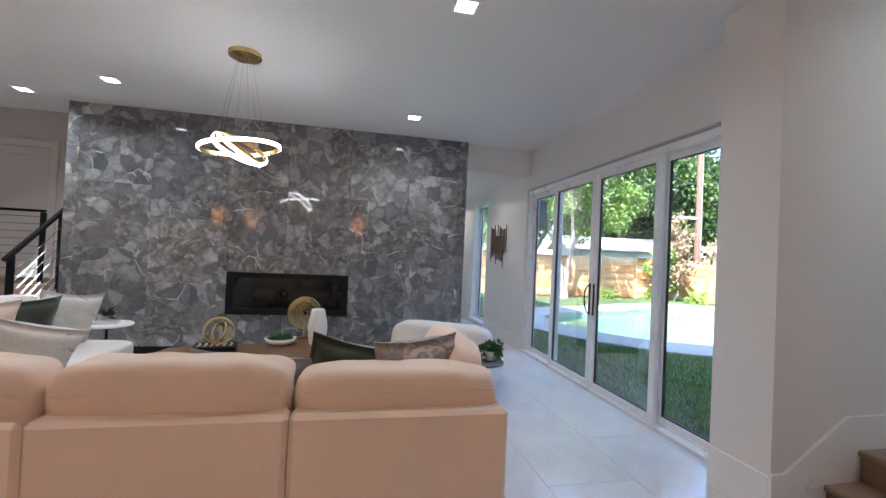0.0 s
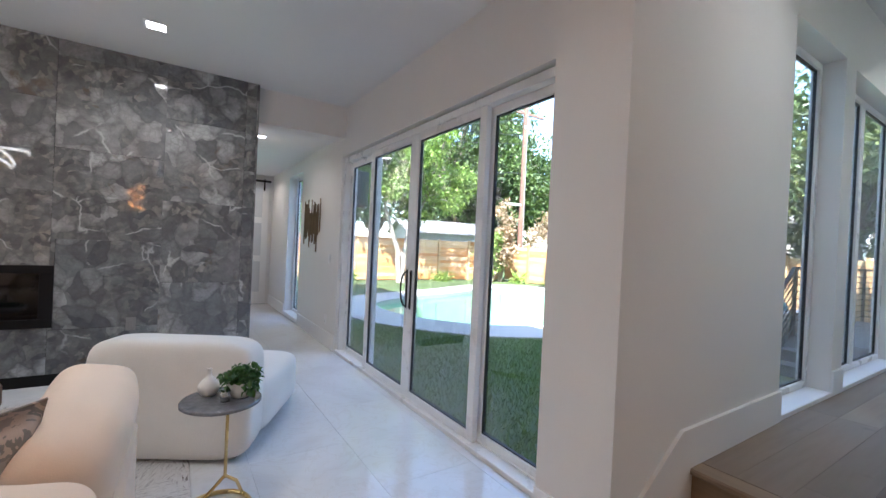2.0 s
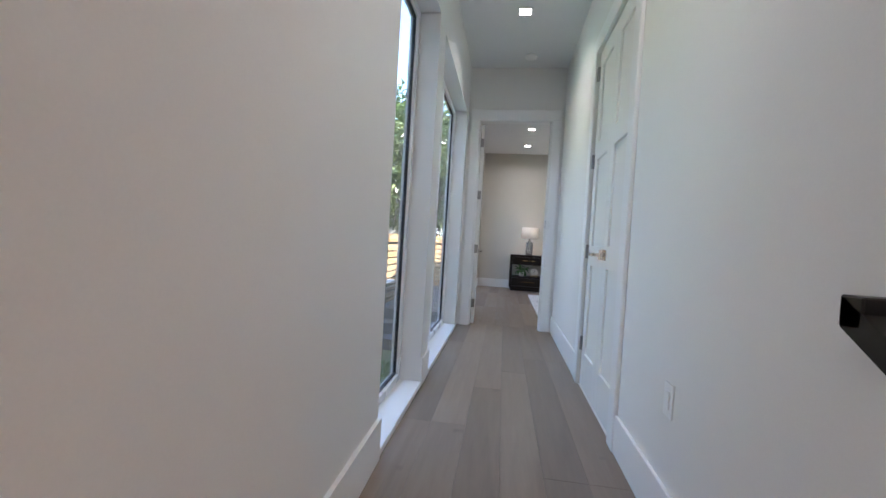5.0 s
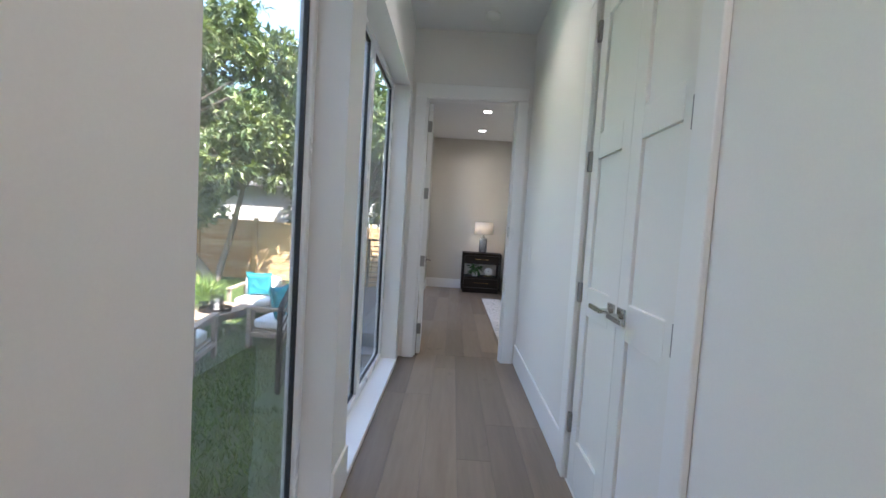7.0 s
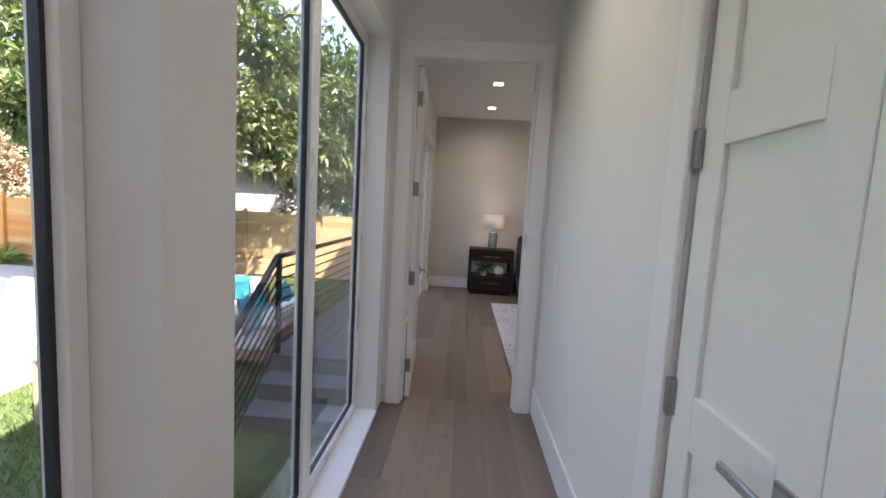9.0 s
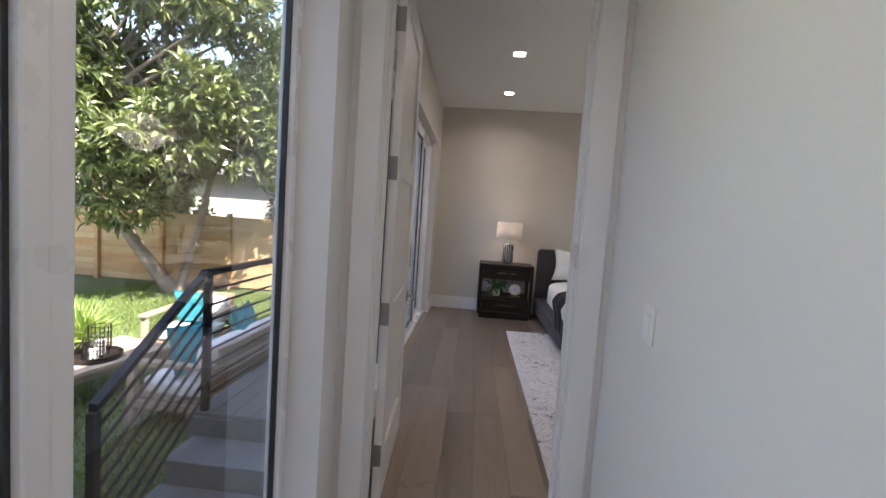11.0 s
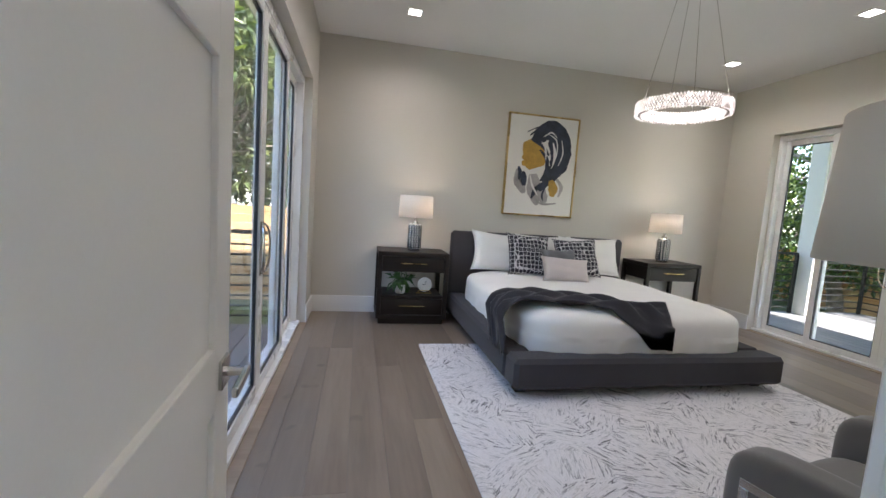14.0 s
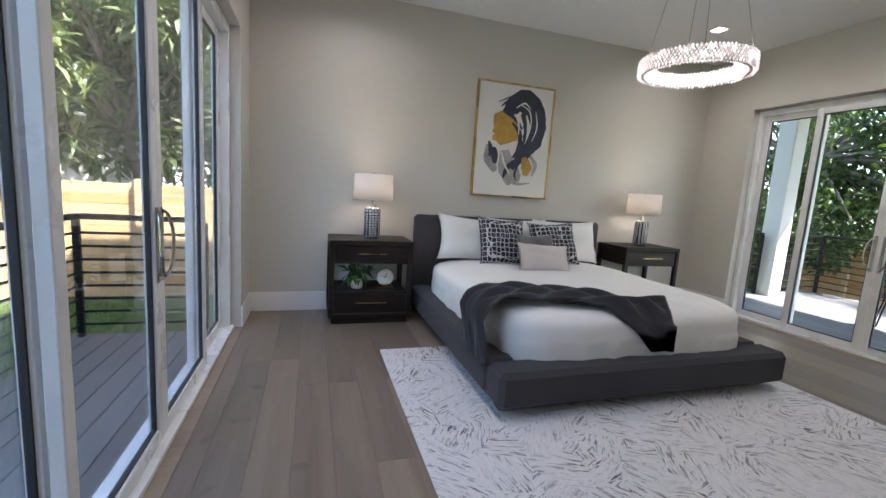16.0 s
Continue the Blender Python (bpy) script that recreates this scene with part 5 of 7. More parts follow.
def bar(p, q, w, h):
    p, q = Vector(p), Vector(q)
    vs = []
    for e in (p, q):
        for s in (-1, 1):
            for dz in (-h / 2, h / 2):
                vs.append((e.x, e.y + s * w / 2, e.z + dz))
    return [vs, [(0, 1, 3, 2), (4, 6, 7, 5), (0, 4, 5, 1), (2, 3, 7, 6), (0, 2, 6, 4), (1, 5, 7, 3)]]


part("rail", B().add(*bar((2.20, 0.672, 0.79), (3.02, 0.672, 1.29), 0.036, 0.05)), RAILWOOD, hr)
part("return", B().box(2.98, 0.622, 1.265, 3.025, 0.69, 1.317, 0.003), RAILWOOD, hr)
part("bracket", B().tube([(2.82, 0.622, 1.08), (2.82, 0.66, 1.08), (2.82, 0.672, 1.15)], 0.008, 8), BLACK_METAL, hr)
part("bracket", B().tube([(2.40, 0.622, 0.84), (2.40, 0.66, 0.82), (2.40, 0.672, 0.90)], 0.008, 8), BLACK_METAL, hr)

# ---- stone wall: fireplace ----
fp = thing("fireplace", "long black electric fireplace set in the stone wall", "fireplace")
part("surround", B().box(-1.45, 5.486, 0.50, 0.03, 5.53, 0.575, 0.003).box(-1.45, 5.486, 0.965, 0.03, 5.53, 1.03, 0.003).box(-1.45, 5.486, 0.575, -1.36, 5.53, 0.965, 0.003).box(-0.06, 5.486, 0.575, 0.03, 5.53, 0.965, 0.003), BLACK_METAL, fp)
part("glass_front", B().box(-1.36, 5.496, 0.575, -0.06, 5.508, 0.965), DARKGLASS, fp, "dark reflective glass")
solid("plinth_recess", B().box(-3.2, 5.515, 0.0, 1.55, 5.54, 0.10), BLACK_METAL, "black recessed plinth under the stone", "plinth", kind="structure")

# ---- left landing with cable rail ----
ls = thing("landing_steps", "oak steps and landing beside the stone wall", "steps")
tagged(ls, kind="structure")
part("tread", B().box(-6.4, 5.05, 0.0, -3.30, 5.32, 0.18, 0.004), OAK_STEP, ls)
part("tread", B().box(-6.4, 5.32, 0.0, -3.30, 5.59, 0.36, 0.004), OAK_STEP, ls)
part("tread", B().box(-6.4, 5.59, 0.0, -3.26, 6.3, 0.54, 0.004), OAK_STEP, ls)
part("tread", B().box(-6.4, 6.3, 0.0, -3.26, 7.4, 0.73, 0.004), OAK_STEP, ls)
part("skirt", B().box(-3.32, 5.50, 0.0, -3.245, 5.72, 0.52, 0.004), TRIM, ls, "white stair skirt")
cr = thing("cable_railing", "black steel stair railing with thin cables", "railing")
for x, y, z0, z1 in ((-3.36, 4.98, 0.0, 1.14), (-3.36, 5.70, 0.54, 1.66), (-4.02, 6.45, 0.73, 1.68)):
    part("post", B().box(x - 0.025, y - 0.025, z0, x + 0.025, y + 0.025, z1, 0.003), BLACK_METAL, cr)
part("top_rail", B().tube([(-3.36, 4.90, 1.10), (-3.36, 5.74, 1.70)], 0.028, 4), BLACK_METAL, cr)
part("top_rail", B().tube([(-4.0, 6.45, 1.70), (-6.3, 6.45, 1.70)], 0.024, 4), BLACK_METAL, cr)
for k in range(9):
    f = 0.10 + k * 0.105
    part("cable", B().tube([(-3.36, 4.98, 0.0 + f), (-3.36, 5.70, 0.54 + f)], 0.004, 5), CHROME, cr)
    part("cable", B().tube([(-4.02, 6.45, 0.73 + f * 0.95), (-6.3, 6.45, 0.73 + f * 0.95)], 0.004, 5), CHROME, cr)

# metal wall sculpture
BRONZE = plain("aged_bronze", (0.22, 0.16, 0.10), 0.4, 0.8, var=0.3, bmp=0.1)
wa = thing("wall_sculpture", "bronze metal rod wall sculpture", "wall art", "", Matrix.Translation((2.57, 6.80, 1.59)))
rnd = random.Random(8)
for k in range(17):
    yy = -0.37 + k * 0.046
    h = rnd.uniform(0.2, 0.33)
    c = rnd.uniform(-0.12, 0.12)
    part("rod", B().tube([(-0.03 - 0.012 * (k % 3), yy, c - h), (-0.03 - 0.012 * (k % 3), yy, c + h)], 0.009, 6), BRONZE, wa)
part("crossbar", B().tube([(-0.02, -0.37, 0.12), (-0.02, 0.37, 0.12)], 0.007, 6).tube([(-0.02, -0.37, -0.12), (-0.02, 0.37, -0.12)], 0.007, 6).box(-0.02, -0.02, -0.13, 0, 0.02, -0.11).box(-0.02, -0.02, 0.11, 0, 0.02, 0.13), BRASS, wa)

# outdoor speaker outside the sliding door
sp = thing("outdoor_speaker", "dark outdoor speaker hung on the house wall", "speaker", "", Matrix.Translation((2.77, 5.98, 1.82)))
part("cabinet", B().box(0.02, -0.14, 0, 0.22, 0.14, 0.46, 0.02), FRAME_D, sp)
part("bracket", B().box(0, -0.03, 0.18, 0.02, 0.03, 0.28), BLACK_METAL, sp)

# ring chandelier in the living room
rc = thing("ring_pendant", "gold and white triple ring led pendant lamp, lit", "pendant lamp", "", Matrix.Translation((-0.875, 3.60, CL)))
part("canopy", B().lathe([(0.13, 0), (0.13, -0.03), (0.125, -0.035)][::-1], n=36), BRASS, rc, "round brass canopy")


def ring_band(r, w, h, m, n=64, inner=False):
    vs, fs = [], []
    for k in range(n):
        a = 2 * math.pi * k / n
        for rr, z in ((r, -h / 2), (r, h / 2), (r - w, h / 2), (r - w, -h / 2)):
            vs.append((rr * math.cos(a), rr * math.sin(a), z))
    for k in range(n):
        q = (k + 1) % n
        for s in range(4):
            fs.append((4 * k + s, 4 * q + s, 4 * q + (s + 1) % 4, 4 * k + (s + 1) % 4))
    return B().add(vs, fs).move(m)


for r, tz, rx, ry in ((0.305, -0.79, 1, -7), (0.215, -0.80, 24, 30), (0.19, -0.81, 6, 36)):
    m = pose(0.0, 0, tz, rx, ry)
    hoop = part("hoop", ring_band(r, 0.006, 0.036, m), BRASS, rc, "brass hoop")
    part("diffuser", ring_band(r + 0.010, 0.010, 0.024, m), RINGLED, hoop, "glowing white diffuser")
for k in range(6):
    a = k * 1.05
    part("wire", B().tube([(0.05 * math.cos(a), 0.05 * math.sin(a), -0.03), (0.2 * math.cos(a), 0.2 * math.sin(a), -0.76)], 0.0018, 4), CHROME, rc)

# amber kitchen pendants behind the camera, seen as reflections
for x, y in ((-3.85, -2.0), (-2.95, -2.0), (0.09, -2.0)):
    kp = thing("kitchen_pendant", "spiral cluster of amber glass bulbs", "pendant lamp", "kitchen pendants", Matrix.Translation((x, y, CL)))
    part("rod", B().tube([(0, 0, 0), (0, 0, -0.95)], 0.006, 6).cyl(0, 0, -0.02, 0, 0.06), BRASS, kp)
    for k in range(12):
        a = k * 1.15
        b = B().soft(0.13 * math.cos(a), 0.13 * math.sin(a), -0.52 - k * 0.05, 0.021, 0.021, 0.024, 2.0, 6)
        part("bulb", b, AMBER, kp, "", True)


# ---- living room furniture ----
def cushion_set(t, name, spots, mat, n=14, p=3.6, wob=0.03):
    for cx, cy, cz, sx, sy, sz in spots:
        part(name, B().soft(cx, cy, cz, sx, sy, sz, p, n, wob), mat, t, "", True)


solid("living_rug", B().box(-2.75, 1.75, 0.0, 1.0, 5.05, 0.012, 0.004), RUG_LIV, "worn patterned grey rug under the seating", "rug")

sf = thing("sectional_sofa", "large cream linen sectional sofa with loose back cushions", "sofa")
xs = [-2.78, -1.89, -1.0, -0.12, 0.79]
for k, (a, b) in enumerate(zip(xs, xs[1:])):
    part("back_panel", B().box(a + 0.002, 1.58, 0.06, b - 0.002, 1.70, 0.705, 0.02), SOFA, sf)
    if k < 3:
        part("seat_base", B().box(a + 0.002, 1.705, 0.06, b - 0.002, 2.46, 0.30, 0.02), SOFA, sf)
        part("seat_cushion", B().soft((a + b) / 2, 2.10, 0.38, (b - a) / 2 - 0.004, 0.40, 0.09, 5, 12, 0.01), SOFA, sf, "", True)
    part("back_cushion", B().soft((a + b) / 2 - (0.0 if k < 3 else 0.012), 1.765, 0.69, (b - a) / 2 - (0.006 if k < 3 else 0.016), 0.125, 0.20 if k < 3 else 0.165, 5.5, 24, 0.05), SOFA, sf, "", True)
for a, b in zip(xs, xs[1:]):
    part("piping", B().tube([(a + 0.05 + (b - a - 0.10) * k / 20, 1.642 - 0.003 * math.sin(k * 0.9), 0.775 + 0.004 * math.sin(k * 0.55 + a)) for k in range(21)], 0.0035, 6), SOFA, sf, "", True)
part("seat_base", B().box(-0.118, 1.705, 0.06, 0.62, 2.50, 0.30, 0.02), SOFA, sf)
part("seat_cushion", B().soft(0.25, 2.10, 0.38, 0.365, 0.40, 0.09, 5, 12, 0.01), SOFA, sf, "", True)
part("side_panel", B().box(0.63, 1.705, 0.06, 0.79, 2.62, 0.66, 0.02), SOFA, sf)
part("side_cushion", B().soft(0, 0, 0, 0.125, 0.38, 0.25, 3.6, 18, 0.05).move(pose(0.64, 2.27, 0.67, 0, 16, 0)), SOFA, sf, "", True)
for x, y in ((0.73, 1.63), (0.73, 2.45), (-2.75, 1.63), (-1.8, 1.63), (-1.8, 2.4)):
    part("foot", B().box(x - 0.03, y - 0.03, 0.012 if y > 1.75 else 0.0, x + 0.03, y + 0.03, 0.06, 0.004), ESPRESSO, sf)
part("back_panel", B().box(-2.96, 1.58, 0.06, -2.785, 4.20, 0.72, 0.02), SOFA, sf)
for a, b in ((2.47, 3.33), (3.335, 4.20)):
    part("seat_base", B().box(-2.78, a, 0.06, -1.82, b, 0.30, 0.02), BOUCLE, sf)
    part("seat_cushion", B().soft(-2.25, (a + b) / 2, 0.375, 0.46, (b - a) / 2, 0.09, 7, 14, 0.01), BOUCLE, sf, "", True)
    part("back_cushion", B().soft(-2.60, (a + b) / 2, 0.66, 0.13, (b - a) / 2 - 0.006, 0.21, 4.0, 16, 0.045), BOUCLE, sf, "", True)

GREENV = plain("dark_green_velvet", (0.018, 0.030, 0.012), 0.8, var=0.5, scale=6, fine=150, bmp=0.3, sheen=0.8)
GREYP = plain("grey_woven_cotton", (0.34, 0.33, 0.34), 0.9, var=0.08, scale=5, fine=260, bmp=0.4)


def blotch(name, cols, scale):
    m, nt, bs = _nodes(name)
    tc = nt.nodes.new("ShaderNodeTexCoord")
    mp = nt.nodes.new("ShaderNodeMapping")
    mp.inputs["Scale"].default_value = (scale, scale, scale * 1.6)
    nt.links.new(tc.outputs["Object"], mp.inputs["Vector"])
    f = noise_tex(nt, mp.outputs[0], 1.0, 4, 0.6, 0.8)
    c = ramp(nt, f, [(0.30 + 0.4 * k / (len(cols) - 1), col) for k, col in enumerate(cols)])
    c2 = [n for n in nt.nodes if n.bl_idname == "ShaderNodeValToRGB"][-1]
    c2.color_ramp.interpolation = "CONSTANT"
    nt.links.new(c, bs.inputs["Base Color"])
    bs.inputs["Roughness"].default_value = 0.6
    bs.inputs["Sheen Weight"].default_value = 0.2
    bump(nt, bs, noise_tex(nt, mp.outputs[0], 30, 2), 0.2, 0.002)
    return m


CAMO = blotch("abstract_brocade", [(0.24, 0.19, 0.16), (0.36, 0.32, 0.29), (0.26, 0.24, 0.22), (0.55, 0.44, 0.37), (0.32, 0.29, 0.27), (0.62, 0.60, 0.57)], 8.0)
FLECK = blotch("flecked_white_cotton", [(0.45, 0.43, 0.41), (0.74, 0.72, 0.69), (0.70, 0.68, 0.64), (0.76, 0.74, 0.70), (0.72, 0.70, 0.66), (0.40, 0.38, 0.37)], 9.0)


def throw_pillow(name, label, w, h, t, mat, at, seed=0, group="", piping=None):
    ob = thing(name, label, "pillow", group, at)
    part("cover", B().pillow(w, h, t, 18, seed, 0.26), mat, ob, "", True)
    pts = []
    for k in range(33):
        u = -1 + 2 * k / 32
        pts.append((u * w / 2, 0.0, h + (0 - 0.26 * (1 - u * u) * 0.45) * h / 2))
    part("piping", B().tube(pts, 0.004, 6), piping or mat, ob, "", True)
    return ob


throw_pillow("throw_pillow", "large abstract brown and pink brocade pillow on the sofa", 0.46, 0.46, 0.20, CAMO, pose(0.42, 2.05, 0.49, 12, -3, 18), 1)
throw_pillow("throw_pillow", "dark green velvet pillow on the sofa", 0.52, 0.46, 0.18, GREENV, pose(0.04, 2.06, 0.48, 16, 14, 14), 2)
throw_pillow("throw_pillow", "pale grey woven pillow on the sofa", 0.58, 0.42, 0.16, GREYP, pose(-0.34, 1.98, 0.47, 14, 6, 8), 3)
throw_pillow("throw_pillow", "dark green velvet pillow on the sofa end", 0.50, 0.48, 0.17, GREENV, pose(-2.30, 3.42, 0.45, 16, 0, 62), 4)
throw_pillow("throw_pillow", "white flecked cotton pillow on the sofa end", 0.50, 0.48, 0.17, FLECK, pose(-2.28, 3.86, 0.45, 14, 8, 66), 5)
throw_pillow("throw_pillow", "white flecked cotton pillow lying on the seat", 0.46, 0.42, 0.16, FLECK, pose(-1.93, 2.95, 0.45, 24, 16, 40), 6)
throw_pillow("throw_pillow", "dark olive velvet pillow on the sofa corner", 0.48, 0.44, 0.17, GREENV, pose(-2.22, 2.50, 0.45, 18, 0, 30), 7)
throw_pillow("throw_pillow", "cream linen pillow on the sofa corner", 0.52, 0.50, 0.18, SOFA, pose(-2.32, 3.05, 0.45, 16, 0, 55), 8)

bc = thing("boucle_chair", "white boucle armless lounge chair with a thick low back", "armchair", "", pose(0.865, 3.58, 0.012, 0, 0, -29))
part("backrest", B().soft(0, 0.14, 0.36, 0.475, 0.145, 0.35, 6.5, 16, 0.008), BOUCLE, bc, "", True)
part("seat", B().soft(0, 0.66, 0.23, 0.475, 0.46, 0.19, 6.5, 16, 0.008), BOUCLE, bc, "", True)
part("base", B().box(-0.38, 0.08, 0.0, 0.38, 1.02, 0.05, 0.01), ESPRESSO, bc)

# coffee table of two interlocking walnut blocks
ct = thing("coffee_table", "faceted solid walnut coffee table in two blocks", "coffee table")


def slab(poly, z0, z1, shrink):
    cx, cy = sum(p[0] for p in poly) / len(poly), sum(p[1] for p in poly) / len(poly)
    low = [(cx + (x - cx) * shrink, cy + (y - cy) * shrink) for x, y in poly]
    n = len(poly)
    vs = [(x, y, z0) for x, y in low] + [(x, y, z1 - 0.10) for x, y in poly] + [(x, y, z1 - 0.004) for x, y in poly] + [(cx + (x - cx) * 0.994, cy + (y - cy) * 0.994, z1) for x, y in poly]
    fs = [tuple(range(n))[::-1], tuple(range(3 * n, 4 * n))]
    for r in range(3):
        fs += [(r * n + k, r * n + (k + 1) % n, (r + 1) * n + (k + 1) % n, (r + 1) * n + k) for k in range(n)]
    return B().add(vs, fs)


part("block", slab([(-1.60, 3.70), (-1.25, 3.42), (-0.62, 3.52), (-0.56, 4.22), (-1.12, 4.32), (-1.52, 4.10)], 0.012, 0.40, 0.72), WALNUT, ct)
part("block", slab([(-0.58, 3.62), (-0.16, 3.55), (0.09, 4.05), (-0.08, 4.50), (-0.50, 4.46), (-0.60, 4.10)], 0.012, 0.44, 0.72), WALNUT, ct)

bx = thing("decor_box", "black box with white brush pattern on its lid", "box", "", pose(-1.07, 3.90, 0.40, 0, 0, 10))
part("body", B().box(-0.17, -0.12, 0, 0.17, 0.12, 0.075, 0.004), BLACK_METAL, bx)
for k in range(6):
    part("mark", B().tube([(-0.13 + k * 0.05, -0.07, 0.076), (-0.115 + k * 0.05, 0.0, 0.076), (-0.13 + k * 0.05, 0.07, 0.076)], 0.009, 6, flat=0.15), CERAMIC, bx)
kn = thing("knot_sculpture", "polished brass knot sculpture of crossing loops", "sculpture", "", pose(-1.05, 3.91, 0.478))
for rx, rz, r in ((78, 20, 0.115), (62, -50, 0.10), (85, 75, 0.09)):
    pts = [pose(0, 0, r * 0.98, rx, 0, rz) @ Vector((r * math.cos(a), r * math.sin(a), 0)) for a in [2 * math.pi * k / 36 for k in range(36)]]
    part("loop", B().tube(pts, 0.012, 8, True), BRASS, kn, "", True)
bw = thing("moss_bowl", "white oval ceramic bowl on the coffee table", "bowl", "", Matrix.Translation((-0.555, 4.08, 0.44)))
part("bowl", B().lathe([(0.08, 0), (0.125, 0.02), (0.145, 0.06), (0.138, 0.062), (0.12, 0.045), (0.02, 0.04)], n=36), CERAMIC, bw, "", True)
part("moss", leaf_cloud([(0, 0, 0.055, 0.05), (0.06, 0.02, 0.05, 0.05), (-0.06, 0.0, 0.05, 0.05), (0.0, -0.05, 0.05, 0.045)], 700, 0.03, 91, 0.6), SUCC, bw, "green moss")
va = thing("white_vase", "tall white ribbed ceramic vase on the coffee table", "vase", "", Matrix.Translation((-0.22, 4.08, 0.44)))


def ribbed():
    vs, fs, n, m = [], [], 48, 26
    for i in range(m + 1):
        t = i / m
        r = 0.055 + 0.035 * math.sin(math.pi * min(1, t * 0.86 + 0.12))
        for k in range(n):
            a = 2 * math.pi * k / n
            rr = r * (1 + 0.035 * math.sin(10 * a + t * 9) * math.sin(t * 22 + a * 2))
            vs.append((rr * math.cos(a), rr * math.sin(a), 0.34 * t))
    for i in range(m):
        for k in range(n):
            q = (k + 1) % n
            fs.append((i * n + k, i * n + q, (i + 1) * n + q, (i + 1) * n + k))
    fs.append(tuple(range(n))[::-1])
    inner = [(0.045 * math.cos(2 * math.pi * k / n), 0.045 * math.sin(2 * math.pi * k / n), 0.335) for k in range(n)]
    o = len(vs)
    vs += inner
    fs += [(m * n + k, m * n + (k + 1) % n, o + (k + 1) % n, o + k) for k in range(n)]
    vs += [(x, y, 0.1) for x, y, z in inner]
    fs += [(o + k, o + (k + 1) % n, o + n + (k + 1) % n, o + n + k) for k in range(n)]
    fs.append(tuple(o + n + k for k in range(n)))
    return B().add(vs, fs)


part("body", ribbed(), CERAMIC, va, "", True)
sr = thing("spiral_sculpture", "brass wire spiral disc on a slim stand", "sculpture", "", pose(-0.37, 4.30, 0.44, 0, 0, 12))
part("base", B().box(-0.10, -0.04, 0, 0.08, 0.04, 0.012, 0.003), BRASS, sr)
part("stem", B().tube([(0, 0, 0.01), (0, 0, 0.18)], 0.005, 6), BRASS, sr)
pts = [(0.155 * (1 - k / 260) * math.cos(k * 0.18), 0.004 * math.sin(k), 0.27 + 0.155 * (1 - k / 260) * math.sin(k * 0.18)) for k in range(235)]
part("coil", B().tube(pts, 0.0042, 5), BRASS, sr)
for k, r in enumerate((0.158, 0.14, 0.122)):
    part("hoop", B().tube([(r * math.cos(a), 0.006, 0.27 + r * math.sin(a)) for a in [2 * math.pi * q / 44 for q in range(44)]], 0.0045, 5, True), BRASS, sr)

# side tables
MARBLE_DK = plain("grey_marble", (0.14, 0.14, 0.15), 0.2, var=0.55, scale=9, fine=30, bmp=0)
s1 = thing("side_table", "small round side table with grey marble top and brass ring base", "side table", "", Matrix.Translation((1.10, 3.0, 0.0)))
part("top", B().lathe([(0.0, 0.535), (0.172, 0.535), (0.18, 0.54), (0.18, 0.55), (0.175, 0.555), (0.0, 0.555)], n=44, cap=False), MARBLE_DK, s1)
part("stem", B().tube([(0.03, 0, 0.535), (0.03, 0, 0.16)], 0.008, 8), BRASS, s1)
part("base_ring", B().tube([(0.15 * math.cos(a), 0.15 * math.sin(a), 0.012) for a in [2 * math.pi * q / 40 for q in range(40)]], 0.011, 8, True), BRASS, s1)
for a in (0.6, 3.4):
    part("leg", B().tube([(0.03, 0, 0.17), (0.03 + 0.07 * math.cos(a), 0.07 * math.sin(a), 0.11), (0.15 * math.cos(a), 0.15 * math.sin(a), 0.015)], 0.008, 8), BRASS, s1)
v2 = thing("bud_vase", "small white pear-shaped vase on the side table", "vase", "", Matrix.Translation((1.05, 3.08, 0.555)))
part("body", B().lathe([(0.03, 0), (0.05, 0.025), (0.05, 0.05), (0.03, 0.075), (0.011, 0.095), (0.009, 0.125), (0.013, 0.13)], n=28), CERAMIC, v2, "", True)
g2 = thing("tealight_glass", "small smoked glass tealight holder", "candle holder", "", Matrix.Translation((1.11, 2.95, 0.555)))
part("cup", B().lathe([(0.02, 0), (0.024, 0.05), (0.022, 0.05), (0.018, 0.006)], n=20), CHROME, g2, "", True)
p2 = thing("potted_plant", "small green plant in a white pot on the side table", "potted plant", "", Matrix.Translation((1.185, 3.0, 0.555)))
part("pot", B().lathe([(0.04, 0), (0.055, 0.02), (0.06, 0.075), (0.055, 0.075), (0.05, 0.06), (0.01, 0.058)], n=28), CERAMIC, p2, "", True)
part("foliage", leaf_cloud([(0, 0, 0.10, 0.055), (0.04, 0.02, 0.095, 0.05), (-0.04, 0.0, 0.095, 0.05), (0.03, -0.05, 0.07, 0.04)], 420, 0.035, 92, 0.7), SUCC, p2)

s2 = thing("round_side_table", "round white side table on a black stem", "side table", "", Matrix.Translation((-2.33, 4.72, 0.012)))
part("top", B().lathe([(0.0, 0.475), (0.225, 0.475), (0.23, 0.485), (0.225, 0.495), (0.0, 0.495)], n=44, cap=False), CERAMIC, s2)
part("stem", B().tube([(0, 0, 0.02), (0, 0, 0.475)], 0.013, 10), BLACK_METAL, s2)
part("foot", B().lathe([(0.14, 0), (0.14, 0.01), (0.02, 0.02)], n=36), BLACK_METAL, s2)
bk = solid("book", B().box(-0.10, -0.07, 0, 0.10, 0.07, 0.022, 0.003), SIDING, "pale grey book under the star sculpture", "book", at=pose(-2.33, 4.72, 0.507, 0, 0, 12))
star = thing("star_sculpture", "dark metal starburst sculpture on a book", "sculpture", "", Matrix.Translation((-2.33, 4.72, 0.53)))
rnd = random.Random(3)
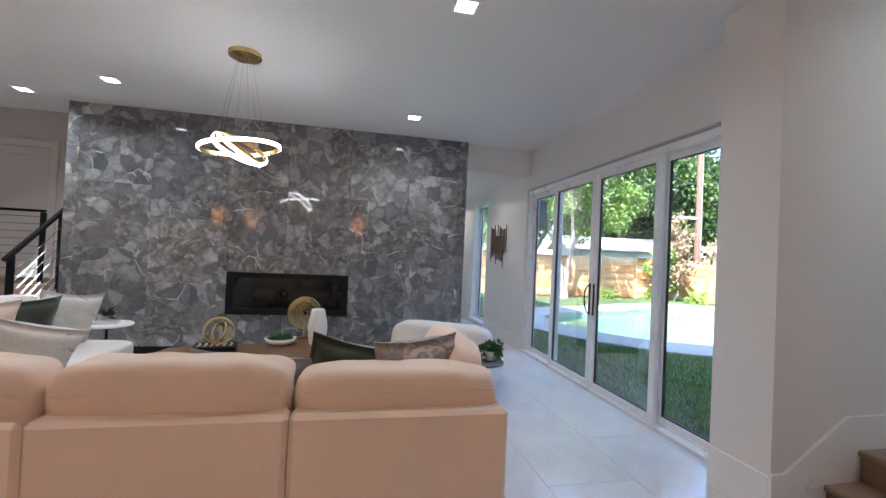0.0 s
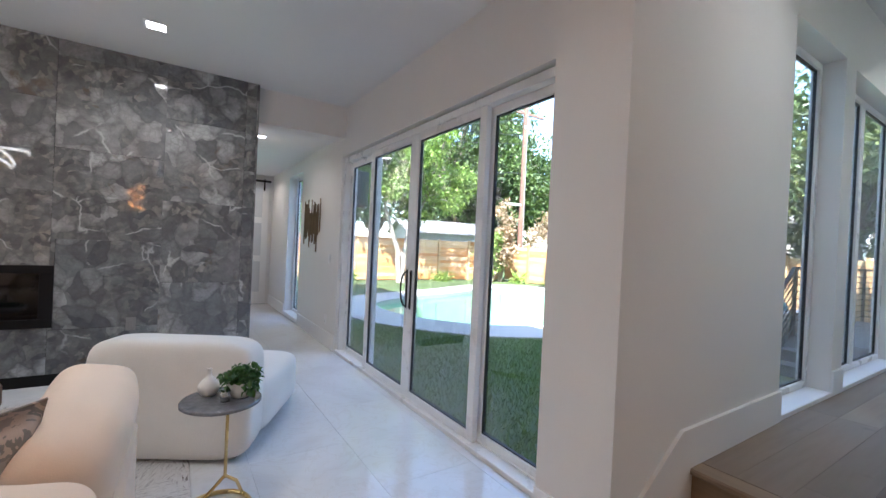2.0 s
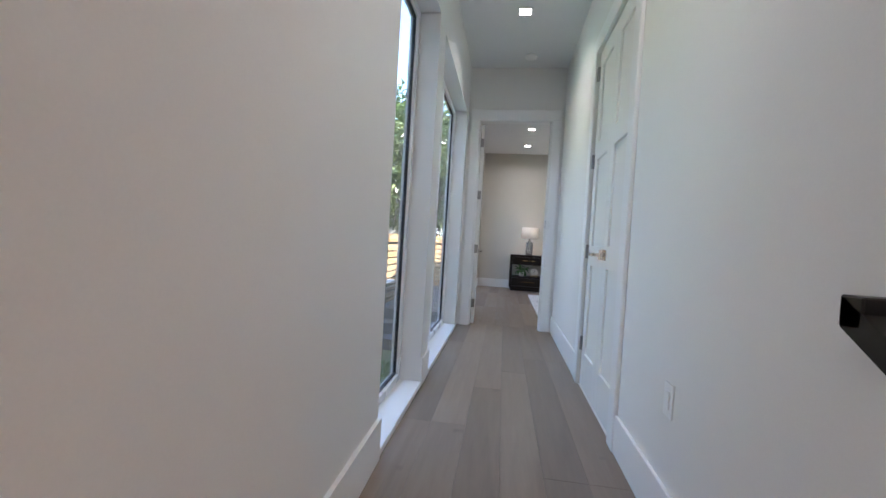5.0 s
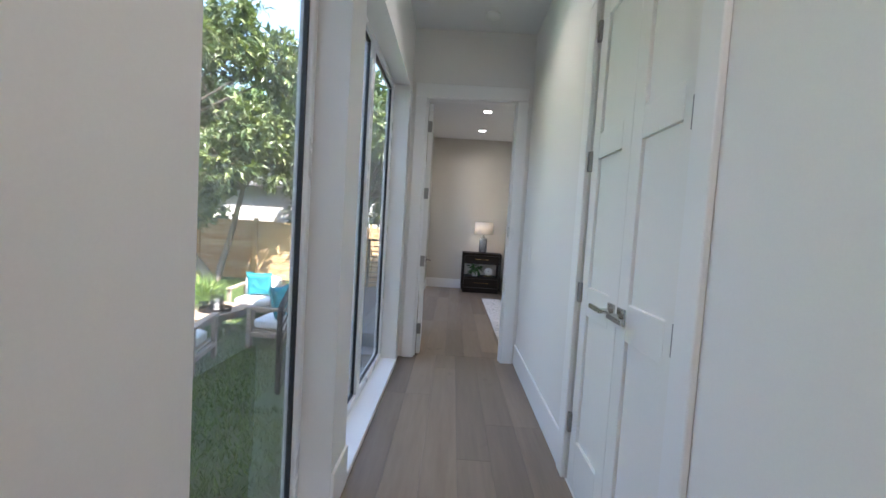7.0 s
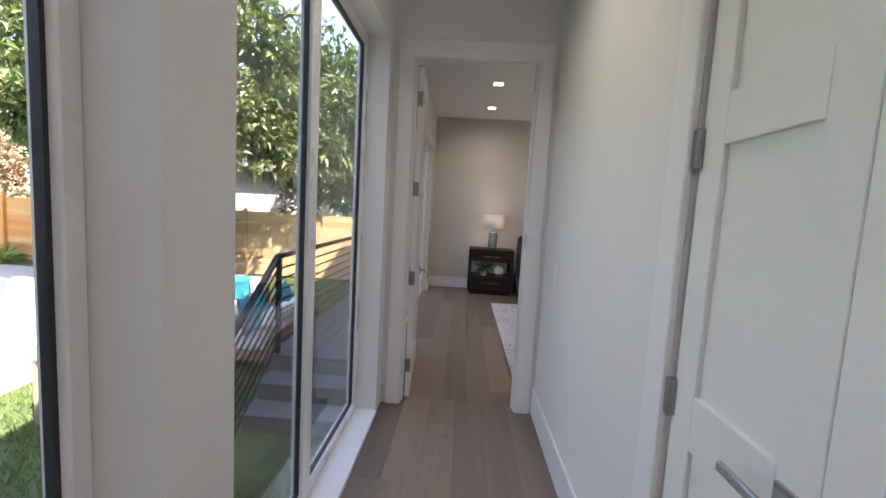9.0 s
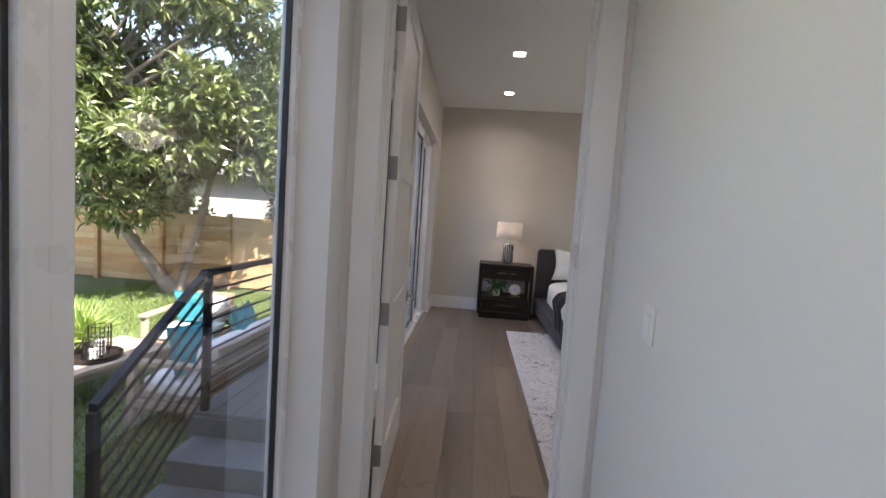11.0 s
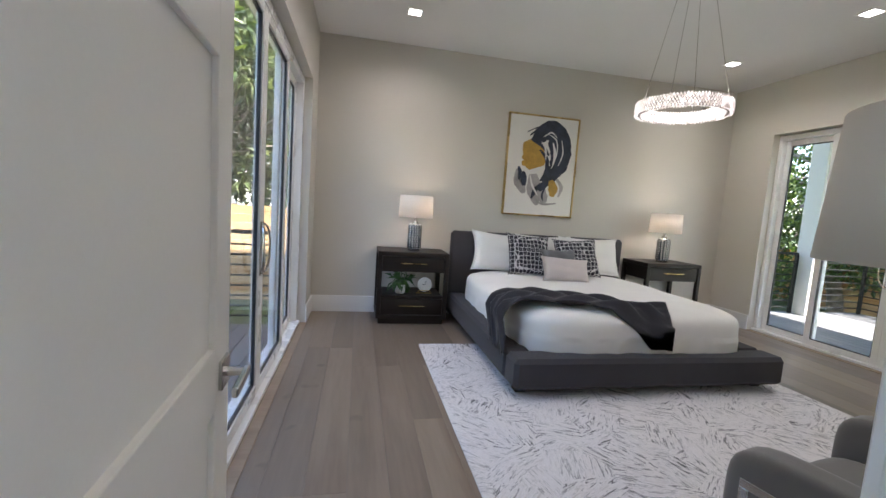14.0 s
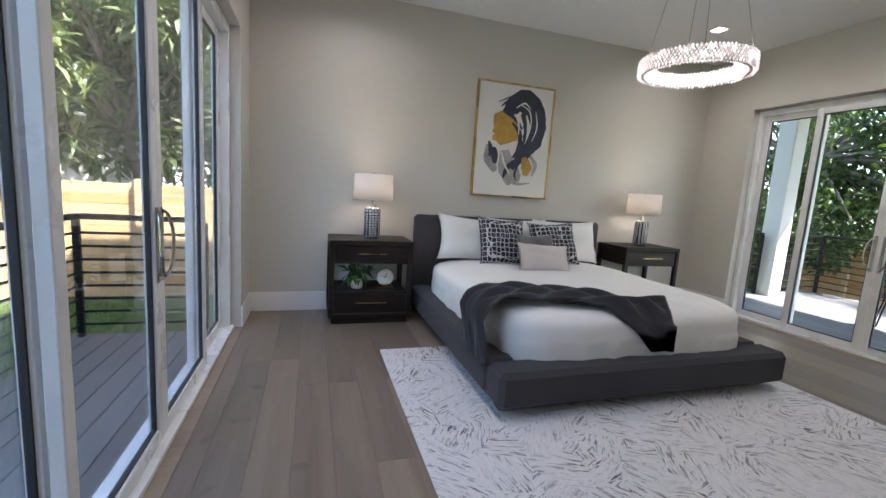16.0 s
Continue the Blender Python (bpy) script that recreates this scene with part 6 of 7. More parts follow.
for k in range(14):
    d = Vector((rnd.uniform(-1, 1), rnd.uniform(-1, 1), rnd.uniform(-0.35, 1))).normalized()
    c = Vector((0, 0, 0.055))
    tip = c + d * 0.11
    tip.z = max(tip.z, 0.002)
    part("spike", B().tube([c, c.lerp(tip, 0.35), tip], [0.004, 0.017, 0.001], 5), RAILWOOD, star)

# ---- bedroom ----
solid("bedroom_rug", B().box(7.47, -2.22, UP, 10.86, 0.69, UP + 0.012, 0.004), RUG_BED, "pale distressed rug with dark brush strokes", "rug")
RZ = UP + 0.012
bed = thing("bed", "dark grey upholstered king bed with a low padded frame", "bed")
part("headboard", B().box(11.90, -2.075, UP + 0.02, 12.03, 0.195, 1.39, 0.035), CHARCOAL, bed, "", True)
part("foot_rail", B().box(9.68, -2.06, RZ + 0.06, 9.90, 0.205, 0.655, 0.03), CHARCOAL, bed)
part("side_rail", B().box(9.90, 0.0, RZ + 0.06, 11.90, 0.205, 0.655, 0.025), CHARCOAL, bed)
part("side_rail", B().box(9.90, -2.06, RZ + 0.06, 11.90, -1.85, 0.655, 0.025), CHARCOAL, bed)
part("slat_deck", B().box(9.90, -1.85, 0.50, 11.90, 0.0, 0.56), CHARCOAL, bed)
for x, y, z in ((9.85, 0.1, RZ), (9.85, -1.95, RZ), (11.8, 0.1, UP), (11.8, -1.95, UP)):
    part("leg", B().box(x - 0.04, y - 0.04, z, x + 0.04, y + 0.04, RZ + 0.065, 0.004), ESPRESSO, bed)


def duvet():
    def sag(q):
        x, y, z = q
        if z > 0:
            z += 0.012 * noise.noise(Vector((x * 3, y * 3, 1.0))) + 0.006 * noise.noise(Vector((x * 9, y * 9, 4.0)))
        elif True:
            r = 0.030 * noise.noise(Vector((x * 4, y * 4, 0.2))) + 0.022 * noise.noise(Vector((x * 11, y * 11, 3.2)))
            x, y = x * (1 + r), y * (1 + r)
        return Vector((x, y, z))
    return B().soft(10.86, -0.925, 0.745, 1.06, 1.01, 0.222, 6.0, 44, 0.0, sag)


solid("duvet", duvet(), LINEN, "white cotton duvet spread over the mattress", "duvet", smooth=True)


def throw_fn(u, v):
    s = -0.36 + 1.50 * u
    k = max(0.0, min(1.0, (s - 0.45) / 0.65))
    k = k * k * (3 - 2 * k)
    far = 10.36 - 0.44 * k + 0.02 * math.sin(s * 9)
    near = 9.98 - 0.06 * max(0, s) - 0.30 * k + 0.02 * math.sin(s * 7 + 1)
    x = near + (far - near) * v
    fold = 0.018 * math.sin(v * 13 + s * 7) + 0.014 * math.sin(v * 24 - s * 15 + 1.5) + 0.02 * noise.noise(Vector((x * 5, s * 5, 2.0)))
    y, z = 0.06 - s, 0.968
    if s < 0.0:
        drop = -s
        y = 0.06 + 0.175 * min(1, drop / 0.12) + 0.012 * math.sin(v * 14)
        z = 0.962 - 0.06 * min(1, drop / 0.12) - max(0, drop - 0.08) * 1.05
        x -= 0.35 * drop
        y += 0.5 * fold
    if x < 9.86 and s >= 0:
        dd = 9.86 - x
        z -= min(0.30, dd * 1.7)
        x = 9.86 - min(dd, 0.10)
    return (x, y, z + max(0.0, 0.02 + fold) + 0.024)


solid("throw_blanket", B().sheet(throw_fn, 64, 34, 0.014), THROW, "charcoal plush throw draped over the bed's foot", "blanket", smooth=True)

PATT = lattice("black_white_trellis", (0.018, 0.018, 0.03), (0.60, 0.59, 0.60), 21, 21, 21, 0.85, (0.055, 0.085, 0.40, 0.44))
PATT_S = lattice("lamp_trellis", (0.02, 0.03, 0.045), (0.62, 0.62, 0.60), 38, 38, 38, 0.2)
GREYS = plain("grey_velvet", (0.12, 0.12, 0.125), 0.8, var=0.15, fine=200, bmp=0.3, sheen=0.4)
BLUSH = plain("pale_blush_faux_fur", (0.62, 0.56, 0.54), 0.95, var=0.08, fine=120, bmp=0.8, dist=0.006, sheen=0.3)
TOPZ = 0.945
throw_pillow("bed_pillow", "white cotton sham leaning on the headboard", 0.80, 0.48, 0.20, LINEN, pose(11.66, -0.38, TOPZ, 0, 0, -90) @ pose(0, 0, 0, -20, 4), 11, "white bed pillows")
throw_pillow("bed_pillow", "white cotton sham leaning on the headboard", 0.80, 0.48, 0.20, LINEN, pose(11.66, -1.50, TOPZ, 0, 0, -90) @ pose(0, 0, 0, -18), 12, "white bed pillows")
throw_pillow("bed_pillow", "white cotton sham behind the patterned pillows", 0.74, 0.46, 0.18, LINEN, pose(11.78, -0.93, TOPZ, 0, 0, -90) @ pose(0, 0, 0, -10), 13, "white bed pillows")
throw_pillow("patterned_pillow", "square black and white geometric pillow", 0.54, 0.50, 0.16, PATT, pose(11.44, -0.62, TOPZ, 0, 0, -86) @ pose(0, 0, 0, -22, 3), 14, "patterned pillows")
throw_pillow("patterned_pillow", "square black and white geometric pillow", 0.54, 0.48, 0.16, PATT, pose(11.46, -1.24, TOPZ, 0, 0, -94) @ pose(0, 0, 0, -24, -3), 15, "patterned pillows")
throw_pillow("accent_pillow", "small dark grey velvet pillow", 0.42, 0.36, 0.14, GREYS, pose(11.28, -0.92, TOPZ, 0, 0, -90) @ pose(0, 0, 0, -24), 16)
throw_pillow("lumbar_pillow", "long pale blush lumbar pillow in front", 0.56, 0.28, 0.15, BLUSH, pose(11.12, -0.90, TOPZ, 0, 0, -90) @ pose(0, 0, 0, -26, 3), 17)


def nightstand(at, label):
    """Origin at the middle of its foot; front towards -x; 0.50 deep, 0.77 wide."""
    t = thing("nightstand", label, "nightstand", "nightstands by the bed", at)
    W, D, H = 0.385, 0.25, 0.79
    part("plinth", B().box(-D + 0.02, -W + 0.03, 0, D, W - 0.03, 0.06, 0.003), ESPRESSO, t)
    part("bottom_panel", B().box(-D, -W, 0.06, D, W, 0.10, 0.004), ESPRESSO, t)
    part("top", B().box(-D, -W, H - 0.045, D, W, H, 0.004), ESPRESSO, t)
    for s in (-1, 1):
        for x in (-D, D - 0.045):
            part("post", B().box(x, s * W, 0.10, x + 0.045, s * (W - 0.045), H - 0.045, 0.003), ESPRESSO, t)
    part("shelf", B().box(-D + 0.01, -W + 0.045, 0.285, D - 0.01, W - 0.045, 0.315, 0.003), ESPRESSO, t)
    for z0, z1 in ((0.105, 0.28), (0.575, 0.74)):
        dr = part("drawer", B().box(-D + 0.012, -W + 0.048, z0, D - 0.03, W - 0.048, z1, 0.003), ESPRESSO, t)
        part("pull", B().tube([(-D + 0.004, -0.14, (z0 + z1) / 2 + 0.01), (-D + 0.004, 0.14, (z0 + z1) / 2 + 0.01)], 0.005, 6).box(-D + 0.002, -0.12, (z0 + z1) / 2 + 0.006, -D + 0.012, -0.115, (z0 + z1) / 2 + 0.014).box(-D + 0.002, 0.115, (z0 + z1) / 2 + 0.006, -D + 0.012, 0.12, (z0 + z1) / 2 + 0.014), BRASS, dr, "thin bronze pull")
    return t


nightstand(Matrix.Translation((11.78, 0.68, UP)), "espresso wood nightstand with two drawers and open shelf")
nightstand(Matrix.Translation((11.78, -2.56, UP)), "espresso wood nightstand beside the far side of the bed")


def table_lamp(x, y, z):
    t = thing("table_lamp", "black and white patterned ceramic lamp with white drum shade, lit", "table lamp", "bedside lamps", Matrix.Translation((x, y, z)))
    part("foot", B().lathe([(0.07, 0), (0.072, 0.012), (0.06, 0.02)], n=32), CHROME, t)
    part("body", B().lathe([(0.066, 0.02), (0.078, 0.035), (0.078, 0.275), (0.06, 0.30)], n=40), PATT_S, t, "patterned ceramic body", True)
    part("neck", B().lathe([(0.03, 0.30), (0.03, 0.33), (0.012, 0.335), (0.012, 0.43)], n=20), CHROME, t)
    sh = B()
    n = 48
    vs, fs = [], []
    for r, zz in ((0.190, 0.372), (0.182, 0.612), (0.179, 0.612), (0.187, 0.372)):
        vs += [(r * math.cos(2 * math.pi * k / n), r * math.sin(2 * math.pi * k / n), zz) for k in range(n)]
    for i in range(4):
        j = (i + 1) % 4
        fs += [(i * n + k, i * n + (k + 1) % n, j * n + (k + 1) % n, j * n + k) for k in range(n)]
    part("shade", sh.add(vs, fs), SHADE, t, "white linen drum shade", True)
    part("finial", B().lathe([(0.006, 0.43), (0.006, 0.61), (0.012, 0.615), (0.0, 0.635)], n=12), CHROME, t)
    part("bulb", B().soft(0, 0, 0.47, 0.03, 0.03, 0.04, 2.0, 6), glow("bulb_glass", (1.0, 0.75, 0.5), 1.0), t, "", True)
    lp = new("table_lamp_bulb", bpy.data.lights.new("table_lamp_bulb", "POINT"))
    lp.data.energy, lp.data.color, lp.data.shadow_soft_size = 0.8, (1.0, 0.84, 0.68), 0.045
    lp.matrix_world = Matrix.Translation((x, y, z + 0.47))
    return t


table_lamp(11.74, 0.667, UP + 0.79)
table_lamp(11.74, -2.53, UP + 0.79)

pp = thing("potted_plant", "dark leafed plant in a small white pot on the nightstand shelf", "potted plant", "", Matrix.Translation((11.68, 0.80, UP + 0.315)))
part("pot", B().lathe([(0.045, 0), (0.055, 0.015), (0.055, 0.10), (0.05, 0.10), (0.048, 0.08)], n=24), CERAMIC, pp, "", True)
part("foliage", leaf_cloud([(0, 0, 0.14, 0.05), (0.0, 0.06, 0.15, 0.03), (0, -0.07, 0.15, 0.03)], 46, 0.14, 97, 0.35), SUCC, pp)
ck = thing("desk_clock", "round white clock on a brass triangle stand", "clock", "", Matrix.Translation((11.68, 0.53, UP + 0.315)))
part("face", B().lathe([(0.075, 0), (0.08, 0.006), (0.08, 0.022), (0.075, 0.028)], n=36).move(pose(0, 0, 0.105, 0, -90)), CERAMIC, ck, "", True)
part("hand", B().tube([(-0.03, 0, 0.105), (-0.03, 0.035, 0.115)], 0.002, 5).tube([(-0.03, 0, 0.105), (-0.03, -0.012, 0.15)], 0.002, 5), BLACK_METAL, ck)
part("stand", B().tube([(0.0, -0.085, 0.006), (0.0, 0.085, 0.006), (-0.03, 0.055, 0.04), (-0.03, -0.055, 0.04)], 0.005, 6, True), BRASS, ck)

# painting
pt = thing("painting", "abstract painting in navy, ochre and grey with a thin gold frame", "painting", "", Matrix.Translation((12.05, -0.896, 2.24)))
HW, HH = 0.466, 0.615
part("frame", B().box(-0.045, -HW, -HH, 0, -HW + 0.018, HH, 0.002).box(-0.045, HW - 0.018, -HH, 0, HW, HH, 0.002).box(-0.045, -HW + 0.018, -HH, 0, HW - 0.018, -HH + 0.018, 0.002).box(-0.045, -HW + 0.018, HH - 0.018, 0, HW - 0.018, HH, 0.002), BRASS, pt, "thin gold frame")
part("canvas", B().box(-0.030, -HW + 0.018, -HH + 0.018, -0.004, HW - 0.018, HH - 0.018), plain("canvas", (0.78, 0.77, 0.74), 0.8, var=0.03, fine=300, bmp=0.2), pt)


def paint(name, col, dark):
    return plain(name, col, 0.6, var=dark, scale=9, fine=45, bmp=0.3)


NAVY, OCHRE, GREY_P, WHITE_P = paint("navy_paint", (0.030, 0.038, 0.065), 0.6), paint("ochre_paint", (0.50, 0.30, 0.06), 0.25), paint("grey_paint", (0.38, 0.36, 0.36), 0.3), paint("white_paint", (0.74, 0.73, 0.72), 0.05)
layer = [0]


def stroke(pts, widths, mat):
    """A brush stroke on the canvas; points run (across, up) with across to the viewer's right."""
    layer[0] += 1
    x = -0.0305 - 0.0004 * layer[0]
    P = [Vector((p[0], p[1])) for p in pts]
    fine, ww = [], []
    for k in range(len(P) - 1):
        a = P[max(k - 1, 0)]
        d = P[min(k + 2, len(P) - 1)]
        for s in range(8):
            t = s / 8
            q = 0.5 * (2 * P[k] + (P[k + 1] - a) * t + (2 * a - 5 * P[k] + 4 * P[k + 1] - d) * t * t + (3 * P[k] - a - 3 * P[k + 1] + d) * t ** 3)
            fine.append(q)
            ww.append(widths[k] + (widths[k + 1] - widths[k]) * t)
    fine.append(P[-1]), ww.append(widths[-1])
    vs, fs = [], []
    for k, p in enumerate(fine):
        d = (fine[min(k + 1, len(fine) - 1)] - fine[max(k - 1, 0)]).normalized()
        n = Vector((-d.y, d.x))
        j = 1 + 0.18 * noise.noise(Vector((p.x * 30, p.y * 30, layer[0] * 3.7)))
        for s in (-1, 1):
            q = p + n * s * ww[k] * 0.5 * j
            vs.append((x, -q.x, q.y))
    for k in range(len(fine) - 1):
        fs.append((2 * k, 2 * k + 1, 2 * k + 3, 2 * k + 2))
    part("brush_stroke", B().add(vs, fs), mat, pt)


stroke([(-0.30, -0.05), (-0.27, -0.20), (-0.20, -0.34)], [0.05, 0.16, 0.05], GREY_P)
stroke([(-0.10, -0.10), (-0.06, -0.30), (-0.02, -0.48)], [0.10, 0.22, 0.03], GREY_P)
stroke([(0.02, -0.22), (0.06, -0.38), (0.10, -0.44)], [0.05, 0.14, 0.03], GREY_P)
stroke([(0.22, 0.30), (0.30, 0.10), (0.28, -0.06)], [0.05, 0.14, 0.03], GREY_P)
stroke([(-0.12, 0.28), (0.02, 0.42), (0.16, 0.40), (0.24, 0.22), (0.22, 0.02), (0.10, -0.16), (0.0, -0.30)], [0.10, 0.22, 0.30, 0.30, 0.24, 0.13, 0.04], NAVY)
stroke([(-0.18, 0.36), (-0.04, 0.47), (0.14, 0.50), (0.27, 0.38)], [0.015, 0.03, 0.03, 0.015], NAVY)
stroke([(0.13, 0.30), (0.17, 0.16), (0.15, 0.02)], [0.015, 0.045, 0.01], WHITE_P)
stroke([(0.0, 0.36), (0.10, 0.42), (0.18, 0.36)], [0.008, 0.02, 0.006], WHITE_P)
stroke([(-0.20, 0.30), (-0.12, 0.14), (-0.06, -0.02)], [0.12, 0.30, 0.22], OCHRE)
stroke([(-0.26, 0.02), (-0.10, 0.05), (0.02, 0.18)], [0.04, 0.14, 0.10], OCHRE)
stroke([(-0.16, 0.32), (0.0, 0.24), (0.09, 0.14)], [0.03, 0.04, 0.02], NAVY)
stroke([(-0.24, -0.08), (-0.22, -0.16), (-0.21, -0.25)], [0.05, 0.09, 0.04], NAVY)
stroke([(0.14, -0.16), (0.18, -0.26), (0.17, -0.36)], [0.05, 0.14, 0.05], OCHRE)
stroke([(0.22, -0.14), (0.29, -0.24), (0.26, -0.36)], [0.03, 0.05, 0.02], GREY_P)
stroke([(-0.10, -0.42), (0.08, -0.46), (0.24, -0.44)], [0.01, 0.03, 0.012], GREY_P)

stroke([(0.05, 0.40), (0.17, 0.33), (0.19, 0.16), (0.13, -0.02)], [0.006, 0.016, 0.014, 0.005], WHITE_P)
stroke([(0.24, 0.34), (0.27, 0.18), (0.22, 0.02)], [0.006, 0.018, 0.006], WHITE_P)
stroke([(-0.04, 0.20), (0.06, 0.10), (0.07, -0.06), (0.0, -0.18)], [0.02, 0.05, 0.06, 0.02], NAVY)
stroke([(-0.02, 0.30), (0.04, 0.20), (0.05, 0.08)], [0.008, 0.022, 0.008], WHITE_P)
stroke([(-0.30, -0.02), (-0.27, -0.10), (-0.28, -0.18)], [0.02, 0.06, 0.02], NAVY)
stroke([(0.02, -0.20), (-0.06, -0.30), (-0.10, -0.40)], [0.02, 0.06, 0.02], NAVY)
stroke([(0.10, -0.20), (0.04, -0.34), (0.06, -0.42)], [0.012, 0.03, 0.01], NAVY)
stroke([(-0.14, -0.12), (-0.10, -0.24), (-0.02, -0.36)], [0.012, 0.03, 0.01], WHITE_P)
stroke([(-0.22, 0.40), (-0.10, 0.46), (0.0, 0.50)], [0.008, 0.016, 0.008], NAVY)

# crystal ring chandelier
CRYSTAL = plain("lit_crystal", (0.9, 0.88, 0.86), 0.05, 0.0, var=0.05, bmp=0)
_n = CRYSTAL.node_tree
_b = _n.nodes["Principled BSDF"]
_g = _n.nodes.new("ShaderNodeNewGeometry")
# Sparkle is put in as emission that differs from crystal to crystal.
_e = ramp(_n, _g.outputs["Random Per Island"], [(0.0, (0.12, 0.09, 0.08)), (0.45, (0.55, 0.46, 0.42)), (0.75, (1.0, 0.92, 0.88)), (1.0, (1.0, 1.0, 1.0))])
_n.links.new(_e, _b.inputs["Emission Color"])
_b.inputs["Emission Strength"].default_value = 0.11
ch = thing("crystal_chandelier", "lit crystal ring chandelier hung on thin wires", "chandelier", "", Matrix.Translation((9.69, -0.85, CU)))
part("canopy", B().lathe([(0.16, 0), (0.16, -0.03), (0.15, -0.035)][::-1], n=36), CHROME, ch)
part("band", ring_band(0.275, 0.012, 0.07, pose(0, 0, -1.03), 60), CHROME, ch)


def crystals():
    b = B()
    rnd = random.Random(6)
    for r in (0.292, 0.252):
        for row in range(5):
            for k in range(92):
                a = 2 * math.pi * (k + 0.5 * (row % 2)) / 92
                c = Vector((r * math.cos(a), r * math.sin(a), -0.995 - row * 0.0165))
                s = 0.0115 * rnd.uniform(0.6, 1.15)
                u = Vector((math.cos(a), math.sin(a), 0)) * s * 0.8
                w = Vector((-math.sin(a), math.cos(a), 0)) * s * 0.8
                z = Vector((0, 0, s * 1.25))
                b.add([c + u, c + w, c - u, c - w, c + z, c - z], [(0, 1, 4), (1, 2, 4), (2, 3, 4), (3, 0, 4), (1, 0, 5), (2, 1, 5), (3, 2, 5), (0, 3, 5)])
    return b


ob = part("crystal_ring", crystals(), CRYSTAL, ch, "sparkling faceted crystals")
tagged(ob, kind="stuff")
for k in range(4):
    a = 0.6 + k * math.pi / 2
    part("wire", B().tube([(0.06 * math.cos(a), 0.06 * math.sin(a), -0.03), (0.27 * math.cos(a), 0.27 * math.sin(a), -0.985)], 0.002, 4), CHROME, ch)
cl = new("chandelier_lamp", bpy.data.lights.new("chandelier_lamp", "POINT"))
cl.data.energy, cl.data.color, cl.data.shadow_soft_size = 0.5, (1.0, 0.94, 0.88), 0.2
cl.matrix_world = Matrix.Translation((9.69, -0.85, CU - 1.03))

# armchair and floor lamp by the rug
GREYCH = plain("grey_velour", (0.13, 0.12, 0.115), 0.85, var=0.12, fine=260, bmp=0.3, sheen=0.4)
ac = thing("armchair", "dark grey velour armchair with metal inlaid arms", "armchair", "", pose(7.92, -0.47, RZ, 0, 0, 103))
for s in (-1, 1):
    am = part("arm", B().soft(s * 0.36, 0.0, 0.285, 0.075, 0.42, 0.285, 7, 12, 0.0), GREYCH, ac, "", True)
    part("inlay", B().box(s * 0.43, -0.36, 0.44, s * 0.438, 0.36, 0.47, 0.002).box(s * 0.43, -0.36, 0.06, s * 0.438, -0.33, 0.44, 0.002).box(s * 0.43, 0.33, 0.06, s * 0.438, 0.36, 0.44, 0.002), CHROME, am, "flat chrome frame inlay")
part("seat", B().soft(0, -0.02, 0.30, 0.285, 0.38, 0.13, 6, 12, 0.01), GREYCH, ac, "", True)
part("backrest", B().soft(0, 0.36, 0.36, 0.29, 0.10, 0.33, 6, 12, 0.01), GREYCH, ac, "", True)
part("base", B().box(-0.32, -0.36, 0.0, 0.32, 0.40, 0.20, 0.01), GREYCH, ac)
CREAM = plain("cream_sateen", (0.62, 0.55, 0.42), 0.6, var=0.06, fine=200, bmp=0.2)
NAVYT = plain("navy_piping", (0.03, 0.045, 0.08), 0.7)
throw_pillow("chair_pillow", "cream pillow with navy piping on the armchair", 0.44, 0.42, 0.15, CREAM, pose(7.92, -0.47, RZ + 0.42, 0, 0, 103) @ pose(-0.02, -0.02, 0, -14, 0, -35), 21, piping=NAVYT)

fl = thing("floor_lamp", "floor lamp with clear acrylic pole, brass collars and white drum shade", "floor lamp", "", Matrix.Translation((7.60, 0.36, UP)))
ACR = glass_pane("clear_acrylic", (0.93, 0.94, 0.94), 0.12)
part("foot", B().lathe([(0.14, 0.0), (0.14, 0.02), (0.03, 0.03)], n=36), BRASS, fl)
part("pole", B().cyl(0, 0, 0.03, 1.12, 0.02, 0.02, 20), ACR, fl, "clear acrylic pole", True)
for z in (0.03, 0.55, 1.08):
    part("collar", B().cyl(0, 0, z, z + 0.04, 0.024, 0.024, 20), BRASS, fl)
part("stem", B().cyl(0, 0, 1.12, 1.33, 0.008), BRASS, fl)
n = 48
vs, fs = [], []
for r, zz in ((0.178, 1.245), (0.160, 1.50), (0.157, 1.50), (0.175, 1.245)):
    vs += [(r * math.cos(2 * math.pi * k / n), r * math.sin(2 * math.pi * k / n), zz) for k in range(n)]
for i in range(4):
    j = (i + 1) % 4
    fs += [(i * n + k, i * n + (k + 1) % n, j * n + (k + 1) % n, j * n + k) for k in range(n)]
part("shade", B().add(vs, fs), SHADE, fl, "white linen drum shade", True)
part("spider", B().tube([(-0.168, 0, 1.32), (0.168, 0, 1.32)], 0.004, 5).tube([(0, -0.168, 1.32), (0, 0.168, 1.32)], 0.004, 5), BRASS, fl)


# ---- garden furniture ----
TURQ = plain("turquoise_cotton", (0.02, 0.30, 0.36), 0.85, var=0.1, fine=200, bmp=0.3)
OUTC = plain("white_outdoor_canvas", (0.74, 0.73, 0.70), 0.9, var=0.04, fine=200, bmp=0.2)


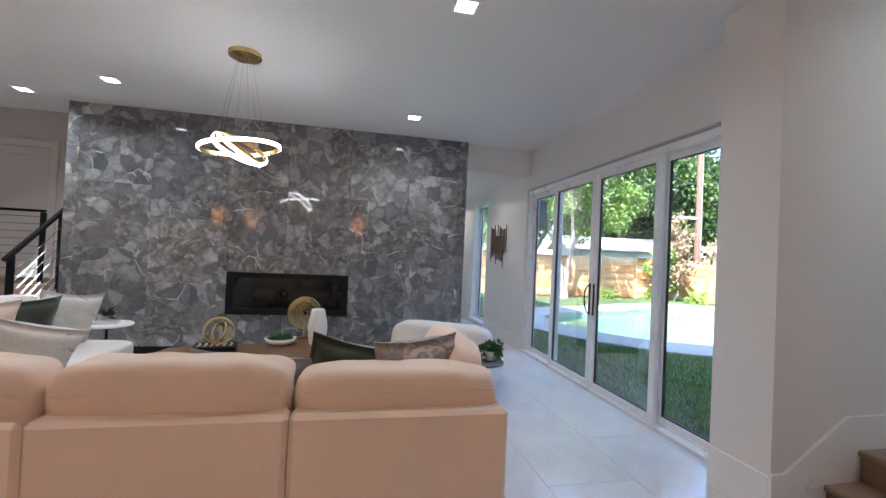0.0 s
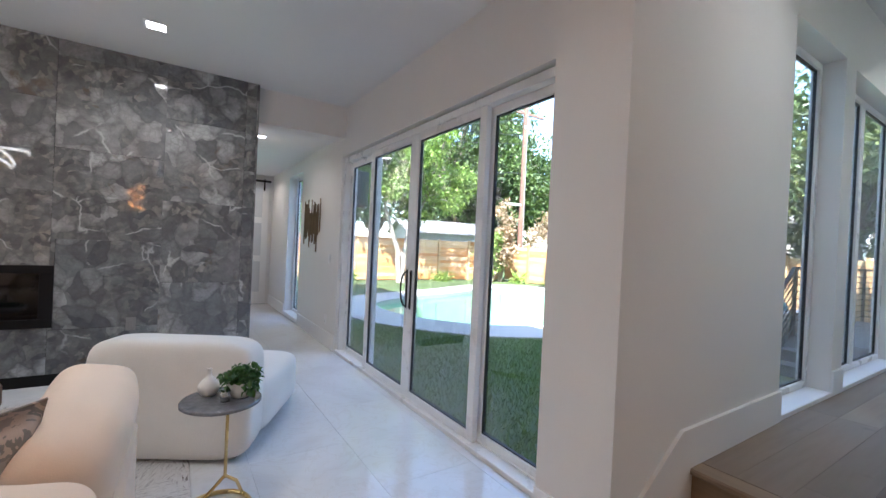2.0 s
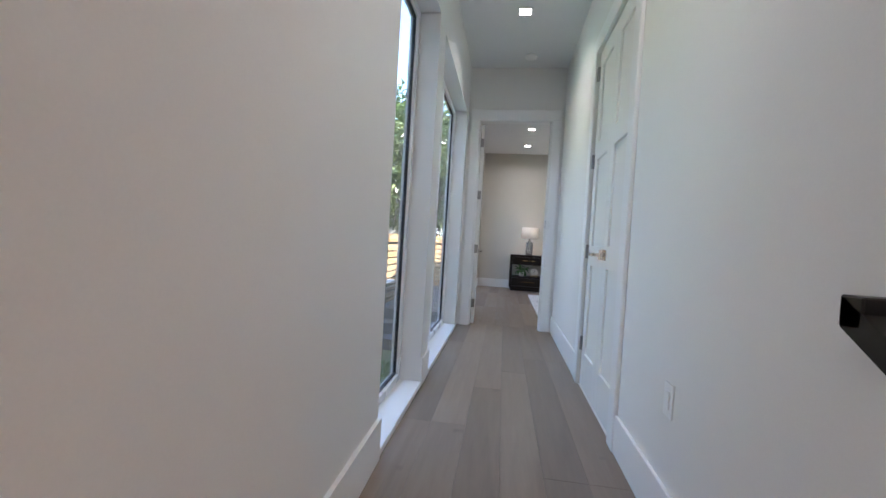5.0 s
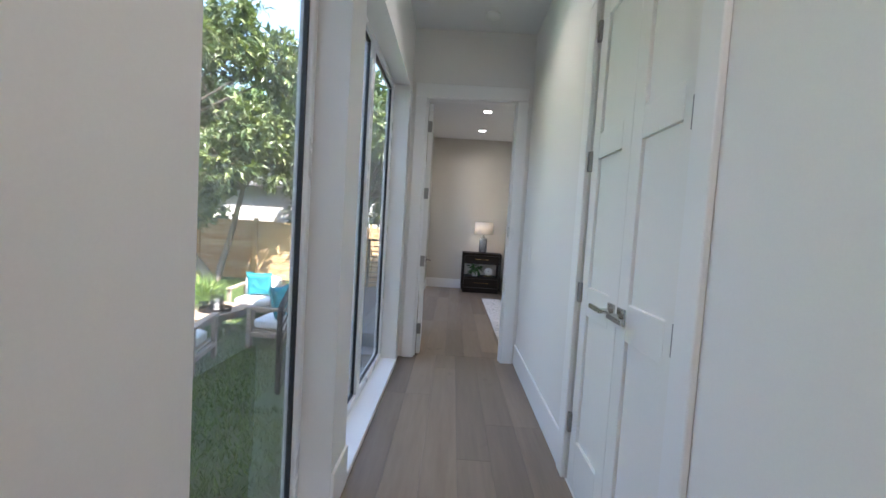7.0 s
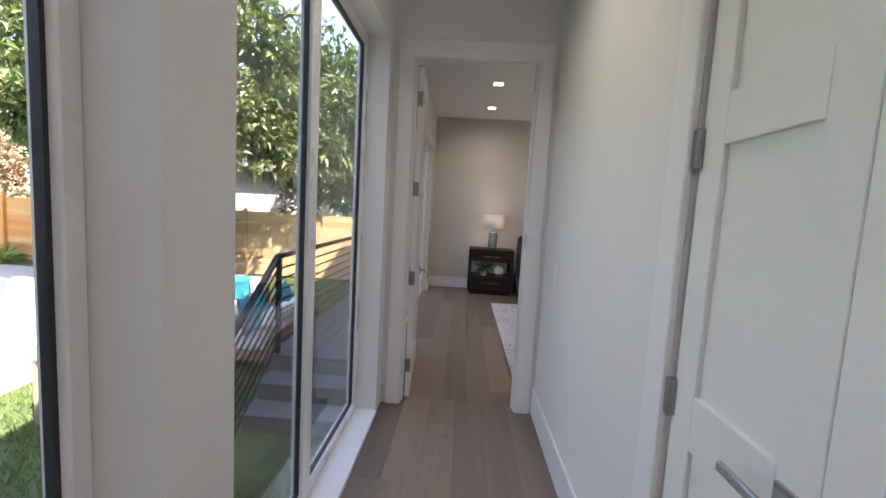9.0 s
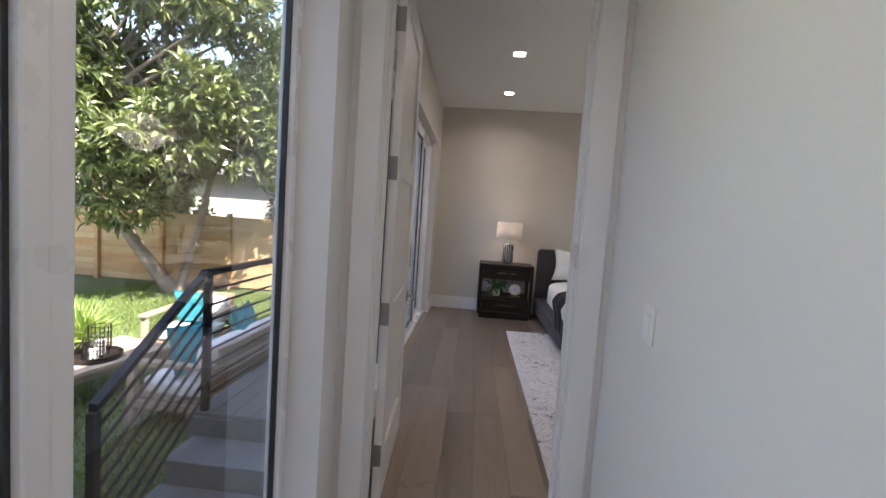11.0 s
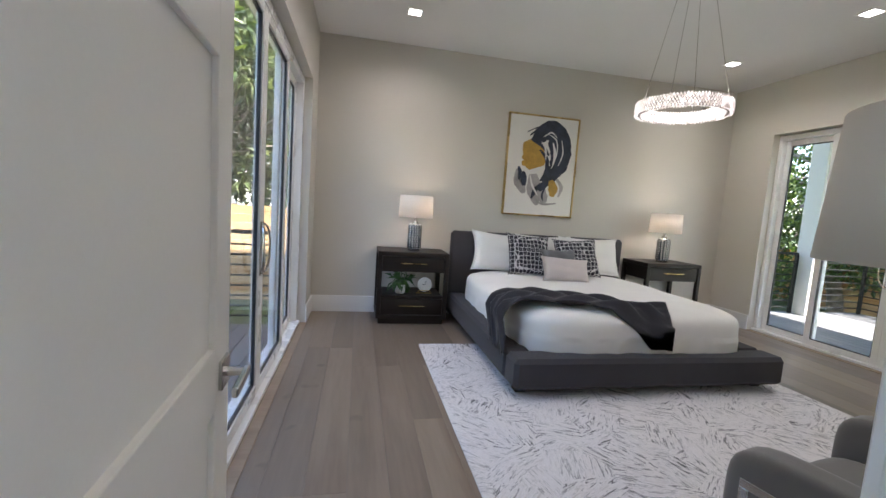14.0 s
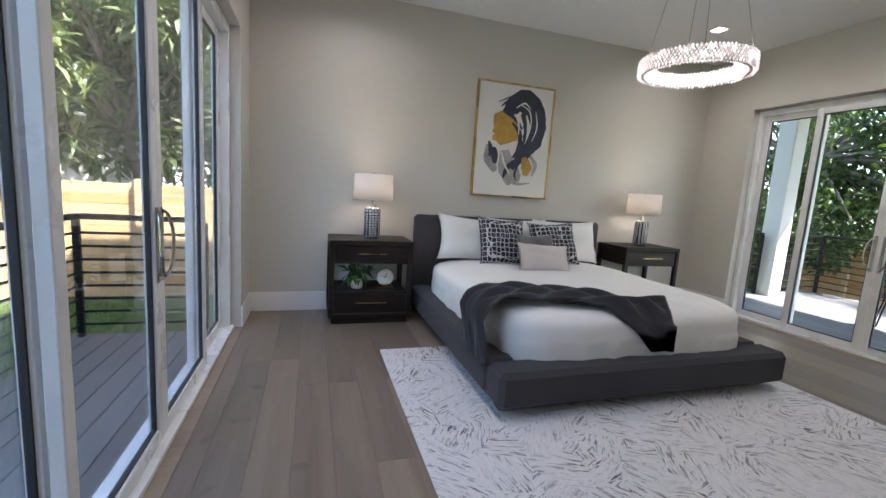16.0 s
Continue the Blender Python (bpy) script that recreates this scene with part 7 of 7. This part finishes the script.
def lounge(at, w, label, seats=1):
    """A teak lounge seat; front towards +y, origin at the floor under its middle."""
    t = thing("garden_chair" if seats == 1 else "garden_loveseat", label, "garden chair" if seats == 1 else "garden sofa", "teak garden seats", at)
    h = w / 2
    for s in (-1, 1):
        part("leg", B().box(s * h, -0.36, 0, s * (h - 0.05), -0.29, 0.56, 0.004), TEAK, t)
        part("leg", B().box(s * h, 0.30, 0, s * (h - 0.05), 0.37, 0.52, 0.004), TEAK, t)
        part("arm", B().box(s * (h + 0.01), -0.36, 0.52, s * (h - 0.07), 0.40, 0.555, 0.005), TEAK, t)
        part("side_rail", B().box(s * h, -0.30, 0.16, s * (h - 0.04), 0.32, 0.22, 0.004), TEAK, t)
    part("front_rail", B().box(-h + 0.05, 0.31, 0.16, h - 0.05, 0.35, 0.24, 0.004), TEAK, t)
    part("back_rail", B().box(-h + 0.05, -0.34, 0.16, h - 0.05, -0.30, 0.24, 0.004), TEAK, t)
    for k in range(5):
        z = 0.30 + k * 0.085
        part("slat", B().box(-h + 0.05, -0.33 - k * 0.02, z, h - 0.05, -0.305 - k * 0.02, z + 0.062, 0.003), TEAK, t)
    part("seat_slats", B().box(-h + 0.05, -0.30, 0.22, h - 0.05, 0.33, 0.245), TEAK, t)
    for q in range(seats):
        c = (q + 0.5) / seats * (w - 0.12) - (w - 0.12) / 2
        hw = (w - 0.12) / seats / 2 - 0.004
        part("seat_cushion", B().soft(c, 0.02, 0.31, hw, 0.33, 0.065, 5, 10, 0.02), OUTC, t, "white canvas cushion", True)
        part("back_cushion", B().soft(c, -0.20, 0.53, hw, 0.075, 0.18, 5, 10, 0.02).move(pose(0, 0, 0, 3)), OUTC, t, "white canvas cushion", True)
    return t


lounge(pose(7.81, 4.31, G, 0, 0, -78), 0.68, "weathered teak lounge chair with white cushions on the lawn")
lounge(pose(10.35, 4.55, G, 0, 0, 95), 0.74, "weathered teak lounge chair with white cushions by the deck")
lounge(pose(9.37, 3.52, G, 0, 0, -2), 1.45, "weathered teak loveseat with white and turquoise cushions", 2)
throw_pillow("garden_pillow", "turquoise cotton cushion on the loveseat", 0.46, 0.44, 0.15, TURQ, pose(8.97, 3.52, G + 0.38, 14, 0, 170), 31, "turquoise garden cushions")
throw_pillow("garden_pillow", "turquoise cotton cushion on the loveseat", 0.46, 0.44, 0.15, TURQ, pose(9.77, 3.50, G + 0.38, 14, 0, 190), 32, "turquoise garden cushions")
throw_pillow("garden_pillow", "turquoise cotton cushion on the lounge chair", 0.44, 0.42, 0.15, TURQ, pose(10.42, 4.55, G + 0.38, 14, 0, -85), 33, "turquoise garden cushions")
gt = thing("garden_table", "low weathered teak table with a plank top", "garden table", "", pose(9.05, 4.62, G, 0, 0, -12))
for k in range(6):
    part("plank", B().box(-0.55, -0.36 + k * 0.12, 0.36, 0.55, -0.25 + k * 0.12, 0.395, 0.003), TEAK, gt)
for sx in (-1, 1):
    for sy in (-1, 1):
        part("leg", B().box(sx * 0.52, sy * 0.33, 0, sx * 0.45, sy * 0.26, 0.36, 0.003), TEAK, gt)
part("apron", B().box(-0.45, -0.30, 0.28, 0.45, -0.27, 0.36).box(-0.45, 0.27, 0.28, 0.45, 0.30, 0.36), TEAK, gt)
tr_ = thing("tray", "round dark wicker tray on the garden table", "tray", "", Matrix.Translation((9.0, 4.52, G + 0.395)))
part("tray", B().lathe([(0.02, 0.01), (0.19, 0.01), (0.20, 0.05), (0.21, 0.05), (0.20, 0.0), (0.02, 0.0)], n=32, cap=False), RAILWOOD, tr_)
for k, (dx, dy, h, r) in enumerate(((-0.07, -0.05, 0.20, 0.07), (0.08, 0.03, 0.27, 0.085))):
    ln = thing("lantern", "dark wire candle lantern on the tray", "lantern", "garden lanterns", Matrix.Translation((9.0 + dx, 4.52 + dy, G + 0.405)))
    for q in range(16):
        a = 2 * math.pi * q / 16
        part("wire", B().tube([(r * math.cos(a), r * math.sin(a), 0.0), (r * math.cos(a), r * math.sin(a), h)], 0.003, 4), BLACK_METAL, ln)
    for z in (0.004, h * 0.33, h * 0.66, h):
        part("hoop", B().tube([(r * math.cos(2 * math.pi * q / 24), r * math.sin(2 * math.pi * q / 24), z) for q in range(24)], 0.004, 5, True), BLACK_METAL, ln)
    part("candle", B().cyl(0, 0, 0.0, h * 0.5, r * 0.5), CERAMIC, ln)
gp = thing("ornamental_grass", "tuft of blue-green ornamental grass in a dark pot", "potted plant", "", Matrix.Translation((9.12, 4.76, G + 0.395)))
part("pot", B().lathe([(0.05, 0), (0.065, 0.10), (0.058, 0.10), (0.05, 0.08)], n=20), RAILWOOD, gp)
part("blades", leaf_cloud([(0, 0, 0.10, 0.02)], 220, 0.34, 95, 0.04, droop=-1.6), LEAF_LIGHT, gp)
wc = thing("terrace_chair", "black wire garden chair on the terrace", "garden chair", "", pose(10.62, -5.35, DZ, 0, 0, 20))
for k in range(9):
    a = -1.2 + k * 0.3
    part("wire", B().tube([(0.22 * math.sin(a), 0.22 * math.cos(a), 0.42), (0.27 * math.sin(a), 0.27 * math.cos(a), 0.80)], 0.006, 5), BLACK_METAL, wc)
part("rim", B().tube([(0.27 * math.sin(a), 0.27 * math.cos(a), 0.80) for a in [-1.2 + k * 0.2 for k in range(13)]], 0.009, 6), BLACK_METAL, wc)
part("seat", B().lathe([(0.0, 0.41), (0.23, 0.415), (0.235, 0.425), (0.0, 0.43)], n=30, cap=False), BLACK_METAL, wc)
for a in (0.7, 2.4, 3.9, 5.5):
    part("leg", B().tube([(0.16 * math.cos(a), 0.16 * math.sin(a), 0.42), (0.25 * math.cos(a), 0.25 * math.sin(a), 0.0)], 0.009, 6), BLACK_METAL, wc)

# ---- pieces of floors and walls ----
def pieces(parent, name, mat, spots):
    """Alike pieces share one mesh by size; each is an object of its own."""
    store = {}
    for x, y, z, sx, sy, sz, c in spots:
        key = (round(sx, 3), round(sy, 3), round(sz, 3))
        if key not in store:
            store[key] = B().box(0, 0, 0, sx, sy, sz, c).mesh(name, mat)
        ob = new(name, store[key])
        ob.parent = parent
        ob.matrix_basis = Matrix.Translation((x, y, z))


def planks(x0, x1, y0, y1, z, w, length, gap, seed):
    rnd = random.Random(seed)
    out, y = [], y0
    while y < y1 - 0.02:
        ww = min(w, y1 - y)
        x = x0 - rnd.choice((0.25, 0.5, 0.75, 1.0)) * length * 0.9
        while x < x1:
            s, e = max(x, x0), min(x + length, x1)
            if e - s > 0.06:
                out.append((s, y, z - 0.012, e - s - gap, ww - gap, 0.012, 0.0006))
            x += length
        y += w
    return out


pieces(FLOOR_UP, "plank", OAK, planks(3.06, 7.42, 0.62, 1.746, UP, 0.19, 1.9, 0.0008, 3) + planks(7.42, 12.05, -3.65, 1.79, UP, 0.19, 1.9, 0.0008, 5))
tiles = []
for i in range(16):
    for j in range(13):
        x, y = -6.5 + i * 0.6, -5.0 + j * 1.2 + (0.6 if i % 2 else 0.0) - 0.6
        x1, y0, y1 = min(x + 0.6, 2.565), max(y, -5.0), min(y + 1.2, 9.95)
        if x1 - x > 0.03 and y1 - y0 > 0.03:
            tiles.append((x, y0, -0.005, x1 - x - 0.0012, y1 - y0 - 0.0012, 0.005, 0.0006))
pieces(FLOOR_LIV, "floor_tile", MARBLE, tiles)

stone_parent = bpy.data.objects["wall_stone_core"]
spots = []
cols = [-3.24, -3.11, -2.335, -1.56, -0.78, 0.0, 0.775, 1.46, 1.56]
FP = (-1.45, 0.03, 0.50, 1.03)
for k, (s, e) in enumerate(zip(cols, cols[1:])):
    z = 0.10 - (0.40 if k % 2 else 0.0)
    while z < CL:
        lo, hi = max(z, 0.10), min(z + 0.78, CL - 0.002)
        z += 0.78
        if hi - lo < 0.02:
            continue
        rects = [(s, e, lo, hi)]
        if s < FP[1] and e > FP[0] and lo < FP[3] and hi > FP[2]:
            rects = [(s, min(e, FP[0]), lo, hi), (max(s, FP[1]), e, lo, hi), (max(s, FP[0]), min(e, FP[1]), lo, min(hi, FP[2])), (max(s, FP[0]), min(e, FP[1]), max(lo, FP[3]), hi)]
        for a, b_, c, d in rects:
            if b_ - a > 0.02 and d - c > 0.02:
                spots.append((a, 5.50, c, b_ - a - 0.002, 0.03, d - c - 0.002, 0.0012))
z = 0.10
while z < CL:
    hi = min(z + 0.78, CL - 0.002)
    if hi - z > 0.03:
        spots.append((1.56, 5.50, z, 0.02, 0.60, hi - z - 0.002, 0.0012))
    z += 0.78
pieces(stone_parent, "stone_tile", STONE, spots)
